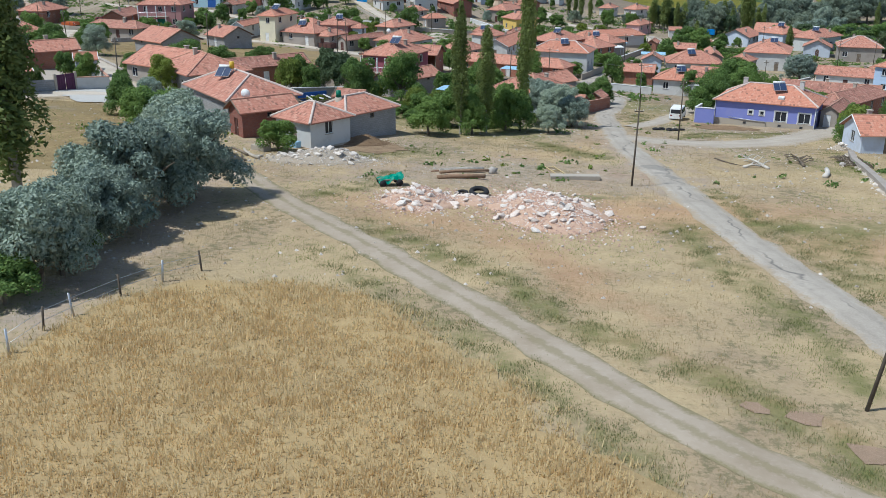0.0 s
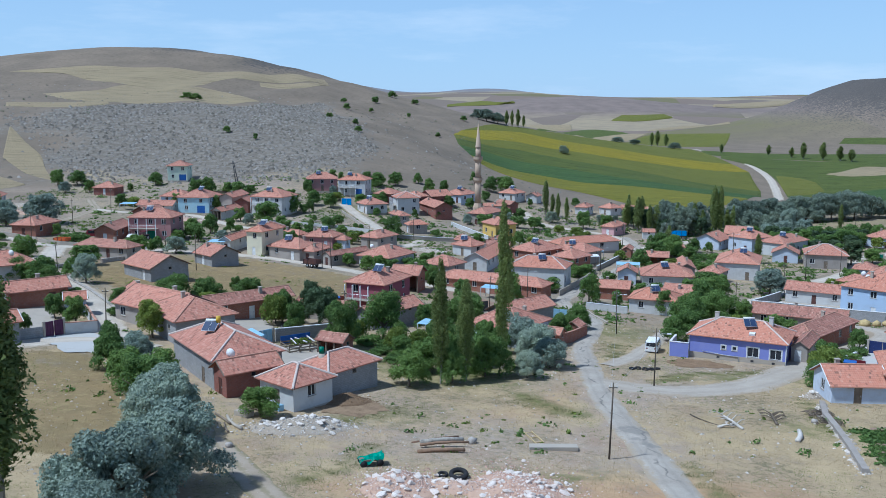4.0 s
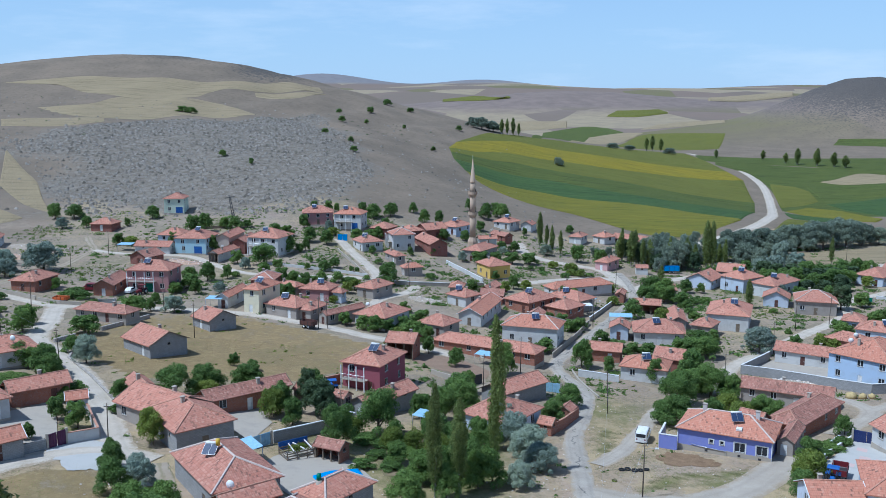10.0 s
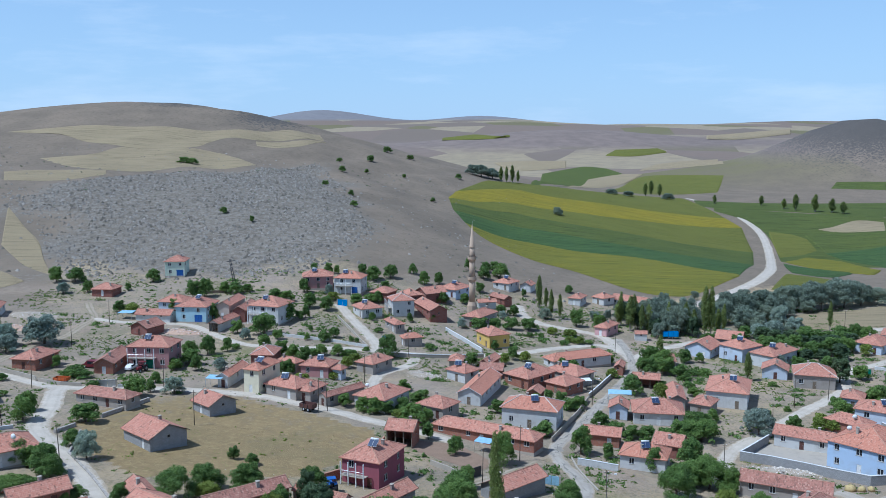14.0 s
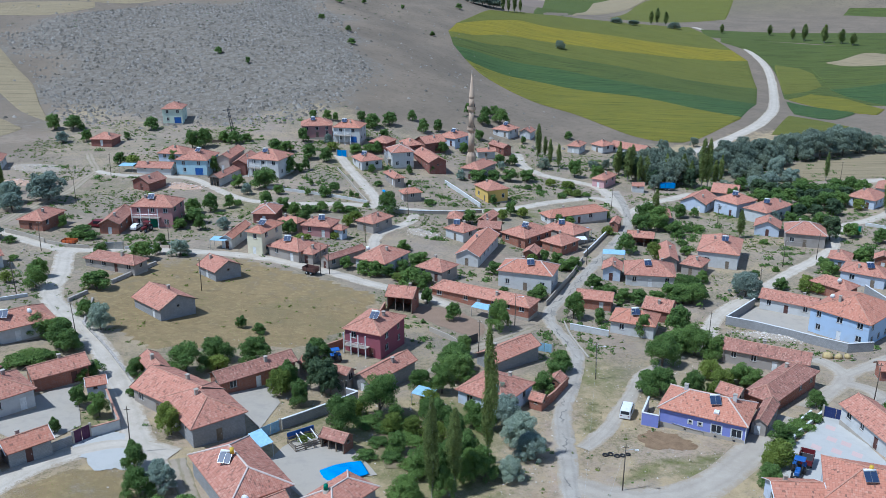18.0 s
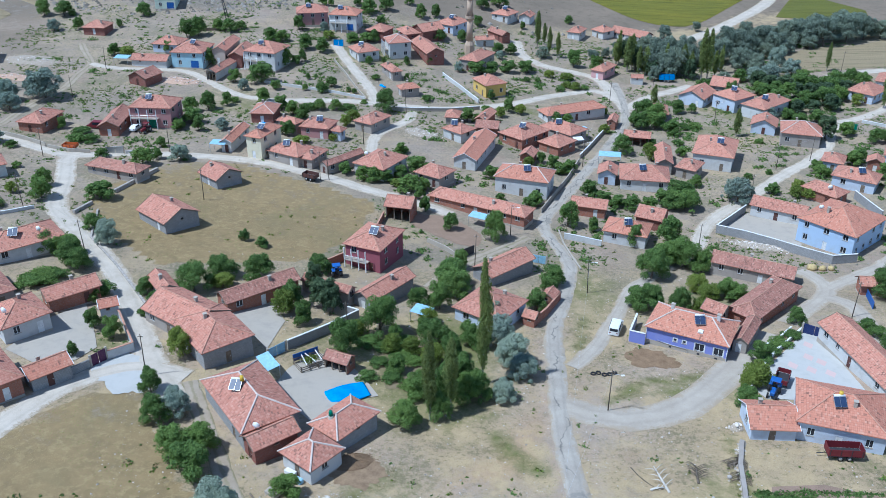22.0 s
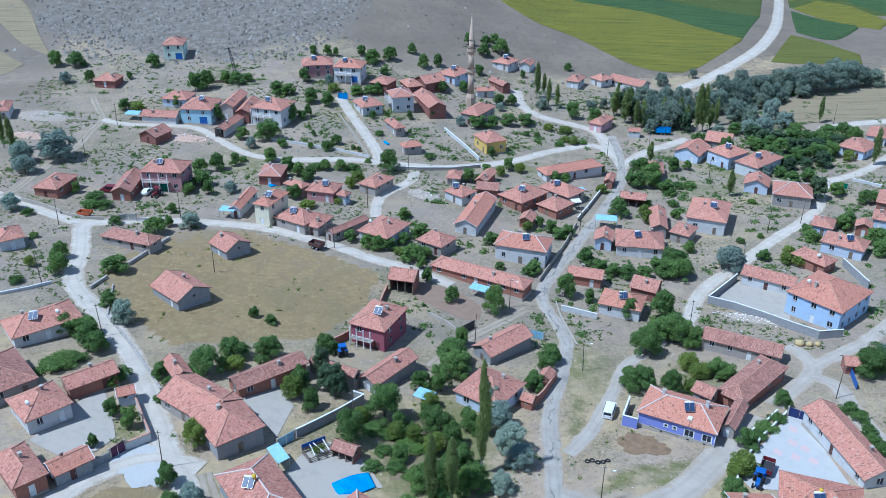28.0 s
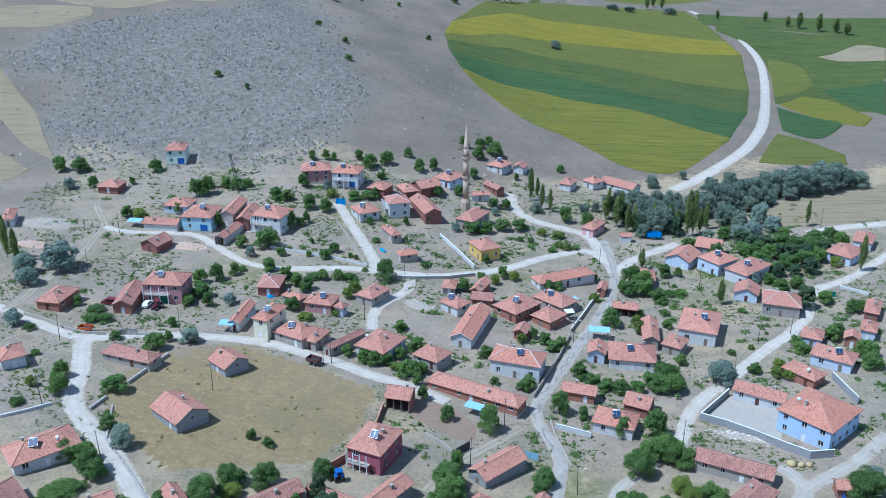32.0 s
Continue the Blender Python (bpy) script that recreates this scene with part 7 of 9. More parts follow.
tree('v', -63.7, 134.7, 1.6, 7)
tree('v', -61.4, 135.3, 1.6, 5)
tree('v', -43.5, 129.5, 1.8, 3)
tree('B', -37.9, 133.8, 5, 7.5)
tree('b', -33.3, 155.5, 2.5, 2.5)
tree('b', -29.6, 153.4, 2, 3)
tree('b', -34.3, 140.1, 4, 6)
tree('b', -28.0, 139.9, 4.5, 6)
tree('b', -21.1, 130.3, 5, 5)
tree('b', -17.5, 144.4, 3.5, 5)
tree('b', -18.6, 125.3, 4, 4)
tree('f', -33.6, 136.2, 2.5, 5)
tree('f', -21.9, 128.4, 4.5, 5)
tree('f', -9.7, 122.1, 3, 4)
tree('d', -17.8, 136.3, 6, 4)
tree('d', -14.1, 129.3, 5.4, 4.4)
tree('d', -15.7, 130.9, 6, 6)
tree('B', -5.7, 122.8, 7.0, 7.6)
tree('B', -11.1, 115.9, 6.6, 6.2)
tree('b', 0.4, 132.7, 4.5, 4.4)
tree('b', 4.0, 133.1, 5.4, 5.2)
tree('b', 0.9, 124.7, 2.7, 2.2)
tree('b', 6.4, 143.3, 5, 7)
tree('b', 25.5, 145.1, 4, 5)
tree('b', 24.3, 141.9, 3, 4)
tree('b', 21.2, 134.6, 4, 5)
tree('b', 5.9, 145.3, 4, 6)
tree('b', 8.3, 150.0, 4, 4)
tree('b', 5.5, 116.5, 4.5, 4.4)
tree('b', 8.5, 121.5, 4.5, 4.4)
tree('b', 6.6, 110.6, 4.5, 5.2)
tree('b', 4.3, 107.6, 4.5, 4.4)
tree('b', 10.4, 120.0, 3.6, 3.7)
tree('v', -7.7, 120.1, 1.2, 5)
tree('v', -4.8, 118.8, 1, 5)
tree('v', -1.9, 115.9, 1, 5)
tree('v', -5.6, 114.1, 1, 4)
tree('v', -0.1, 114.6, 1, 4)
tree('v', -7.2, 109.7, 1.2, 4)
tree('v', -1.5, 120.7, 1, 4)
tree('v', -3.6, 109.9, 1, 4)
tree('v', -1.0, 108.0, 1, 4)
tree('v', -36.8, 121.3, 2, 3)
tree('w', -35.2, 113.1, 5, 4.2)
tree('p', 2.0, 99.9, 14.5, 2.7)
tree('p', 5.0, 102.6, 12, 2.8)
tree('p', 10.0, 109.8, 21, 3.0)
tree('b', -1.6, 98.2, 4, 5)
tree('b', 3.0, 121.8, 4, 6)
tree('b', 6.8, 139.1, 5, 7)
tree('b', 0.3, 105.7, 4, 5)
tree('b', 3.2, 106.0, 4.6, 3.6)
tree('b', -3.1, 112.0, 3, 4)
tree('b', 9.2, 105.6, 4.6, 4.4)
tree('b', 7.4, 104.6, 4.8, 4.6)
tree('s', 13.8, 122.4, 5, 6)
tree('s', 15.1, 115.8, 5, 7)
tree('s', 16.3, 111.9, 4, 6)
tree('s', 12.5, 128.5, 5, 5)
tree('b', -15.7, 83.3, 3.2, 4.6)
tree('b', -37.3, 103.7, 4, 4)
tree('b', -34.8, 97.2, 4, 4.5)
tree('b', -30.7, 91.0, 4, 5.5)
tree('b', -27.8, 86.6, 5, 6.5)
tree('b', -27.7, 91.4, 4, 5)
tree('s', -32.6, 98.8, 4, 5.5)
tree('s', -23.1, 77.7, 6, 8)
tree('s', -23.0, 74.7, 6, 8)
tree('B', 45.2, 149.2, 6, 7.5)
tree('B', 53.0, 154.8, 6, 8)
tree('b', 49.5, 155.3, 5, 7)
tree('b', 39.4, 137.5, 4, 5)
tree('b', 41.1, 135.5, 5, 6)
tree('b', 52.2, 157.7, 4, 6)
tree('b', 56.8, 140.4, 4, 5)
tree('b', 58.7, 139.5, 3.5, 5)
tree('b', 66.0, 130.3, 3, 3.5)
tree('b', 54.9, 117.4, 3.5, 4.5)
tree('b', 48.8, 104.8, 3, 4.5)
tree('f', 52.3, 143.9, 3.5, 5)
tree('f', 53.6, 140.7, 3, 5)
tree('f', 52.0, 110.3, 4, 5.5)
tree('f', 50.2, 109.0, 3, 4)
tree('v', 60.0, 122.3, 1.2, 5)
tree('v', 57.7, 119.8, 1.2, 4)
tree('v', 63.1, 125.2, 1.2, 4)
tree('v', 77.2, 124.2, 2, 4)
tree('v', 76.6, 119.8, 2, 4)
tree('v', 76.7, 114.9, 2, 4)
tree('v', 76.6, 127.3, 2, 4)
tree('v', 76.2, 116.9, 2, 4)
tree('B', 87.1, 139.8, 6, 9)
tree('s', 90.9, 144.3, 4, 5)
tree('b', 87.7, 144.6, 3, 4)
tree('s', -21.8, 44.7, 5.5, 7.5)
tree('s', -21.3, 46.4, 5.4, 6.0)
tree('s', -20.9, 53.6, 4.8, 6.6)
tree('s', -20.7, 58.2, 7, 9)
tree('s', -18.7, 64.5, 6.8, 9)
tree('s', -22.8, 56.2, 5.5, 7)
tree('s', -20.0, 62.6, 6.5, 8)
tree('s', -21.9, 51.0, 4.8, 6.4)
tree('b', -21.6, 48.1, 4, 5)
tree('b', -22.2, 41.7, 2.5, 4)
tree('b', -21.0, 65.8, 4, 5)
tree('p', -28.7, 57.9, 18, 6.5)
tree('s', 43.4, 74.4, 3, 3.5)
tree('p', 214.6, 824.6, 14, 6)
tree('p', 220.9, 818.3, 12, 6)
tree('p', 204.8, 806.9, 12, 6)
tree('p', 318.1, 746.9, 14, 7)
tree('p', 329.9, 735.4, 15, 8)
tree('p', 341.7, 729.8, 12, 8)
tree('p', 347.2, 721.6, 10, 8)
tree('p', 312.8, 757.8, 9, 6)
tree('p', 260.0, 781.1, 8, 5)
tree('p', 72.8, 704.4, 14, 5)
tree('p', 63.5, 700.5, 12, 5)
tree('p', 67.9, 700.5, 13, 4)
tree('p', 78.2, 712.7, 10, 4)
tree('p', 301.7, 780.5, 9, 6)
tree('g', 48.4, 707.9, 10, 20)
tree('g', 41.8, 711.4, 8, 14)
tree('g', 57.4, 708.3, 9, 16)
tree('g', 219.8, 785.8, 6, 14)
tree('g', 181.4, 773.0, 5, 14)
tree('g', 166.2, 771.8, 5, 14)
tree('g', 91.4, 589.9, 6, 9)
tree('b', -52.4, 604.6, 4, 6)
tree('b', -33.9, 458.9, 3, 5)
tree('b', -56.2, 532.3, 3, 5)
tree('b', -36.6, 664.8, 5, 8)
tree('b', -26.7, 737.1, 5, 8)
tree('b', -7.9, 722.9, 4, 7)
tree('b', -37.2, 624.5, 3, 4)
tree('b', -11.1, 620.0, 3, 4)
tree('b', 28.4, 661.6, 4, 6)
tree('b', 8.0, 554.0, 3, 4)
tree('b', -91.2, 415.9, 3, 4)
tree('b', -75.4, 401.3, 3, 3)
tree('b', -38.0, 492.4, 3, 4)
tree('b', -58.3, 649.2, 3, 5)
tree('b', -154.4, 588.8, 4, 9)
tree('b', -148.7, 588.2, 4, 9)
tree('b', 8.0, 554.0, 3, 3)
tree('g', 77.1, 307.8, 7, 8)
tree('g', 78.5, 295.6, 8, 9)
tree('g', 96.4, 305.9, 8, 9)
tree('g', 107.0, 318.4, 7, 9)
tree('g', 117.2, 334.8, 7, 9)
tree('g', 127.2, 341.7, 7, 9)
tree('g', 125.1, 315.5, 6, 8)
tree('g', 101.6, 286.3, 4, 6)
tree('g', 136.2, 322.8, 6, 8)
tree('g', 146.6, 327.6, 5, 8)
tree('g', 72.3, 314.9, 6, 7)
tree('g', 77.9, 321.6, 6, 7)
tree('g', 82.7, 319.1, 7, 8)
tree('p', 90.2, 294.4, 11, 4)
tree('p', 92.6, 293.3, 9, 3)
tree('p', 77.4, 294.3, 10, 3.5)
tree('p', 101.0, 293.9, 9, 3)
tree('b', 108.2, 288.5, 4, 6)
tree('b', 128.3, 287.5, 4, 6)
tree('b', 109.3, 274.3, 4, 6)
tree('b', 114.8, 274.1, 4, 6)
tree('b', 110.6, 262.2, 5, 7)
tree('b', 113.2, 257.1, 4, 6)
tree('b', 132.2, 273.1, 5, 7)
tree('b', 137.6, 275.0, 4, 6)
tree('b', 145.0, 278.9, 5, 6)
tree('v', -83.5, 164.3, 1.5, 4)
tree('v', -89.0, 187.4, 1.2, 3)
tree('v', -39.0, 238.3, 1.6, 5)
tree('v', -29.4, 239.0, 1.6, 6)
tree('v', -19.0, 240.1, 1.6, 5)
tree('v', -51.2, 244.0, 1.4, 4)
tree('v', 19.8, 246.7, 1.5, 4)
tree('v', 70.8, 226.5, 1.6, 4)
tree('v', 94.0, 228.8, 1.2, 3)
tree('v', 82.6, 203.6, 1.3, 3)
tree('v', 110.6, 254.7, 1.6, 5)
tree('v', 41.5, 250.7, 1.4, 4)
tree('g', 83.8, 301.2, 11, 12)
tree('g', 87.0, 293.7, 10, 11)
tree('g', 95.4, 310.7, 10, 11)
tree('g', 101.9, 307.8, 9, 11)
tree('g', 108.0, 310.9, 9, 11)
tree('g', 115.0, 320.3, 10, 12)
tree('g', 119.3, 317.0, 10, 12)
tree('g', 127.1, 324.6, 10, 12)
tree('g', 130.9, 319.8, 9, 11)
tree('g', 140.9, 332.8, 10, 12)
tree('g', 147.4, 332.4, 10, 12)
tree('g', 153.8, 331.9, 11, 13)
tree('g', 164.4, 336.1, 11, 13)
tree('g', 172.7, 339.8, 9, 11)
tree('g', 179.8, 340.7, 7, 10)
tree('g', 112.3, 301.5, 8, 10)
tree('g', 115.9, 297.1, 7, 9)
tree('d', 73.3, 309.1, 8, 6)
tree('d', 75.3, 301.1, 8, 6)
tree('d', 79.2, 293.3, 6, 6)
tree('d', 91.4, 291.5, 7, 6)
tree('d', 112.4, 283.7, 5, 7)
tree('d', 114.3, 278.0, 5, 7)
tree('d', 119.0, 277.8, 5, 7)
tree('d', 119.7, 269.6, 5, 7)
tree('d', 124.2, 269.3, 5, 7)
tree('d', 128.7, 269.1, 5, 7)
tree('d', 111.5, 259.6, 4, 6)
tree('d', 114.1, 254.6, 4, 6)
tree('d', 119.3, 254.4, 4, 6)
tree('d', 125.4, 256.5, 5, 7)
tree('d', 135.2, 271.3, 5, 7)
tree('p', 70.7, 306.5, 12, 3)
tree('p', 74.3, 302.2, 12, 3.4)
tree('p', 84.3, 294.7, 11, 3)
tree('f', -3.8, 118.1, 3, 4)
tree('f', -0.6, 117.6, 3, 4)
tree('f', 2.7, 114.8, 3.5, 4.5)
tree('f', 1.9, 127.8, 3, 4)

tree('b', -77.1, 301.3, 6.4, 6.1)
tree('b', -73.5, 302.4, 6.4, 6.1)
tree('b', -41.2, 276.7, 5.8, 5.5)
tree('v', -15.1, 245.7, 1.2, 2.6)
tree('b', -55.9, 219.4, 4.0, 3.8)
tree('b', -52.8, 240.7, 3.8, 3.6)
tree('b', 1.9, 176.4, 3.6, 3.4)
tree('b', 0.7, 182.9, 3.3, 3.1)
tree('b', 53.9, 300.4, 6.3, 6.0)
tree('b', 60.8, 295.3, 6.2, 5.9)
tree('f', 28.0, 207.1, 2.6, 3.5)
tree('b', 52.7, 165.4, 6.3, 6.0)
tree('b', 45.5, 164.7, 5.0, 4.7)
tree('B', 32.8, 173.6, 5.8, 5.5)
tree('b', 37.9, 171.7, 3.2, 3.0)
tree('B', 16.3, 164.7, 6.1, 5.8)
tree('b', 7.1, 168.1, 3.7, 3.5)
tree('b', 55.8, 152.1, 4.8, 4.5)
tree('d', 113.1, 231.0, 7.1, 6.8)
tree('b', 98.7, 269.0, 5.9, 5.6)
tree('b', -50.2, 119.7, 3.5, 3.4)
tree('b', -46.5, 117.2, 3.9, 3.8)
tree('b', -50.8, 111.7, 2.4, 2.3)
tree('v', -43.9, 124.6, 1.3, 2.9)
tree('b', 3.3, 100.6, 4.2, 4.0)
tree('s', 12.7, 105.4, 3.4, 4.6)
tree('b', 46.8, 135.1, 4.8, 4.6)
tree('f', 50.6, 134.4, 3.1, 4.1)
tree('s', 69.2, 124.5, 2.3, 3.1)

# ---- yards and paved places ----
patch("yard_white", [(65.7, 126.5), (68.9, 125.3), (67.7, 115.7), (67.7, 106.9), (61.3, 105.2), (52.0, 106.3), (51.2, 108.6), (54.4, 114.2)], PAVING, "pale paved courtyard with red patterns", 0.10)
patch("yard_near", [(-20.5, 107.2), (-19.1, 111.4), (-16.1, 116.1), (-11.7, 115.7), (-7.9, 110.1), (-5.4, 105.2), (-9.9, 103.6), (-14.4, 98.2), (-17.0, 101.5)], CONCRETE, "pale concrete courtyard behind the tiled farmhouse", 0.10)
patch("yard_left", [(-60.8, 112.4), (-57.6, 122.3), (-53.9, 127.0), (-50.1, 119.2), (-48.1, 114.2), (-50.0, 110.5), (-55.5, 109.2)], CONCRETE, "pale concrete courtyard of the white house", 0.10)
patch("yard_compound", [(75.2, 182.6), (84.8, 175.3), (79.9, 162.6), (75.8, 167.5), (66.0, 173.5)], CONCRETE, "pale concrete courtyard inside a block wall", 0.10)
patch("forecourt", [(-47.2, 108.6), (-42.0, 112.8), (-38.0, 107.3), (-38.7, 103.7), (-45.3, 104.9)], PAVING, "pale gravel forecourt at the lane", 0.085, ragged=0.7)
patch("yard_barn", [(-30.9, 127.2), (-25.0, 132.9), (-21.5, 125.4), (-23.1, 116.4), (-24.5, 118.5)], CONCRETE, "bare grey farmyard", 0.08)
patch("yard_terrace", [(-54.1, 279.9), (-44.7, 280.9), (-45.4, 272.9), (-56.1, 272.3)], CONCRETE, "pale concrete terrace before the white house", 0.08)
patch("plot_dug", [(0.0, 174.8), (7.4, 174.1), (13.3, 166.4), (11.1, 160.5), (3.4, 165.1), (-0.8, 169.5)], soil("dug_earth", (0.29, 0.20, 0.14), (0.24, 0.165, 0.115), (0.34, 0.26, 0.19)), "dug brown vegetable plot with rows", 0.06, "garden", ragged=0.25)
patch("plot_kitchen", [(45.3, 86.0), (52.1, 86.3), (59.2, 83.4), (53.4, 72.0), (40.0, 72.2)], soil("garden_earth", (0.29, 0.20, 0.145), (0.22, 0.15, 0.11), (0.36, 0.29, 0.21)), "brown earth of the kitchen garden", 0.06, "garden")
patch("plot_orchard", [(-7.8, 122.6), (-2.1, 126.5), (2.8, 121.1), (1.7, 107.5), (-4.4, 107.1)], soil("orchard_earth", (0.25, 0.18, 0.12), (0.17, 0.16, 0.07), (0.12, 0.14, 0.05)), "brown and green vegetable plot among fruit trees", 0.06, "garden")
patch("dung_heap_ground", [(35.5, 121.7), (39.4, 120.8), (41.8, 117.8), (39.1, 114.6), (34.3, 116.4)], soil("dark_earth", (0.27, 0.18, 0.105), (0.17, 0.11, 0.065), (0.36, 0.27, 0.17), 0.9), "brown dung-stained earth below the blue house", 0.04, "ground", ragged=0.6)
patch("dung_patch", [(-11.5, 87.9), (-9.0, 91.4), (-5.4, 91.0), (-3.5, 87.5), (-6.5, 85.1), (-10.3, 85.5)], soil("dark_earth_near", (0.29, 0.205, 0.125), (0.18, 0.12, 0.075), (0.38, 0.29, 0.19), 0.9), "brown trodden earth beside the farmhouse", 0.04, "ground", ragged=0.6)
BANK_EARTH = soil("reddish_earth", (0.33, 0.225, 0.155), (0.26, 0.185, 0.125), (0.40, 0.31, 0.22), 1.1)
patch("bank_earth", [(13.7, 32.5), (13.4, 32.2), (12.9, 32.4), (12.7, 32.9), (12.8, 33.3), (13.3, 33.4), (13.7, 33.0)], BANK_EARTH, "bare reddish earth of a disturbed bank", 0.03, "ground", ragged=0.35)
patch("bank_earth", [(15.6, 31.6), (15.2, 31.2), (14.6, 31.4), (14.3, 32.0), (14.5, 32.5), (15.1, 32.6), (15.6, 32.2)], BANK_EARTH, "bare reddish earth of a disturbed bank", 0.03, "ground", ragged=0.35)
patch("bank_earth", [(16.8, 28.8), (16.3, 28.3), (15.7, 28.5), (15.4, 29.1), (15.7, 29.8), (16.3, 30.0), (16.9, 29.5)], BANK_EARTH, "bare reddish earth of a disturbed bank", 0.03, "ground", ragged=0.35)
DIAMOND_CENTRES = [(64.8, 122.3), (63.2, 118.3), (59.7, 115.8), (62.1, 114.3), (64.6, 113.1), (64.6, 116.6)]
for dx, dy in DIAMOND_CENTRES:
    patch("paving_diamond", [(dx - 0.9, dy), (dx, dy - 1.3), (dx + 0.9, dy), (dx, dy + 1.3)], PAVING_RED, "red diamond pattern laid in the pale paving", 0.108, "paving")


# ---- mosque tower ----
def minaret(x, y):
    z = land(x, y)
    e = thing("minaret", pose(x, y, z), "slender sand-coloured stone minaret with two balconies", "minaret")
    top = 32.5 - z
    b1, b2 = 12.2 - z, 19.3 - z
    tube("base", [(0, 0, -0.5), (0, 0, 3.2), (0, 0, 4.6)], [1.75, 1.7, 1.12], MINARET, e, n=8, smooth=False)
    tube("lower_shaft", [(0, 0, 4.6), (0, 0, b1)], [1.1, 1.02], MINARET, e, n=14)
    tube("upper_shaft", [(0, 0, b1), (0, 0, b2)], [1.0, 0.94], MINARET, e, n=14)
    tube("top_shaft", [(0, 0, b2), (0, 0, b2 + 4.0)], [0.9, 0.85], MINARET, e, n=14)
    for b in (b1, b2):
        tube("balcony", [(0, 0, b - 1.1), (0, 0, b - 0.5), (0, 0, b), (0, 0, b + 0.05)], [1.0, 1.25, 1.6, 1.6], MINARET, e, n=14, smooth=False)
        v, f = tube_data([(0, 0, b + 0.05), (0, 0, b + 0.95)], 1.55, 14, caps=False)
        p = mesh("parapet", v, f, MINARET, e)
        p.modifiers.new("thickness", "SOLIDIFY").thickness = 0.1
        box("doorway", 0.55, 1.05, -0.3, 0.3, b + 0.06, b + 1.8, DARK, e)
    tube("spire", [(0, 0, b2 + 4.0), (0, 0, b2 + 4.2), (0, 0, top - 1.2)], [1.05, 0.95, 0.08], MINARET, e, n=14)
    tube("finial", [(0, 0, top - 1.2), (0, 0, top)], [0.06, 0.03], STEEL, e, n=6)


minaret(18.1, 303.3)


# ---- vehicles ----
def wheel(parent, x, y, z, r, w):
    t = tube("wheel", [(x - w / 2, y, z), (x + w / 2, y, z)], r, RUBBER, parent, n=14)
    tube("rim", [(x - w / 2 - 0.01, y, z), (x + w / 2 + 0.01, y, z)], r * 0.55, STEEL, t, n=10)


def car(x, y, yaw, mat, label, van=False, lift=0.06):
    L, W, H = (4.6, 1.8, 1.9) if van else (4.0, 1.65, 1.42)
    e = thing("van" if van else "car", pose(x, y, land(x, y) + lift, 0, 0, yaw), label, "van" if van else "car")
    prof = ([(-2.3, 0.35), (-2.3, 1.75), (-2.15, 1.9), (0.75, 1.9), (1.45, 1.12), (2.2, 0.95), (2.3, 0.7), (2.3, 0.35)] if van else
            [(-2.0, 0.35), (-2.0, 0.9), (-1.6, 0.98), (-1.1, 1.4), (0.4, 1.42), (1.1, 0.95), (1.9, 0.85), (2.0, 0.6), (2.0, 0.35)])
    n = len(prof)
    V = [(s * (W / 2 - (0.1 if z > 1.2 else 0)), a, z) for s in (-1, 1) for a, z in prof]
    Fs = [tuple(range(n))[::-1], tuple(range(n, 2 * n))] + [(i, (i + 1) % n, n + (i + 1) % n, n + i) for i in range(n)]
    bm = bmesh.new()
    vs = [bm.verts.new(p) for p in V]
    for q in Fs:
        bm.faces.new([vs[i] for i in q])
    bmesh.ops.recalc_face_normals(bm, faces=bm.faces[:])
    bmesh.ops.bevel(bm, geom=bm.edges[:], offset=0.06, segments=2, affect="EDGES")
    part("body", bm, mat, e)
    zt, zb = (1.75, 1.15) if van else (1.36, 1.0)
    for s in (-1, 1):
        for a, b in (((-2.0, -0.7), (-0.6, 0.6)) if van else ((-1.2, -0.4), (-0.3, 0.45))):
            v, f = box_data(min(s * (W / 2 - 0.12), s * (W / 2 + 0.01)), max(s * (W / 2 - 0.12), s * (W / 2 + 0.01)), a, b, zb, zt)
            mesh("side_window", v, f, GLASS, e)
    y0, y1 = (0.8, 1.4) if van else (0.45, 1.05)
    za, zc = (1.84, 1.16) if van else (1.38, 0.98)
    mesh("windscreen", [(-W * 0.38, y0, za), (W * 0.38, y0, za), (W * 0.4, y1 + 0.04, zc), (-W * 0.4, y1 + 0.04, zc), (-W * 0.38, y0 - 0.1, za - 0.1), (W * 0.38, y0 - 0.1, za - 0.1), (W * 0.4, y1 - 0.1, zc), (-W * 0.4, y1 - 0.1, zc)],
         [(0, 3, 2, 1), (0, 1, 5, 4), (2, 3, 7, 6), (0, 4, 7, 3), (1, 2, 6, 5)], GLASS, e)
    back = -2.31 if van else -2.01
    box("rear_window", -W * 0.38, W * 0.38, back, back + 0.05, zb, zt - 0.05, GLASS, e, soft=0) if van else None
    for s in (-0.6, 0.6):
        box("tail_light", s - 0.12, s + 0.12, back - 0.01, back + 0.04, 0.75, 0.95, RED, e)
        box("headlight", s - 0.14, s + 0.14, -back - 0.05, -back + 0.0, 0.65, 0.8, WHITE, e)
    for a in (-1.35, 1.35):
        for s in (-1, 1):
            wheel(e, s * (W / 2 - 0.1), a, 0.31, 0.31, 0.2)
    return e


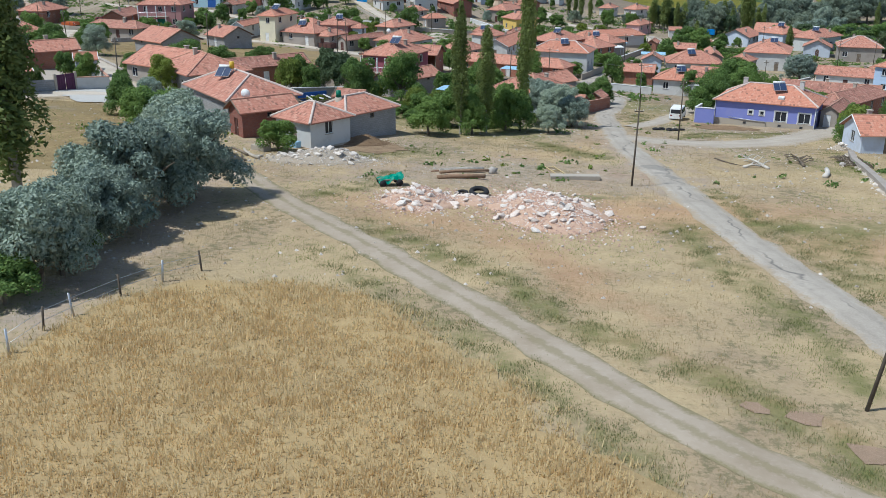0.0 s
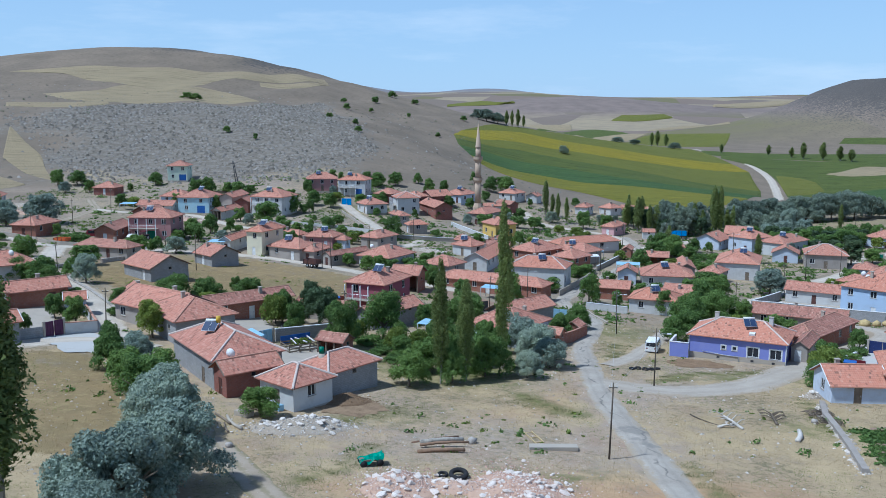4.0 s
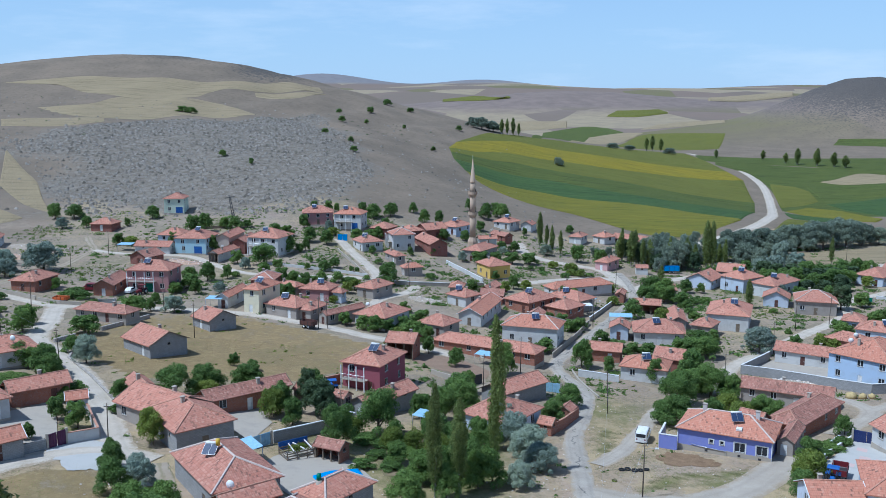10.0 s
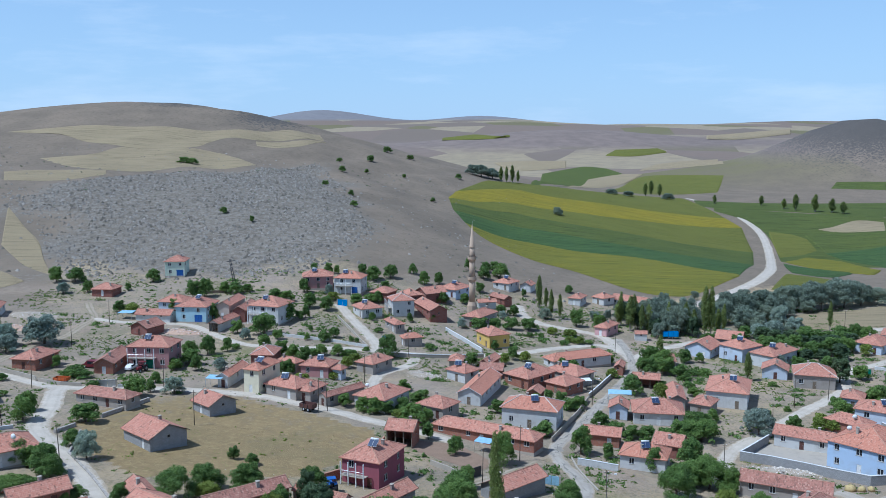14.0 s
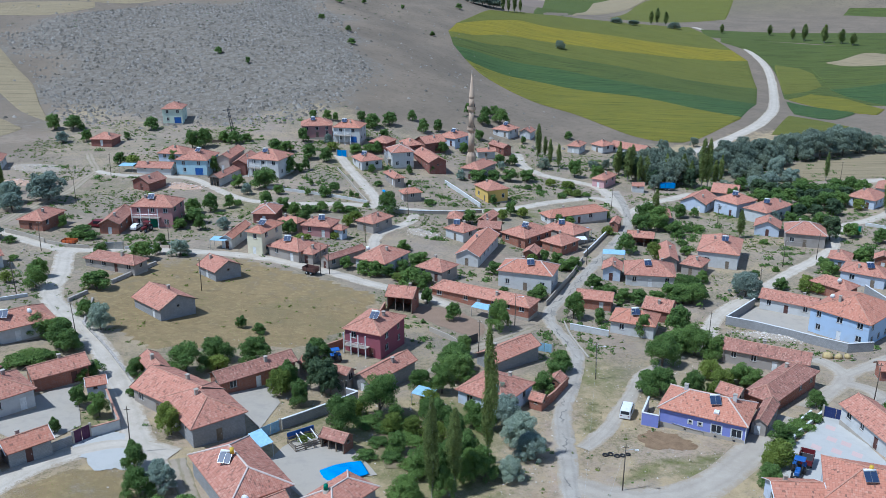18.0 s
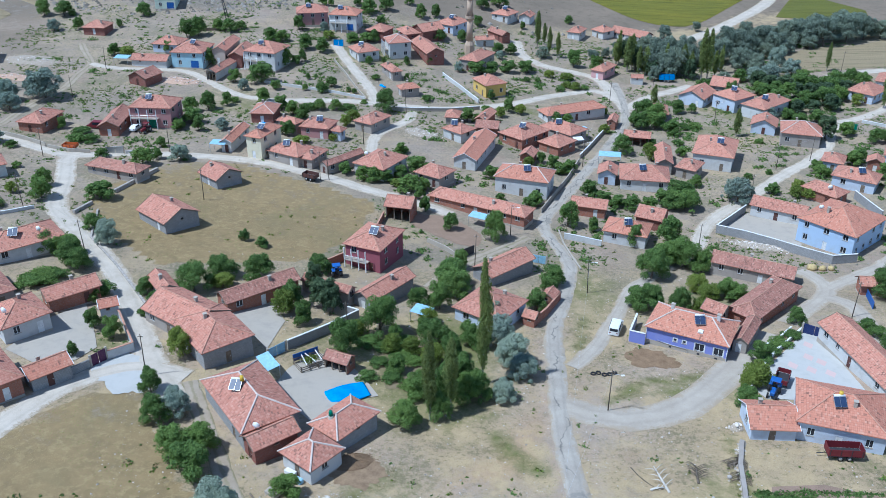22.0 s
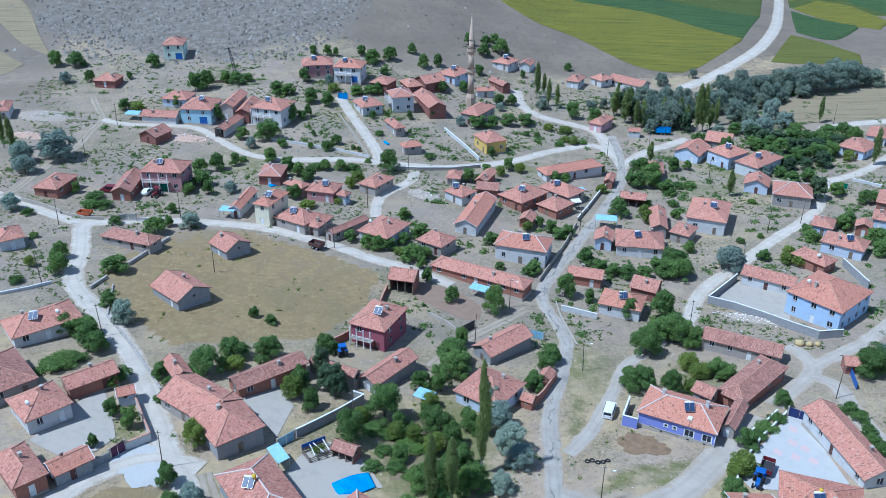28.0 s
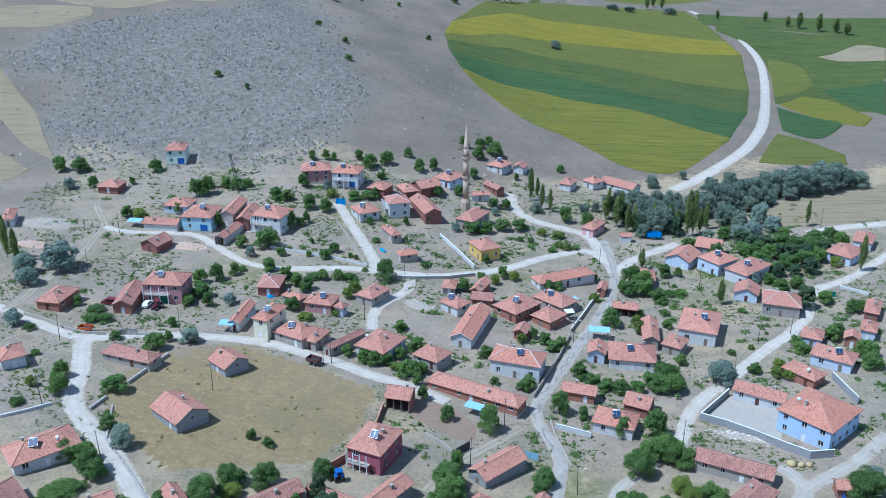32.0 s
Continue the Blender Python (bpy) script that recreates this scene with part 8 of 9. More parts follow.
def tractor(x, y, yaw, mat, label, lift=0.06):
    e = thing("tractor", pose(x, y, land(x, y) + lift, 0, 0, yaw), label, "tractor")
    box("bonnet", -0.35, 0.35, 0.2, 1.9, 0.7, 1.35, mat, e, soft=0.1)
    box("chassis", -0.28, 0.28, -0.9, 1.7, 0.5, 0.75, DARK, e)
    for sx in (-0.62, 0.62):
        for sy in (-0.85, 0.15):
            tube("cab_post", [(sx, sy, 0.9), (sx * 0.92, sy, 2.25)], 0.04, DARK, e, n=6)
        box("mudguard", sx - 0.3, sx + 0.3, -1.2, 0.0, 1.42, 1.5, mat, e)
    box("cab_roof", -0.75, 0.75, -1.05, 0.3, 2.25, 2.4, mat, e, soft=0.05)
    box("seat", -0.25, 0.25, -0.75, -0.3, 0.9, 1.35, DARK, e, soft=0.05)
    tube("exhaust", [(0.25, 1.2, 1.3), (0.25, 1.2, 2.0)], 0.04, DARK, e, n=6)
    for s in (-1, 1):
        wheel(e, s * 0.75, -0.6, 0.72, 0.72, 0.4)
        wheel(e, s * 0.65, 1.45, 0.42, 0.42, 0.25)
    return e


def trailer(x, y, yaw, mat, label, L=3.8, high=0.7, lift=0.06):
    e = thing("trailer", pose(x, y, land(x, y) + lift, 0, 0, yaw), label, "trailer")
    box("bed", -0.95, 0.95, -L / 2, L / 2, 0.75, 0.85, DARK, e)
    for s in (-1, 1):
        box("side_board", s * 0.95 - 0.03, s * 0.95 + 0.03, -L / 2, L / 2, 0.86, 0.86 + high, mat, e)
        box("end_board", -0.91, 0.91, s * L / 2 - 0.06, s * L / 2 - 0.005, 0.86, 0.86 + high, mat, e)
        for k in range(4):
            yy = -L / 2 + 0.2 + k * (L - 0.4) / 3
            box("stake", s * 0.99 - 0.03, s * 0.99 + 0.03, yy - 0.04, yy + 0.04, 0.7, 0.86 + high, DARK, e, soft=0)
        for a in (-0.6, 0.6):
            wheel(e, s * 0.85, a, 0.4, 0.4, 0.25)
    tube("drawbar", [(0, L / 2, 0.7), (0, L / 2 + 1.2, 0.5)], 0.06, DARK, e, n=6)
    return e


car(33.9, 127.8, -22, WHITE, "white delivery van parked on the dirt lane", van=True)
car(-71.7, 218.4, -12, WHITE, "white hatchback parked before the green garage")
tractor(-68.7, 217.1, 160, RED, "dark red tractor parked before the green garage")
car(-81.5, 218.4, 80, RED, "red and white van parked in the yard", van=True)
trailer(-82.0, 201.3, 80, ORANGE, "small orange tipping trailer at the crossroads", 3.2)
tractor(-14.6, 143.5, 15, BLUE, "blue tractor parked beside the maroon house", 0.08)
tractor(53.5, 107.6, 150, BLUE, "blue tractor parked on the pale courtyard", 0.12)
trailer(55.8, 110.5, 150, RED, "dark red farm trailer on the pale courtyard", 3.4, 0.8, 0.12)
trailer(57.0, 91.9, 84, RED, "dark red farm trailer with high rails beside the garden", 4.6, 1.1)
trailer(83.0, 287.7, 85, BLUE_BRIGHT, "trailer with a bright blue tarpaulin cover", 5.0, 1.5)
trailer(-24.2, 189.6, 60, BROWN, "rusty red skip beside the lane", 3.4, 0.9)


# ---- loose things ----
def stone_mesh(seed, r=1.0, squash=0.7):
    rng = random.Random(seed)
    bm = bmesh.new()
    bmesh.ops.create_icosphere(bm, subdivisions=1, radius=r)
    for v in bm.verts:
        v.co *= rng.uniform(0.7, 1.15)
        v.co.z *= squash
    me = bpy.data.meshes.new("stone")
    bm.to_mesh(me)
    bm.free()
    return me


def rubble_stone(name, base):
    n = Nodes(name, 0.95, 0.1)
    col = n.mix(n.remap(n.random(), 0.3, 1.0), base, (0.72, 0.66, 0.59))
    col = n.mix(n.remap(n.island(), 0.0, 0.6, 0.75, 0.0), col, tuple(v * 0.62 for v in base))
    col = n.mix(n.remap(n.island(), 0.75, 0.8, 0.0, 0.7), col, (0.74, 0.68, 0.61))
    return n.done(n.mix(n.remap(n.noise(3, 5, 0.7), 0.4, 0.7, 0, 0.5), col, (0.33, 0.25, 0.2)), n.noise(8, 5), 0.4, 0.03)


RUBBLE = {"pink": rubble_stone("pink_rubble", (0.56, 0.37, 0.285)), "pale": rubble_stone("pale_rubble", (0.50, 0.45, 0.38))}
HEAP_EARTH = {"pink": soil("pink_earth", (0.46, 0.30, 0.205), (0.52, 0.36, 0.26), (0.58, 0.45, 0.36), 1.2), "pale": soil("pale_earth", (0.33, 0.27, 0.2), (0.39, 0.33, 0.26), (0.5, 0.44, 0.36), 1.2),
              "dung": soil("dung", (0.22, 0.145, 0.085), (0.15, 0.098, 0.06), (0.31, 0.22, 0.14), 1.2)}
STONES = {k: [stone_mesh(i) for i in range(6)] for k in RUBBLE}
for k, L in STONES.items():
    for me in L:
        me.materials.append(RUBBLE[k])


def heap(x, y, rx, ry, h, yaw, kind, label, stones=110, seed=0, small=900):
    """A heap of rubble: an earth mound, stones that can be told apart, and the small stuff between."""
    rng = np.random.default_rng(seed)
    z0 = land(x, y)
    e = thing("rubble_heap" if stones else "earth_heap", pose(x, y, z0, 0, 0, yaw), label, "heap")
    c, s = math.cos(radians(yaw)), math.sin(radians(yaw))
    hump = [(rng.uniform(-0.6, 0.6), rng.uniform(-0.6, 0.6), rng.uniform(0.2, 0.4), rng.uniform(0.4, 1.0)) for _ in range(9)]

    def height(u, v):
        r = math.hypot(u, v)
        k = max(0.0, 1 - r * r) ** 0.8
        return h * k * (0.45 + 0.55 * sum(a * math.exp(-((u - p) ** 2 + (v - q) ** 2) / (2 * w * w)) for p, q, w, a in hump) / 1.6)

    def rel(u, v):
        lx, ly = u * rx, v * ry
        return lx, ly, land(x + lx * c - ly * s, y + lx * s + ly * c) - z0

    V, Fs, n, m = [], [], 14, 40
    for i in range(n + 1):
        for j in range(m):
            u, v = i / n * math.cos(2 * math.pi * j / m), i / n * math.sin(2 * math.pi * j / m)
            lx, ly, lz = rel(u * (1 + 0.06 * math.sin(5 * j)), v)
            V.append((lx, ly, lz + height(u, v) + (0.05 * rng.random() if i < n else -0.1)))
    for i in range(n):
        for j in range(m):
            Fs.append((i * m + j, (i + 1) * m + j, (i + 1) * m + (j + 1) % m, i * m + (j + 1) % m))
    mesh("mound", V, Fs, HEAP_EARTH[kind], e, smooth=True)
    if stones:
        for k in range(stones):
            u, v = rng.normal(size=2) * 0.5
            lx, ly, lz = rel(u, v)
            o = new("stone", STONES[kind][k % 6])
            o.parent = e
            r = 0.09 + 0.30 * rng.random() ** 3.0
            o.matrix_local = pose(lx, ly, lz + height(u, v) + r * 0.25, rng.uniform(-30, 30), rng.uniform(-30, 30), rng.uniform(0, 360)) @ Matrix.Diagonal((r * rng.uniform(0.8, 1.6), r, r * rng.uniform(0.6, 1.0), 1))
    if small:
        base = [tuple(p) for p in ((1, 0, 0), (-0.6, 0.8, 0), (-0.5, -0.8, 0), (0, 0, 0.8))]
        V, Fs = [], []
        for k in range(small):
            u, v = rng.normal(size=2) * 0.55
            lx, ly, lz = rel(u, v)
            r, a = 0.05 + 0.1 * rng.random(), rng.random() * 6.28
            q = len(V)
            for px, py, pz in base:
                V.append((lx + r * (px * math.cos(a) - py * math.sin(a)), ly + r * (px * math.sin(a) + py * math.cos(a)), lz + height(u, v) + r * pz))
            Fs += [(q, q + 1, q + 3), (q + 1, q + 2, q + 3), (q + 2, q, q + 3)]
        tagged(mesh("small_stones", V, Fs, RUBBLE[kind] if kind in RUBBLE else HEAP_EARTH[kind], e), kind="stuff")
    return e


heap(7.9, 64.6, 4.3, 6.6, 0.8, 12, "pink", "broad heap of pink and pale building rubble", 290, 1, 4500)
heap(-1.9, 66.6, 3.0, 3.6, 0.65, -15, "pink", "low heap of pink rubble and earth", 140, 2, 2200)
heap(2.9, 66.9, 3.0, 1.6, 0.35, 0, "pink", "scattered pale stones between the rubble heaps", 40, 3, 350)
heap(-11.5, 80.6, 5.0, 2.4, 0.7, 12, "pale", "long heap of pale stones before the farmhouse", 150, 4, 1500)
heap(-8.1, 90.0, 2.8, 1.8, 0.7, 20, "dung", "dark brown dung heap against the farmhouse", 0, 5, 500)
heap(45.0, 98.8, 1.1, 0.8, 0.6, 0, "pale", "pile of white stones by the garden wall", 22, 6, 40)
heap(72.1, 164.2, 7.0, 1.6, 0.5, -24, "pale", "strip of stones along the block wall", 120, 7, 900)
heap(-119.1, 275.6, 9.0, 5.0, 0.6, -10, "pale", "ruined stone walls on the slope", 90, 8, 800)
heap(-71.3, 260.9, 7.0, 3.0, 0.6, -10, "pink", "collapsed red brick walls beside the track", 80, 9, 700)
heap(-116.8, 257.7, 6.0, 3.0, 0.6, -10, "pink", "fallen red stone walls on the slope", 60, 10, 600)
heap(1.3, 225.1, 5.0, 3.0, 0.4, -30, "pale", "stony ruin in dry grass", 60, 11, 500)


def boulder(x, y, r, mat, label, name="boulder"):
    me = stone_mesh(int(x * 10), r, 0.75).copy()
    me.materials.append(mat)
    o = new(name, me)
    o.matrix_world = pose(x, y, land(x, y) + r * 0.4)
    tagged(o, label, "stone")
    for p in me.polygons:
        p.use_smooth = True
    return o


boulder(78.0, 152.7, 1.1, plain("yellow_stone", (0.55, 0.42, 0.2), 0.95, 0, 0.2), "large yellowish block of stone by the lane")
boulder(79.8, 152.1, 0.9, plain("yellow_stone", (0.55, 0.42, 0.2), 0.95, 0, 0.2), "large yellowish block of stone by the lane")
boulder(81.4, 152.0, 0.8, plain("yellow_stone", (0.55, 0.42, 0.2), 0.95, 0, 0.2), "large yellowish block of stone by the lane")
boulder(40.5, 87.9, 0.4, STONE, "white stone lying on dry grass")
boulder(4.4, 78.2, 0.55, STONE, "rounded pale boulder beside the logs")
boulder(-16.9, 74.4, 0.45, STONE, "cut stone drum beside the track")


def log(x, y, yaw, L, r, mat, label, z=0.0, name="log"):
    e = thing(name, pose(x, y, land(x, y) + z, 0, 0, yaw), label, "log")
    bend = 0.06 * L * math.sin(x)
    tube("trunk", [(-L / 2, 0, r), (-L / 6, bend, r), (L / 6, bend, r), (L / 2, 0, r)], [r, r * 0.95, r * 0.9, r * 0.8], mat, e, n=10)
    tube("cut_end", [(L / 2, 0, r), (L / 2 + 0.01, 0, r)], r * 0.76, WOODTRIM, e, n=10)
    return e


log(1.7, 77.8, 10, 4.0, 0.24, PALE_BARK, "pale peeled log on the ground")
log(1.6, 75.1, 5, 4.2, 0.2, plain("brown_log", (0.30, 0.19, 0.12), 0.95, 0, 0.2), "brown pole lying by the logs")
log(1.1, 78.4, 20, 4.6, 0.12, plain("rust_pole", (0.20, 0.12, 0.08), 0.9), "rusty brown pole lying by the logs")
log(1.9, 76.6, 8, 4.4, 0.14, plain("brown_log", (0.30, 0.19, 0.12), 0.95, 0, 0.2), "thin brown pole lying by the logs", 0.25)
log(36.4, 82.3, 65, 3.0, 0.26, BLEACHED, "pale sawn tree trunk on dry grass")
log(29.2, 87.9, -60, 4.5, 0.07, BARK, "thin dead branch lying in the grass")


def dead_branch(x, y, yaw, L, mat, label, twigs=7, spread=0.5):
    e = thing("dead_branch", pose(x, y, land(x, y), 0, 0, yaw), label, "branch")
    tube("stem", [(0, 0, 0.08), (L * 0.5, 0.1, 0.25), (L, 0, 0.12)], [0.17, 0.12, 0.06], mat, e, n=7)
    for k in range(twigs):
        t = 0.25 + 0.7 * k / twigs
        s = 1 if k % 2 else -1
        tube("twig", [(L * t, 0, 0.2), (L * t + 0.4, s * L * spread * 0.3, 0.4 + 0.1 * (k % 3)), (L * t + 0.8, s * L * spread * 0.55, 0.3)], [0.06, 0.045, 0.02], mat, e, n=5)
    return e


dead_branch(31.9, 84.9, 100, 5.0, BLEACHED, "bleached dead branch with twigs on dry grass")
dead_branch(36.1, 86.7, 80, 3.4, BARK, "grey dead branch with a tangle of twigs", 14, 0.7)
dead_branch(29.6, 85.4, 10, 1.8, BLEACHED, "bleached driftwood on dry grass", 4)

dead_branch(43.2, 92.6, 250, 2.6, BARK, "grey brushwood piled on the garden wall", 16, 0.9)
dead_branch(42.4, 89.6, 255, 2.8, BARK, "grey brushwood piled on the garden wall", 16, 0.9)
dead_branch(42.6, 91.0, 200, 1.8, WOODTRIM, "brown brushwood beside the garden wall", 12, 0.9)


def tyre(x, y, r, tilt, label="old black tyre lying on the ground", z=0.0):
    bm = bmesh.new()
    R, q, n, m = r, r * 0.33, 18, 8
    vs = [[bm.verts.new(((R + q * math.cos(2 * math.pi * j / m)) * math.cos(2 * math.pi * i / n), (R + q * math.cos(2 * math.pi * j / m)) * math.sin(2 * math.pi * i / n), q * math.sin(2 * math.pi * j / m) + q)) for j in range(m)] for i in range(n)]
    for i in range(n):
        for j in range(m):
            bm.faces.new((vs[i][j], vs[(i + 1) % n][j], vs[(i + 1) % n][(j + 1) % m], vs[i][(j + 1) % m]))
    o = part("tyre", bm, RUBBER, None, smooth=True)
    o.matrix_world = pose(x, y, land(x, y) + z, tilt, 0, 0)
    return tagged(o, label, "tyre", "old tyres")


tyre(2.9, 69.2, 0.62, 12, "large black tractor tyre on rubble", 0.1)
tyre(1.6, 69.5, 0.36, 5)
TYRE_X, TYRE_Y = 29.1, 113.3
for k in range(5):
    tyre(TYRE_X - 1.7 + k * 0.85, TYRE_Y + 0.3 * math.sin(k * 2), 0.34, 10 * math.sin(k), "old black tyre in a row by the blue house", 0.03)


def slab(x, y, yaw, L, W, H, mat, label, name="concrete_slab"):
    bm = bmesh.new()
    v, f = box_data(-L / 2, L / 2, -W / 2, W / 2, -0.05, H)
    vs = [bm.verts.new(p) for p in v]
    for q in f:
        bm.faces.new([vs[i] for i in q])
    bmesh.ops.bevel(bm, geom=bm.edges[:], offset=0.04, segments=2, affect="EDGES")
    o = part(name, bm, mat, None)
    o.matrix_world = pose(x, y, land(x, y), 0, 0, yaw)
    return tagged(o, label, "slab")


slab(11.8, 77.2, -2, 4.4, 1.0, 0.35, CONCRETE, "long pale concrete beam on the ground")
FRAME_X, FRAME_Y = 10.4, 80.3
frame_thing = thing("wooden_frame", pose(FRAME_X, FRAME_Y, land(FRAME_X, FRAME_Y) + 0.03, 0, 0, 105), "pale wooden ladder frame lying on the ground", "frame")
for s in (-0.4, 0.4):
    box("rail", -1.6, 1.6, s - 0.05, s + 0.05, 0, 0.12, plain("fresh_wood", (0.55, 0.42, 0.22), 0.8), frame_thing)
for k in range(3):
    box("rung", -1.3 + k * 1.3 - 0.05, -1.3 + k * 1.3 + 0.05, -0.35, 0.35, 0.02, 0.1, plain("fresh_wood", (0.55, 0.42, 0.22), 0.8), frame_thing)


def draped(x, y, yaw, L, W, H, mat, label, name="tarpaulin", seed=0):
    """A sheet thrown over something, with folds."""
    rng = random.Random(seed)
    n, m = 22, 16
    V, Fs = [], []
    for i in range(n + 1):
        for j in range(m + 1):
            u, v = 2 * i / n - 1, 2 * j / m - 1
            k = max(0, 1 - abs(u) ** 4) * max(0, 1 - abs(v) ** 4)
            w = 0.06 * math.sin(7 * u + 3 * v) + 0.05 * math.sin(11 * v - 4 * u + seed)
            V.append((u * L / 2 + 0.25 * w, v * W / 2 * (1 + 0.12 * math.sin(3 * u + seed)), 0.02 + H * (0.25 + 0.75 * k) * (0.55 + 0.45 * math.sin(1.6 + 2 * u + seed)) * (k > 0.02) + w * k))
    for i in range(n):
        for j in range(m):
            a = i * (m + 1) + j
            Fs.append((a, a + m + 1, a + m + 2, a + 1))
    o = mesh(name, V, Fs, mat, None, smooth=True)
    o.modifiers.new("thickness", "SOLIDIFY").thickness = 0.02
    o.matrix_world = pose(x, y, land(x, y) + 0.1, 0, 0, yaw)
    return tagged(o, label, "tarpaulin")


draped(-10.1, 105.4, 22, 6.4, 3.8, 0.55, BLUE_BRIGHT, "bright blue tarpaulin spread over a pile in the yard", seed=1)
draped(-39.7, 226.8, 40, 3.0, 1.6, 0.4, BLUE_BRIGHT, "bright blue tarpaulin beside a small house", seed=2)
draped(-10.2, 262.1, -60, 3.0, 0.9, 0.9, BLUE_BRIGHT, "bright blue sheet on a garden fence", seed=3)
CART_X, CART_Y = -4.4, 71.5
cart = thing("cart", pose(CART_X, CART_Y, land(CART_X, CART_Y), 0, 0, 15), "small cart under a green sheet", "cart")
V, Fs = box_data(-1.0, 1.0, -0.5, 0.5, 0.5, 0.62)
mesh("bed", V, Fs, WOODTRIM, cart)
sheet = mesh("sheet", [(-1.05 + 2.1 * i / 10, -0.6 + 1.2 * j / 6, 0.65 + 0.35 * (i / 10) ** 2 + 0.18 * math.sin(i * 1.3) * math.cos(j) - (0.3 if j in (0, 6) else 0)) for i in range(11) for j in range(7)],
             [(i * 7 + j, (i + 1) * 7 + j, (i + 1) * 7 + j + 1, i * 7 + j + 1) for i in range(10) for j in range(6)], plain("green_sheet", (0.0, 0.26, 0.17), 0.5), cart)
sheet.modifiers.new("thickness", "SOLIDIFY").thickness = 0.02
for s in (-0.55, 0.55):
    for a in (-0.7, 0.7):
        tube("wheel", [(a, s - 0.05, 0.3), (a, s + 0.05, 0.3)], 0.3, RUBBER, cart, n=12)

# a raised pen with rails, and an open shelter, at the far side of the concrete yard
PEN_X, PEN_Y = -16.0, 112.6
pen = thing("animal_pen", pose(PEN_X, PEN_Y, land(PEN_X, PEN_Y) + 0.1, 0, 0, 32), "weathered wooden pen with green fodder and a blue tarpaulin", "pen")
for px in (-2.1, -0.7, 0.7, 2.1):
    for py in (-1.4, 1.4):
        box("post", px - 0.06, px + 0.06, py - 0.06, py + 0.06, -0.1, 1.25, WOODTRIM, pen)
for pz in (0.25, 0.6, 0.95):
    for py in (-1.4, 1.4):
        box("rail", -2.2, 2.2, py - 0.09, py - 0.06, pz, pz + 0.16, WOODTRIM, pen)
    for px in (-2.1, 2.1):
        box("rail", px - 0.09, px - 0.06, -1.3, 1.3, pz, pz + 0.16, WOODTRIM, pen)
for px, turn in ((-1.2, 0.5), (0.3, -0.4), (1.3, 0.3)):
    mesh("plank", *tube_data([(px, -1.45, 1.3), (px + turn, 1.45, 1.3)], 0.09, 4), WHITE, pen)
box("tarpaulin", -2.1, 2.1, 1.47, 1.53, 0.5, 1.75, BLUE, pen)
V, Fq = crown_data(0.9, 3.6, "round", 0.2, 1100, 5)
V[:, 1] *= 0.6
tagged(mesh("fodder", V + np.array([0, 0, 0.55]), Fq.tolist(), LEAF_FRESH, pen), kind="stuff")
house(-11.5, 112.3, -28, 4.4, 2.8, 2.1, "gable", "brick", open_front=True, old=True, name="shed", chimney=False, seed=301)


def lean_to(x, y, yaw, L, W, h, mat, label):
    """A sheet-metal canopy on four posts."""
    e = thing("canopy", pose(x, y, land(x, y), 0, 0, yaw), label, "canopy")
    V, Fs = [], []
    n = int(L / 0.15)
    for i in range(n + 1):
        a = -L / 2 + L * i / n
        for j in (0, 1):
            V.append((a, -W / 2 + W * j, h + 0.25 * j + 0.025 * (i % 2)))
    Fs = [(2 * i, 2 * i + 2, 2 * i + 3, 2 * i + 1) for i in range(n)]
    r = mesh("sheet", V, Fs, mat, e)
    r.modifiers.new("thickness", "SOLIDIFY").thickness = 0.03
    for a in (-L / 2 + 0.1, L / 2 - 0.1):
        for b in (-W / 2 + 0.1, W / 2 - 0.1):
            tube("post", [(a, b, -0.3), (a, b, h + 0.1)], 0.05, STEEL, e, n=6)
    return e


lean_to(-21.7, 109.5, -58, 4.4, 2.0, 2.3, SKYBLUE, "pale blue sheet-metal canopy against the farmhouse")
lean_to(13.3, 171.5, -30, 4.2, 2.4, 2.2, SKYBLUE, "pale sheet-metal canopy in the vegetable garden")
lean_to(49.2, 211.7, -12, 5.6, 3.0, 2.6, SKYBLUE, "pale blue sheet-metal canopy between houses")
lean_to(44.5, 229.2, 25, 4.2, 2.2, 2.6, SKYBLUE, "pale sheet-metal canopy on the terrace")
lean_to(42.8, 222.2, 10, 2.6, 2.2, 2.4, WHITE, "white sheet-metal canopy by the terrace wall")
lean_to(-47.8, 204.9, -12, 4.0, 2.6, 2.3, SKYBLUE, "pale blue sheet-metal porch beside the lane")
lean_to(1.0, 128.4, -30, 3.4, 2.6, 2.2, SKYBLUE, "pale sheet-metal canopy among fruit trees")
lean_to(-91.3, 275.7, -8, 4.6, 3.2, 2.0, SKYBLUE, "pale blue sheet-metal shelter by the lane")
house(72.4, 284.8, -8, 4.2, 3.0, 2.4, "gable", "white", name="shed", chimney=False, seed=302)

# ---- walls, gates, fences ----
BLOCKWALL = WALLS["block"]
garden_wall([(74.9, 182.9), (64.8, 171.8), (69.8, 168.5), (74.5, 163.9), (78.8, 159.0), (82.8, 154.8), (87.9, 155.2)], 1.9, BLOCKWALL, "grey block wall with a white coping round a courtyard", WHITE)
garden_wall([(103.0, 189.7), (103.4, 176.9)], 2.0, BLOCKWALL, "grey block wall with a white coping", WHITE)
garden_wall([(-19.9, 116.7), (-17.0, 119.6), (-13.6, 123.2), (-9.6, 128.0), (-11.5, 128.9)], 1.7, BLOCKWALL, "long grey block wall with a white coping", WHITE)
gate((-22.5, 113.9), (-20.1, 116.2), 1.6, SKYBLUE, "pale turquoise metal yard gate")
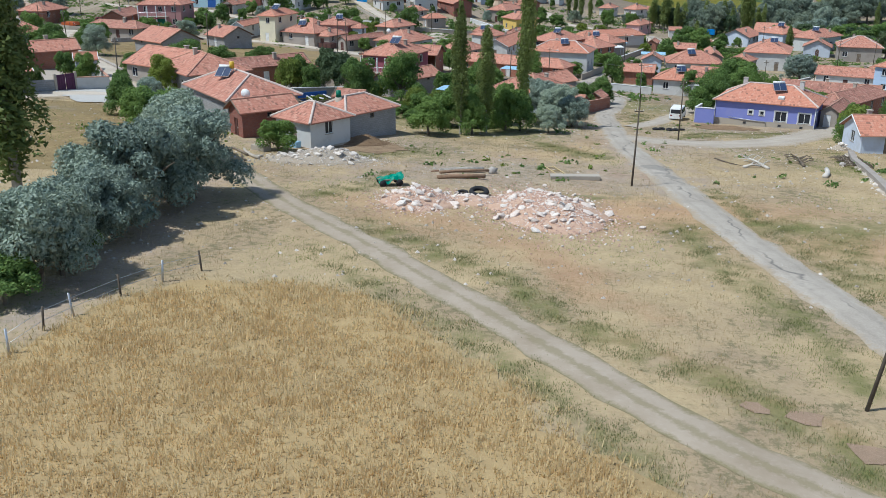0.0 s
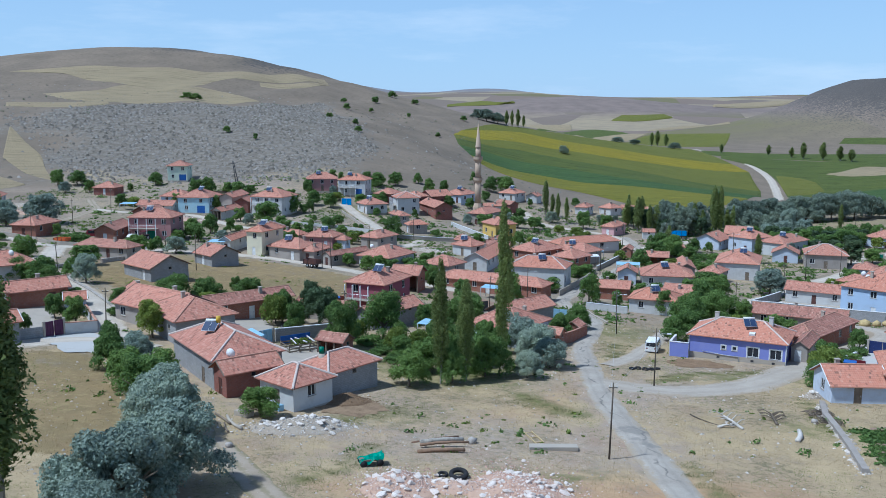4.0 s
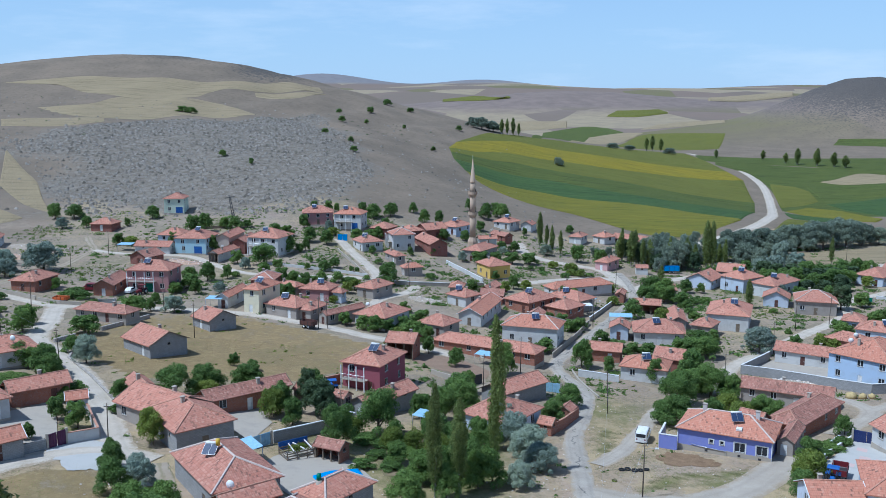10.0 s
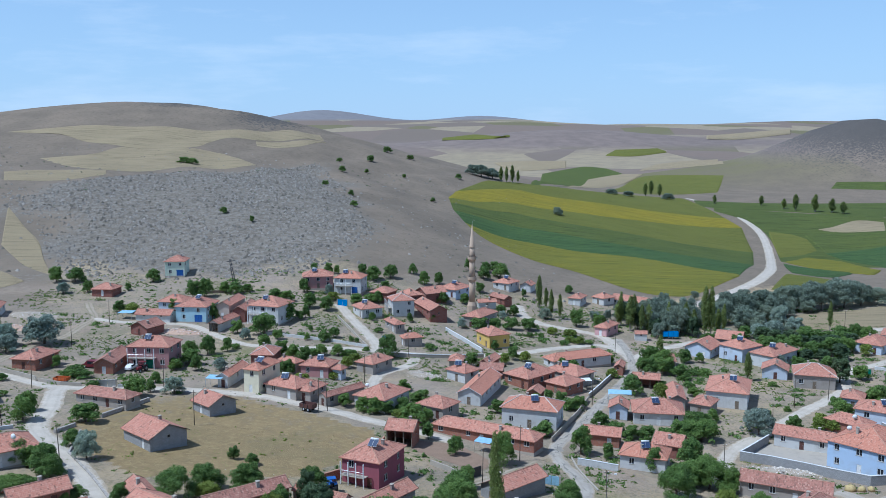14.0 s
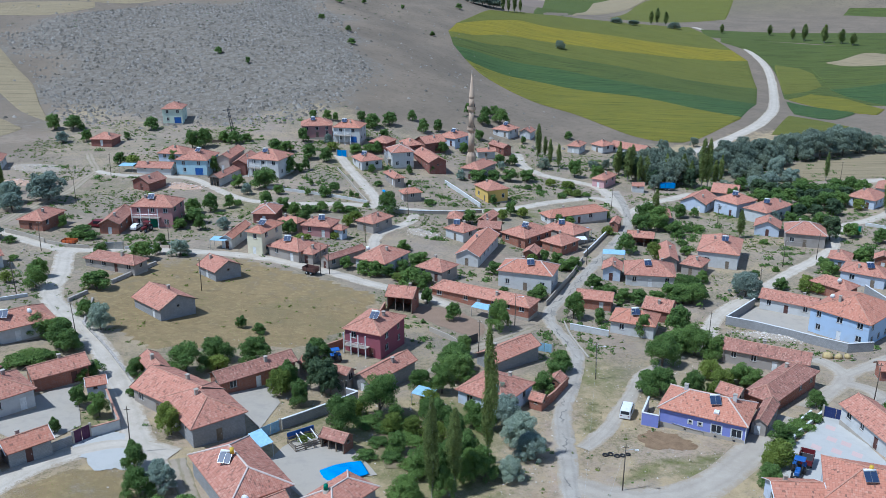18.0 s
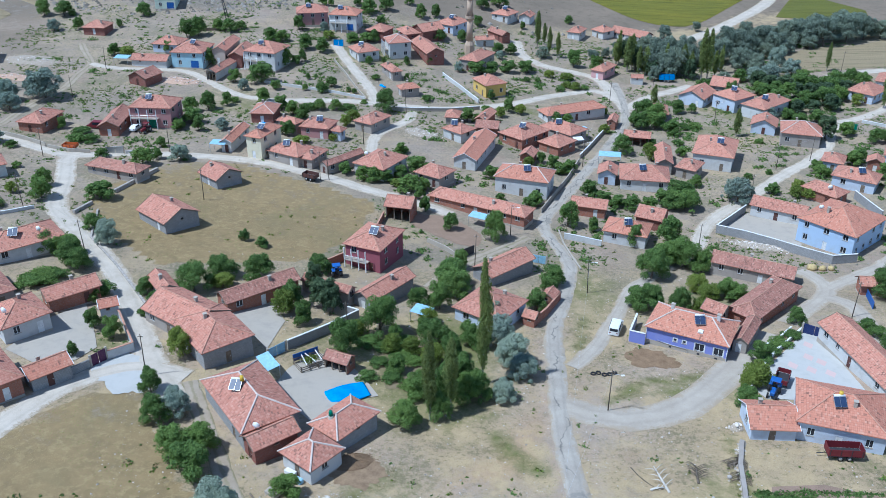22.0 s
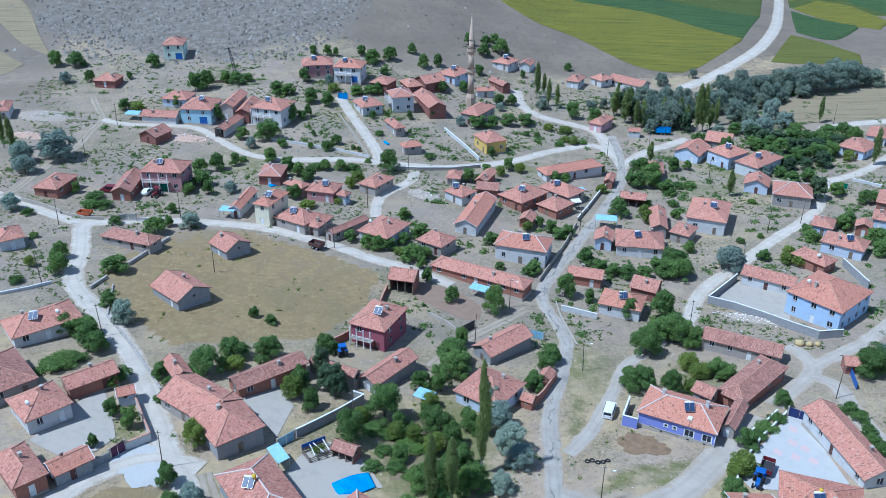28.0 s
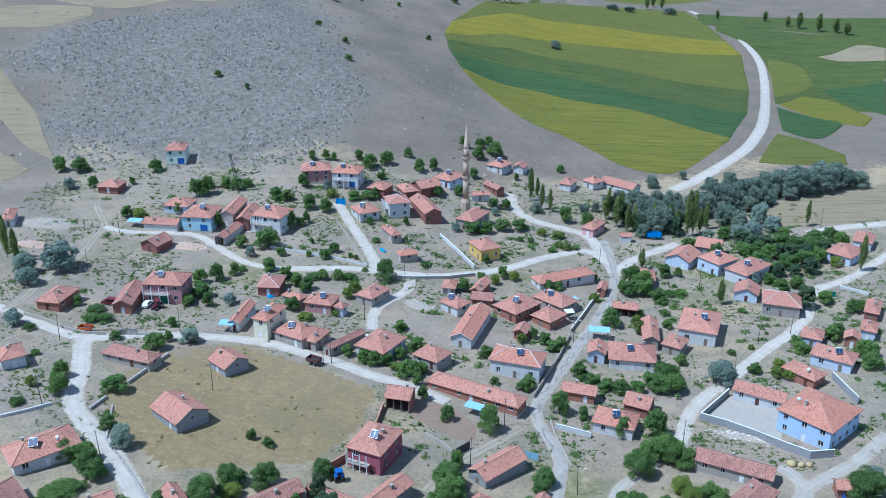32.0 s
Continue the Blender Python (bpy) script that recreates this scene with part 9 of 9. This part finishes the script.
garden_wall([(-45.5, 111.2), (-42.5, 113.9), (-44.8, 118.2), (-46.9, 122.4), (-49.1, 125.8)], 1.5, WALLS["white"], "white yard wall with a red tile coping", RIDGE)
gate((-47.2, 109.0), (-45.6, 111.2), 1.9, PURPLE, "dark purple metal yard gate, closed")
garden_wall([(-49.4, 106.2), (-47.3, 109.0)], 1.4, BLOCKWALL, "low grey block wall beside the gate")
garden_wall([(-68.2, 163.2), (-66.5, 168.8)], 0.7, STONE, "low dry stone wall at the field edge", None, 0.5)
garden_wall([(-64.0, 175.5), (-61.7, 182.4), (-58.9, 190.4)], 0.8, STONE, "low dry stone wall at the field edge", None, 0.5)
garden_wall([(-64.3, 165.6), (-61.3, 152.2), (-53.2, 141.2), (-44.6, 128.0)], 0.35, STONE, "broken stone edging along the lane", None, 0.4)
garden_wall([(31.0, 167.1), (33.6, 166.1), (38.3, 163.9)], 1.3, WALLS["white"], "white garden wall with a plain coping", WHITE)
garden_wall([(30.4, 170.9), (30.5, 164.6), (31.2, 158.5), (32.1, 152.3)], 0.35, CONCRETE, "low concrete kerb along the road", None, 0.3, "kerb")
garden_wall([(8.3, 277.1), (13.0, 266.6), (18.2, 253.2)], 1.2, WALLS["white"], "white wall along the mosque garden", WHITE)
garden_wall([(-8.5, 241.6), (-0.3, 242.1), (9.6, 243.9), (18.2, 247.7)], 1.0, CONCRETE, "grey concrete wall along the lane", WHITE)
garden_wall([(-99.9, 208.3), (-94.1, 205.9), (-88.3, 202.4)], 1.1, CONCRETE, "grey concrete yard wall along the lane")
garden_wall([(-87.5, 201.8), (-81.7, 199.8), (-77.0, 199.8)], 0.9, CONCRETE, "grey concrete yard wall along the lane")
gate((-73.2, 200.0), (-69.3, 200.5), 1.7, STEEL, "grey sheet-metal yard gate, closed")
garden_wall([(-69.0, 200.5), (-63.1, 201.6)], 0.8, WALLS["white"], "low white wall along the lane")
garden_wall([(20.3, 128.9), (22.5, 132.2), (26.0, 138.9)], 1.7, WALLS["brick"], "red brick garden wall beside the road", RIDGE)
garden_wall([(48.9, 104.7), (50.4, 108.6), (51.2, 111.5)], 1.4, WALLS["white"], "white yard wall", WHITE)
garden_wall([(54.8, 115.3), (58.7, 120.1), (65.7, 127.3)], 0.7, WALLS["white"], "low white wall edging a planted strip", WHITE)
garden_wall([(57.4, 121.8), (60.4, 124.0), (64.1, 127.9)], 0.6, WALLS["white"], "low white wall edging a planted strip", WHITE)
gate((65.5, 126.7), (68.6, 124.4), 2.0, NAVY, "navy blue sheet-metal courtyard gate, closed")
garden_wall([(42.1, 214.4), (46.3, 222.6), (51.2, 232.7), (56.2, 241.6)], 1.1, CONCRETE, "grey concrete wall along the road", WHITE)
garden_wall([(27.8, 180.0), (31.7, 188.8), (36.7, 199.8), (41.4, 211.6)], 1.2, CONCRETE, "grey concrete wall along the road")
garden_wall([(-26.4, 283.0), (-21.9, 270.7), (-17.6, 257.1), (-14.6, 248.5)], 0.9, CONCRETE, "low concrete wall beside the steep lane")
garden_wall([(-45.5, 260.8), (-34.7, 257.0), (-24.1, 253.5), (-14.6, 249.4)], 0.8, WALLS["white"], "pale wall below the garden terraces")
gate((-27.9, 297.7), (-24.4, 297.3), 2.0, BLUE_BRIGHT, "bright blue sheet-metal gate at the head of the lane")
gate((22.6, 155.2), (25.5, 154.0), 1.7, SKYBLUE, "pale turquoise sheet-metal gate")
garden_wall([(8.5, 154.5), (11.5, 157.7)], 1.8, DARK, "dark sheet-metal fence panel", None, 0.06)
garden_wall([(2.2, 161.2), (5.7, 158.1), (7.9, 154.9)], 1.0, CONCRETE, "concrete garden wall")
garden_wall([(-84.4, 158.4), (-80.1, 161.5), (-76.5, 164.7)], 0.6, WALLS["white"], "low white yard wall", WHITE)
garden_wall([(44.7, 95.6), (42.7, 90.3), (41.6, 85.5), (39.9, 78.9), (38.0, 72.2)], 0.45, WALLS["stone"], "tumbledown dry stone garden wall", None, 0.6)
garden_wall([(-79.4, 306.2), (-67.9, 308.1)], 1.0, WOODTRIM, "weathered plank fence", None, 0.08)
garden_wall([(129.5, 244.4), (135.6, 238.6)], 0.8, WALLS["white"], "low white garden wall", WHITE)
gate((122.0, 239.0), (125.3, 237.9), 1.8, GREEN, "green sheet-metal gate at the yard entrance")
garden_wall([(84.4, 145.3), (82.8, 139.9), (81.5, 134.7)], 1.5, BLUE, "bright blue sheet-metal fence", None, 0.06)
garden_wall([(-9.0, 159.5), (-6.9, 171.9)], 1.4, WALLS["brick"], "red brick field wall with a tile coping", RIDGE)
garden_wall([(-16.6, 146.6), (-13.6, 150.3)], 1.6, WALLS["brick"], "red brick field wall with a tile coping", RIDGE)

# the wire fence along the wheat
FENCE = [(-19.3, 35.8), (-19.0, 38.6), (-18.3, 40.5), (-17.0, 43.5), (-15.6, 46.0), (-13.9, 48.0)]
fence = thing("wire_fence", pose(FENCE[0][0], FENCE[0][1], land(*FENCE[0])), "leaning wire fence with mixed posts along the wheat", "fence")
FO = Vector((FENCE[0][0], FENCE[0][1], land(*FENCE[0])))
for i, (fx, fy) in enumerate(FENCE):
    b = Vector((fx, fy, land(fx, fy))) - FO
    tube("post", [b - Vector((0, 0, 0.3)), b + Vector((0.15 * math.sin(i * 2), 0, 1.25))], 0.06, POLE if i % 2 else STEEL, fence, n=6)
for k in (0.5, 1.0):
    pts = [Vector((fx, fy, land(fx, fy) + k)) - FO for fx, fy in FENCE]
    tube("wire", pts, 0.012, STEEL, fence, n=4)

# ---- utility poles and wires ----
POLES = [(16.4, 74.8), (17.7, 32.8), (27.7, 103.2), (-39.0, 107.5), (-10.7, 120.7), (19.7, 167.5), (11.2, 150.8), (31.6, 142.3), (57.4, 160.2), (76.5, 131.9),
         (78.1, 188.5), (91.7, 209.5), (102.5, 214.8), (86.4, 244.8), (41.9, 209.0), (58.6, 260.4), (-2.9, 239.9), (-13.5, 214.6), (-22.1, 189.9), (-20.1, 190.2),
         (-45.1, 174.5), (-86.3, 195.5), (-78.7, 164.9), (-94.5, 239.6), (-94.8, 269.9), (-59.7, 144.6), (-59.2, 202.7), (73.1, 266.9), (126.6, 299.0), (146.2, 297.6)]
LAMPS = {2, 5, 7, 13, 14}
for i, (px, py) in enumerate(POLES):
    power_pole(px, py, 7.2 if i not in (0, 1) else 7.0, lean=(1.5, -2.0, 0.6)[i % 3] if i != 1 else 9.0, lamp=i in LAMPS)


def wire(i, j, sag=0.8):
    a = Vector((*POLES[i], land(*POLES[i]) + 6.6))
    b = Vector((*POLES[j], land(*POLES[j]) + 6.6))
    pts = [a.lerp(b, t / 10) - Vector((0, 0, sag * 4 * (t / 10) * (1 - t / 10))) for t in range(11)]
    o = mesh("overhead_wire", *tube_data(pts, 0.009, 4), STEEL)
    tagged(o, "thin black overhead wire between utility poles", "wire", "overhead wires")


for i, j in ((0, 2), (0, 7), (7, 5), (5, 14), (14, 15), (3, 25), (25, 22), (22, 21), (18, 17), (17, 16), (8, 10), (10, 11), (11, 12)):
    wire(i, j)

PYLON_X, PYLON_Y = -66.2, 316.8
pylon = thing("lattice_mast", pose(PYLON_X, PYLON_Y, land(PYLON_X, PYLON_Y), 0, -9, 0), "leaning grey steel lattice mast on the slope", "mast")
for sx in (-0.5, 0.5):
    for sy in (-0.5, 0.5):
        tube("leg", [(sx, sy, -0.3), (sx * 0.35, sy * 0.35, 9.5)], 0.06, DARK, pylon, n=5)
for k in range(8):
    z0, z1 = k * 1.15, k * 1.15 + 1.15
    w0, w1 = 0.5 - 0.034 * z0, 0.5 - 0.034 * z1
    for sy in (-1, 1):
        tube("brace", [(-w0, sy * w0, z0), (w1, sy * w1, z1)], 0.035, DARK, pylon, n=4)
        tube("brace", [(sy * w0, -w0, z0), (sy * w1, w1, z1)], 0.035, DARK, pylon, n=4)
box("crossarm", -1.8, 1.8, -0.08, 0.08, 8.6, 8.8, DARK, pylon)


# ---- what nobody could count ----
HOUSE_ARRAY = np.array(HOUSES)
ROAD_POINTS = np.array([v.co[:2] for o in bpy.data.objects if o.name.split(".")[0] in ("road", "lane", "track") for v in o.data.vertices])


def clear_of(P, house_gap=0.95, road_gap=1.3):
    """Which points lie off the roads and away from the walls."""
    keep = np.ones(len(P), bool)
    for hx, hy, r in HOUSE_ARRAY:
        keep &= (P[:, 0] - hx) ** 2 + (P[:, 1] - hy) ** 2 > (r * house_gap) ** 2
    for poly in PATCHES:
        keep &= ~inside(P[:, 0], P[:, 1], poly)
    if road_gap:
        grid = np.zeros((700, 900), bool)
        r = np.floor((ROAD_POINTS + 300) / road_gap).astype(int)
        r = r[(r[:, 0] >= 0) & (r[:, 0] < 700) & (r[:, 1] >= 0) & (r[:, 1] < 900)]
        grid[r[:, 0], r[:, 1]] = True
        c = np.clip(np.floor((P + 300) / road_gap).astype(int), 0, 699)
        keep &= ~grid[c[:, 0], c[:, 1]]
    return keep


def blades(name, P, height, spread, per, mat, label, category, seed=0, lift=0.0):
    """Tufts of thin blades at the given places, as one mesh."""
    rng = np.random.default_rng(seed)
    n = len(P) * per
    at = np.repeat(P, per, axis=0) + rng.normal(size=(n, 2)) * spread
    z = land_array(at[:, 0], at[:, 1]) + lift
    a = rng.random(n) * 6.28
    w = height * rng.uniform(0.06, 0.14, n)
    h = height * rng.uniform(0.55, 1.25, n)
    lean = rng.normal(size=(n, 2)) * height * 0.28
    d = np.stack([np.cos(a), np.sin(a)], 1)
    V = np.empty((n, 3, 3))
    V[:, 0, :2], V[:, 1, :2], V[:, 2, :2] = at - d * w[:, None], at + d * w[:, None], at + lean
    V[:, 0, 2], V[:, 1, 2], V[:, 2, 2] = z - 0.03, z - 0.03, z + h
    me = raw_mesh(name, V, 3, mat)
    return tagged(new(name, me), label, category, kind="stuff")


rng = np.random.default_rng(3)
WHEAT = [(-19.6, 33.5), (-18.8, 37.6), (-16.6, 42.8), (-13.6, 45.6), (-9.4, 45.8), (-7.0, 46.2), (-4.1, 44.7), (-1.8, 41.2), (0.4, 37.9), (2.8, 34.4), (4.0, 31.4), (5.4, 28.8), (7.6, 25.8), (24.0, 2.0), (-40.0, 2.0), (-44.0, 30.0)]
Q = np.stack([rng.uniform(-50, 40, 150000), rng.uniform(0, 75, 150000)], 1)
stray = rng.normal(size=Q.shape) * 0.7
Q = Q[inside(Q[:, 0] + stray[:, 0], Q[:, 1] + stray[:, 1], WHEAT)]
rowy = (np.sin(Q[:, 0] * 0.55 + Q[:, 1] * 1.1) * 0.5 + 0.5) * (0.5 + 0.5 * np.sin(Q[:, 0] * 0.9 - Q[:, 1] * 0.4 + 2 * np.sin(Q[:, 1] * 0.3)))
Q = Q[rng.random(len(Q)) < 0.45 + 0.55 * rowy]
blades("wheat", Q, 0.34, 0.18, 8, STRAW, "ripe golden wheat with trodden patches", "wheat", 1)
patch("wheat_ground", WHEAT, soil("wheat_soil", (0.40, 0.29, 0.145), (0.31, 0.225, 0.115), (0.47, 0.355, 0.19), 0.35), "straw-coloured ground under the wheat", 0.05, "field", ragged=0.5)

G1 = np.stack([rng.uniform(-60, 95, 150000), rng.uniform(25, 175, 150000)], 1)
G1 = G1[~inside(G1[:, 0], G1[:, 1], WHEAT)]
G1 = G1[clear_of(G1)]
patchy = np.sin(G1[:, 0] * 0.31 + 2 * np.sin(G1[:, 1] * 0.13)) + np.sin(G1[:, 1] * 0.27 + 2 * np.sin(G1[:, 0] * 0.17))
blades("dry_grass", G1[patchy > -0.3][:60000], 0.15, 0.25, 4, HAY, "short dry yellow grass in tufts", "grass", 2)
BANK = []
for which, pts, width, w in BANDS:
    line = resample(pts, 0.12)
    if which == 1:
        BANK.append(line[rng.integers(0, len(line), len(line) * 9)] + rng.normal(size=(len(line) * 9, 2)) * width * 0.9)
BANK = np.concatenate(BANK)
clot = np.sin(BANK[:, 0] * 1.9 + 2 * np.sin(BANK[:, 1] * 1.3)) + np.sin(BANK[:, 1] * 2.3 + 2 * np.sin(BANK[:, 0] * 0.9)) + rng.normal(size=len(BANK)) * 0.5
BANK = BANK[(clot > 0.25) & clear_of(BANK, 0.9, 0) & ~inside(BANK[:, 0], BANK[:, 1], WHEAT)]
blades("bank_weeds", BANK, 0.13, 0.2, 9, LEAF_WEED, "patchy green weeds on the banks beside track and road", "weeds", 14)
blades("green_grass", G1[patchy < -0.55][:20000], 0.12, 0.22, 6, LEAF_FRESH, "green weeds in the dry grass", "grass", 3)

# weeds and small shrubs all through the village
def clumps(name, P, size, leaf_mat, label, seed, per=18):
    rng = np.random.default_rng(seed)
    n = len(P) * per
    s = np.repeat(size * (0.3 + 1.3 * rng.random(len(P)) ** 2.5), per)
    d = rng.normal(size=(n, 3))
    d /= np.linalg.norm(d, axis=1)[:, None]
    d[:, 2] = np.abs(d[:, 2])
    squash = np.repeat(np.stack([rng.uniform(0.6, 2.2, len(P)), rng.uniform(0.6, 1.6, len(P)), rng.uniform(0.4, 1.0, len(P))], 1), per, axis=0)
    c = np.repeat(np.column_stack([P, land_array(P[:, 0], P[:, 1])]), per, axis=0) + d * squash * s[:, None] * rng.uniform(0.2, 1.0, n)[:, None]
    t = rng.normal(size=(n, 3))
    t /= np.linalg.norm(t, axis=1)[:, None]
    b = np.cross(t, d)
    k = (0.10 + 0.16 * s)[:, None]
    V = np.stack([c - t * k, c + b * k * 0.7, c + t * k, c - b * k * 0.7], 1).reshape(-1, 3)
    me = raw_mesh(name, V, 4, leaf_mat)
    return tagged(new(name, me), label, "weeds", kind="stuff")


S = np.stack([rng.uniform(-135, 195, 82000), rng.uniform(75, 335, 82000)], 1)
heard = np.sin(S[:, 0] / 7 + 2 * np.sin(S[:, 1] / 9)) + np.sin(S[:, 1] / 6 + 2 * np.sin(S[:, 0] / 11)) + rng.normal(size=len(S)) * 0.7
S = S[heard > 0.55]
S = S[clear_of(S)]
S = S[(S[:, 1] > 150) | (rng.random(len(S)) < 0.18)]
MEADOW = [(-68.7, 171.9), (-60.9, 198.3), (-40.2, 197.1), (-9.3, 180.2), (-11.0, 164.1), (-20.1, 148.7), (-46.9, 143.0), (-60.6, 157.1)]
inm = inside(S[:, 0], S[:, 1], MEADOW)
clumps("weeds", S[~inm][:9000], 0.5, LEAF, "low green weeds and shrubs between the houses", 4)
clumps("dry_weeds", S[~inm][9000:15000], 0.42, LEAF_FRESH, "yellowing weeds between the houses", 5)
B1 = np.stack([rng.uniform(-125, 150, 16000), rng.uniform(150, 335, 16000)], 1)
B1 = B1[clear_of(B1, 1.0, 1.8) & ~inside(B1[:, 0], B1[:, 1], MEADOW)]
thick = np.sin(B1[:, 0] / 5 + 2 * np.sin(B1[:, 1] / 8)) + np.sin(B1[:, 1] / 6 + 2 * np.sin(B1[:, 0] / 9)) + 0.006 * (B1[:, 0] + 0.5 * B1[:, 1] - 60)
B1 = B1[thick > 0.75]
clumps("garden_shrubs", B1[:1500], 1.05, LEAF, "green garden shrubs and saplings between the houses", 15, 60)
clumps("grey_weeds", S[inm][:60], 0.4, LEAF_FRESH, "sparse weeds in the dry meadow", 6)


# rows of vegetables in the kitchen garden
ROWS_AT = [((43.0, 84.8), (60.0, 84.2), 0.55), ((43.4, 84.0), (50.0, 83.6), 0.4), ((43.0, 82.6), (46.5, 82.4), 0.5), ((42.6, 81.2), (46.0, 81.0), 0.5), ((48.0, 81.6), (59.0, 80.6), 0.22), ((48.0, 80.2), (58.6, 79.2), 0.18),
           ((42.0, 79.4), (57.6, 77.6), 0.6), ((41.6, 78.4), (57.2, 76.6), 0.6), ((41.2, 77.2), (56.8, 75.4), 0.55), ((41.0, 76.0), (50.0, 74.8), 0.5), ((40.6, 74.6), (49.0, 73.2), 0.5)]
VEG = np.concatenate([np.array(a) + (np.array(b) - np.array(a)) * rng.random((int(26 * size + 4) * 14, 1)) + rng.normal(size=(int(26 * size + 4) * 14, 2)) * size * 0.5 for a, b, size in ROWS_AT])
clumps("vegetable_rows", VEG, 0.34, LEAF, "rows of leafy green vegetables in brown earth", 12)


def pebbles(name, P, lo, hi, mat, label, seed):
    """Loose stones at the given places, as one mesh."""
    rng = np.random.default_rng(seed)
    base = np.array([(1, 0, -0.1), (0.3, 0.95, -0.1), (-0.8, 0.6, -0.1), (-0.8, -0.6, -0.1), (0.3, -0.95, -0.1), (0.1, 0.1, 0.75), (-0.35, 0.0, 0.6)])
    tri = np.array([(0, 1, 5), (1, 2, 5), (2, 6, 5), (2, 3, 6), (3, 4, 6), (4, 5, 6), (4, 0, 5)])
    n = len(P)
    r = lo + (hi - lo) * rng.random(n) ** 2.5
    a = rng.random(n) * 6.28
    B = base[None] * rng.uniform(0.7, 1.3, (n, 7, 3)) * r[:, None, None]
    ca, sa_ = np.cos(a)[:, None], np.sin(a)[:, None]
    V = np.stack([B[..., 0] * ca - B[..., 1] * sa_, B[..., 0] * sa_ + B[..., 1] * ca, B[..., 2]], 2)
    V[..., :2] += P[:, None, :]
    V[..., 2] += land_array(P[:, 0], P[:, 1])[:, None]
    F = (tri[None] + 7 * np.arange(n)[:, None, None]).reshape(-1, 3)
    me = bpy.data.meshes.new(name)
    me.from_pydata(V.reshape(-1, 3).tolist(), [], F.tolist())
    me.materials.append(mat)
    return tagged(new(name, me), label, "stones", kind="stuff")


K = np.stack([rng.uniform(-40, 60, 5000), rng.uniform(45, 150, 5000)], 1)
K = K[~inside(K[:, 0], K[:, 1], WHEAT)]
pebbles("loose_stones", K[clear_of(K, 0.9, 0)][:3600], 0.05, 0.2, RUBBLE["pale"], "loose pale stones on the ground", 7)
W = resample([(44.7, 95.6), (42.7, 90.3), (41.6, 85.5), (39.9, 78.9), (38.0, 72.2)], 0.05)
W = W + rng.normal(size=W.shape) * 0.32
pebbles("wall_stones", W, 0.12, 0.34, RUBBLE["pale"], "fallen stones along the garden wall", 13)
hill_rock = Nodes("hill_rock", 0.95, 0.1)
HILL_ROCK = hill_rock.done(hill_rock.mix(hill_rock.island(), (0.13, 0.114, 0.092), (0.31, 0.28, 0.24)), hill_rock.noise(2.0, 5), 0.4, 0.1)
K = np.stack([rng.uniform(-135, 120, 5000), rng.uniform(150, 340, 5000)], 1)
K = K[clear_of(K) & ~inside(K[:, 0], K[:, 1], MEADOW)]
pebbles("village_stones", K[:2400], 0.1, 0.36, HILL_ROCK, "loose stones between the houses", 8)
K = np.stack([rng.uniform(-330, 60, 70000), rng.uniform(325, 640, 70000)], 1)
K = K[inside(K[:, 0], K[:, 1], ROCKS[0]) | (rng.random(len(K)) < 0.04)]
thin = np.sin(K[:, 0] / 14 + 2 * np.sin(K[:, 1] / 21)) * np.sin(K[:, 1] / 17)
pebbles("hill_rocks", K[rng.random(len(K)) < 0.62 + 0.38 * thin][:26000], 0.2, 1.15, HILL_ROCK, "grey limestone outcrops scattered over the hillside", 9)
K = np.stack([rng.uniform(-330, 40, 260), rng.uniform(345, 640, 260)], 1)
clumps("hill_shrubs", K, 0.9, LEAF_DARK, "dark shrubs dotted over the hillside", 10)

# the terrace at the side of the violet-blue house
garden_wall([(35.4, 124.2), (37.7, 123.0)], 2.1, WALLS["violet"], "violet-blue terrace wall with a white coping", WHITE)
garden_wall([(35.4, 124.2), (38.0, 130.4)], 2.1, WALLS["white"], "white terrace wall beside the violet-blue house", WHITE)

# scraps beside the farmhouse
log(-19.1, 81.9, 125, 3.6, 0.12, WOODTRIM, "weathered plank leaning by the farmhouse yard")
log(-17.8, 80.9, 120, 4.2, 0.16, CONCRETE, "grey concrete post lying by the farmhouse yard")
log(-18.2, 79.4, 110, 2.6, 0.1, WOODTRIM, "weathered plank among scrap by the farmhouse")
slab(-17.4, 83.5, -35, 1.8, 1.0, 0.5, CONCRETE, "concrete water trough beside the bush", "trough")
slab(-15.7, 87.3, -35, 1.6, 0.7, 0.6, WHITE, "white crates stacked against the farmhouse wall", "crate")
slab(-14.5, 85.8, -35, 1.0, 0.7, 0.6, SKYBLUE, "pale blue crate against the farmhouse wall", "crate")
POT_X, POT_Y = -11.1, 94.7
pot = thing("chimney_stack", pose(POT_X, POT_Y, land(POT_X, POT_Y) + 3.0), "stone chimney with a green metal pot", "chimney")
tube("stack", [(0, 0, -0.6), (0, 0, 1.0)], [0.45, 0.38], CONCRETE, pot, n=10)
tube("pot", [(0, 0, 1.0), (0, 0, 1.7)], [0.3, 0.26], plain("green_pot", (0.0, 0.16, 0.09), 0.5), pot, n=10)
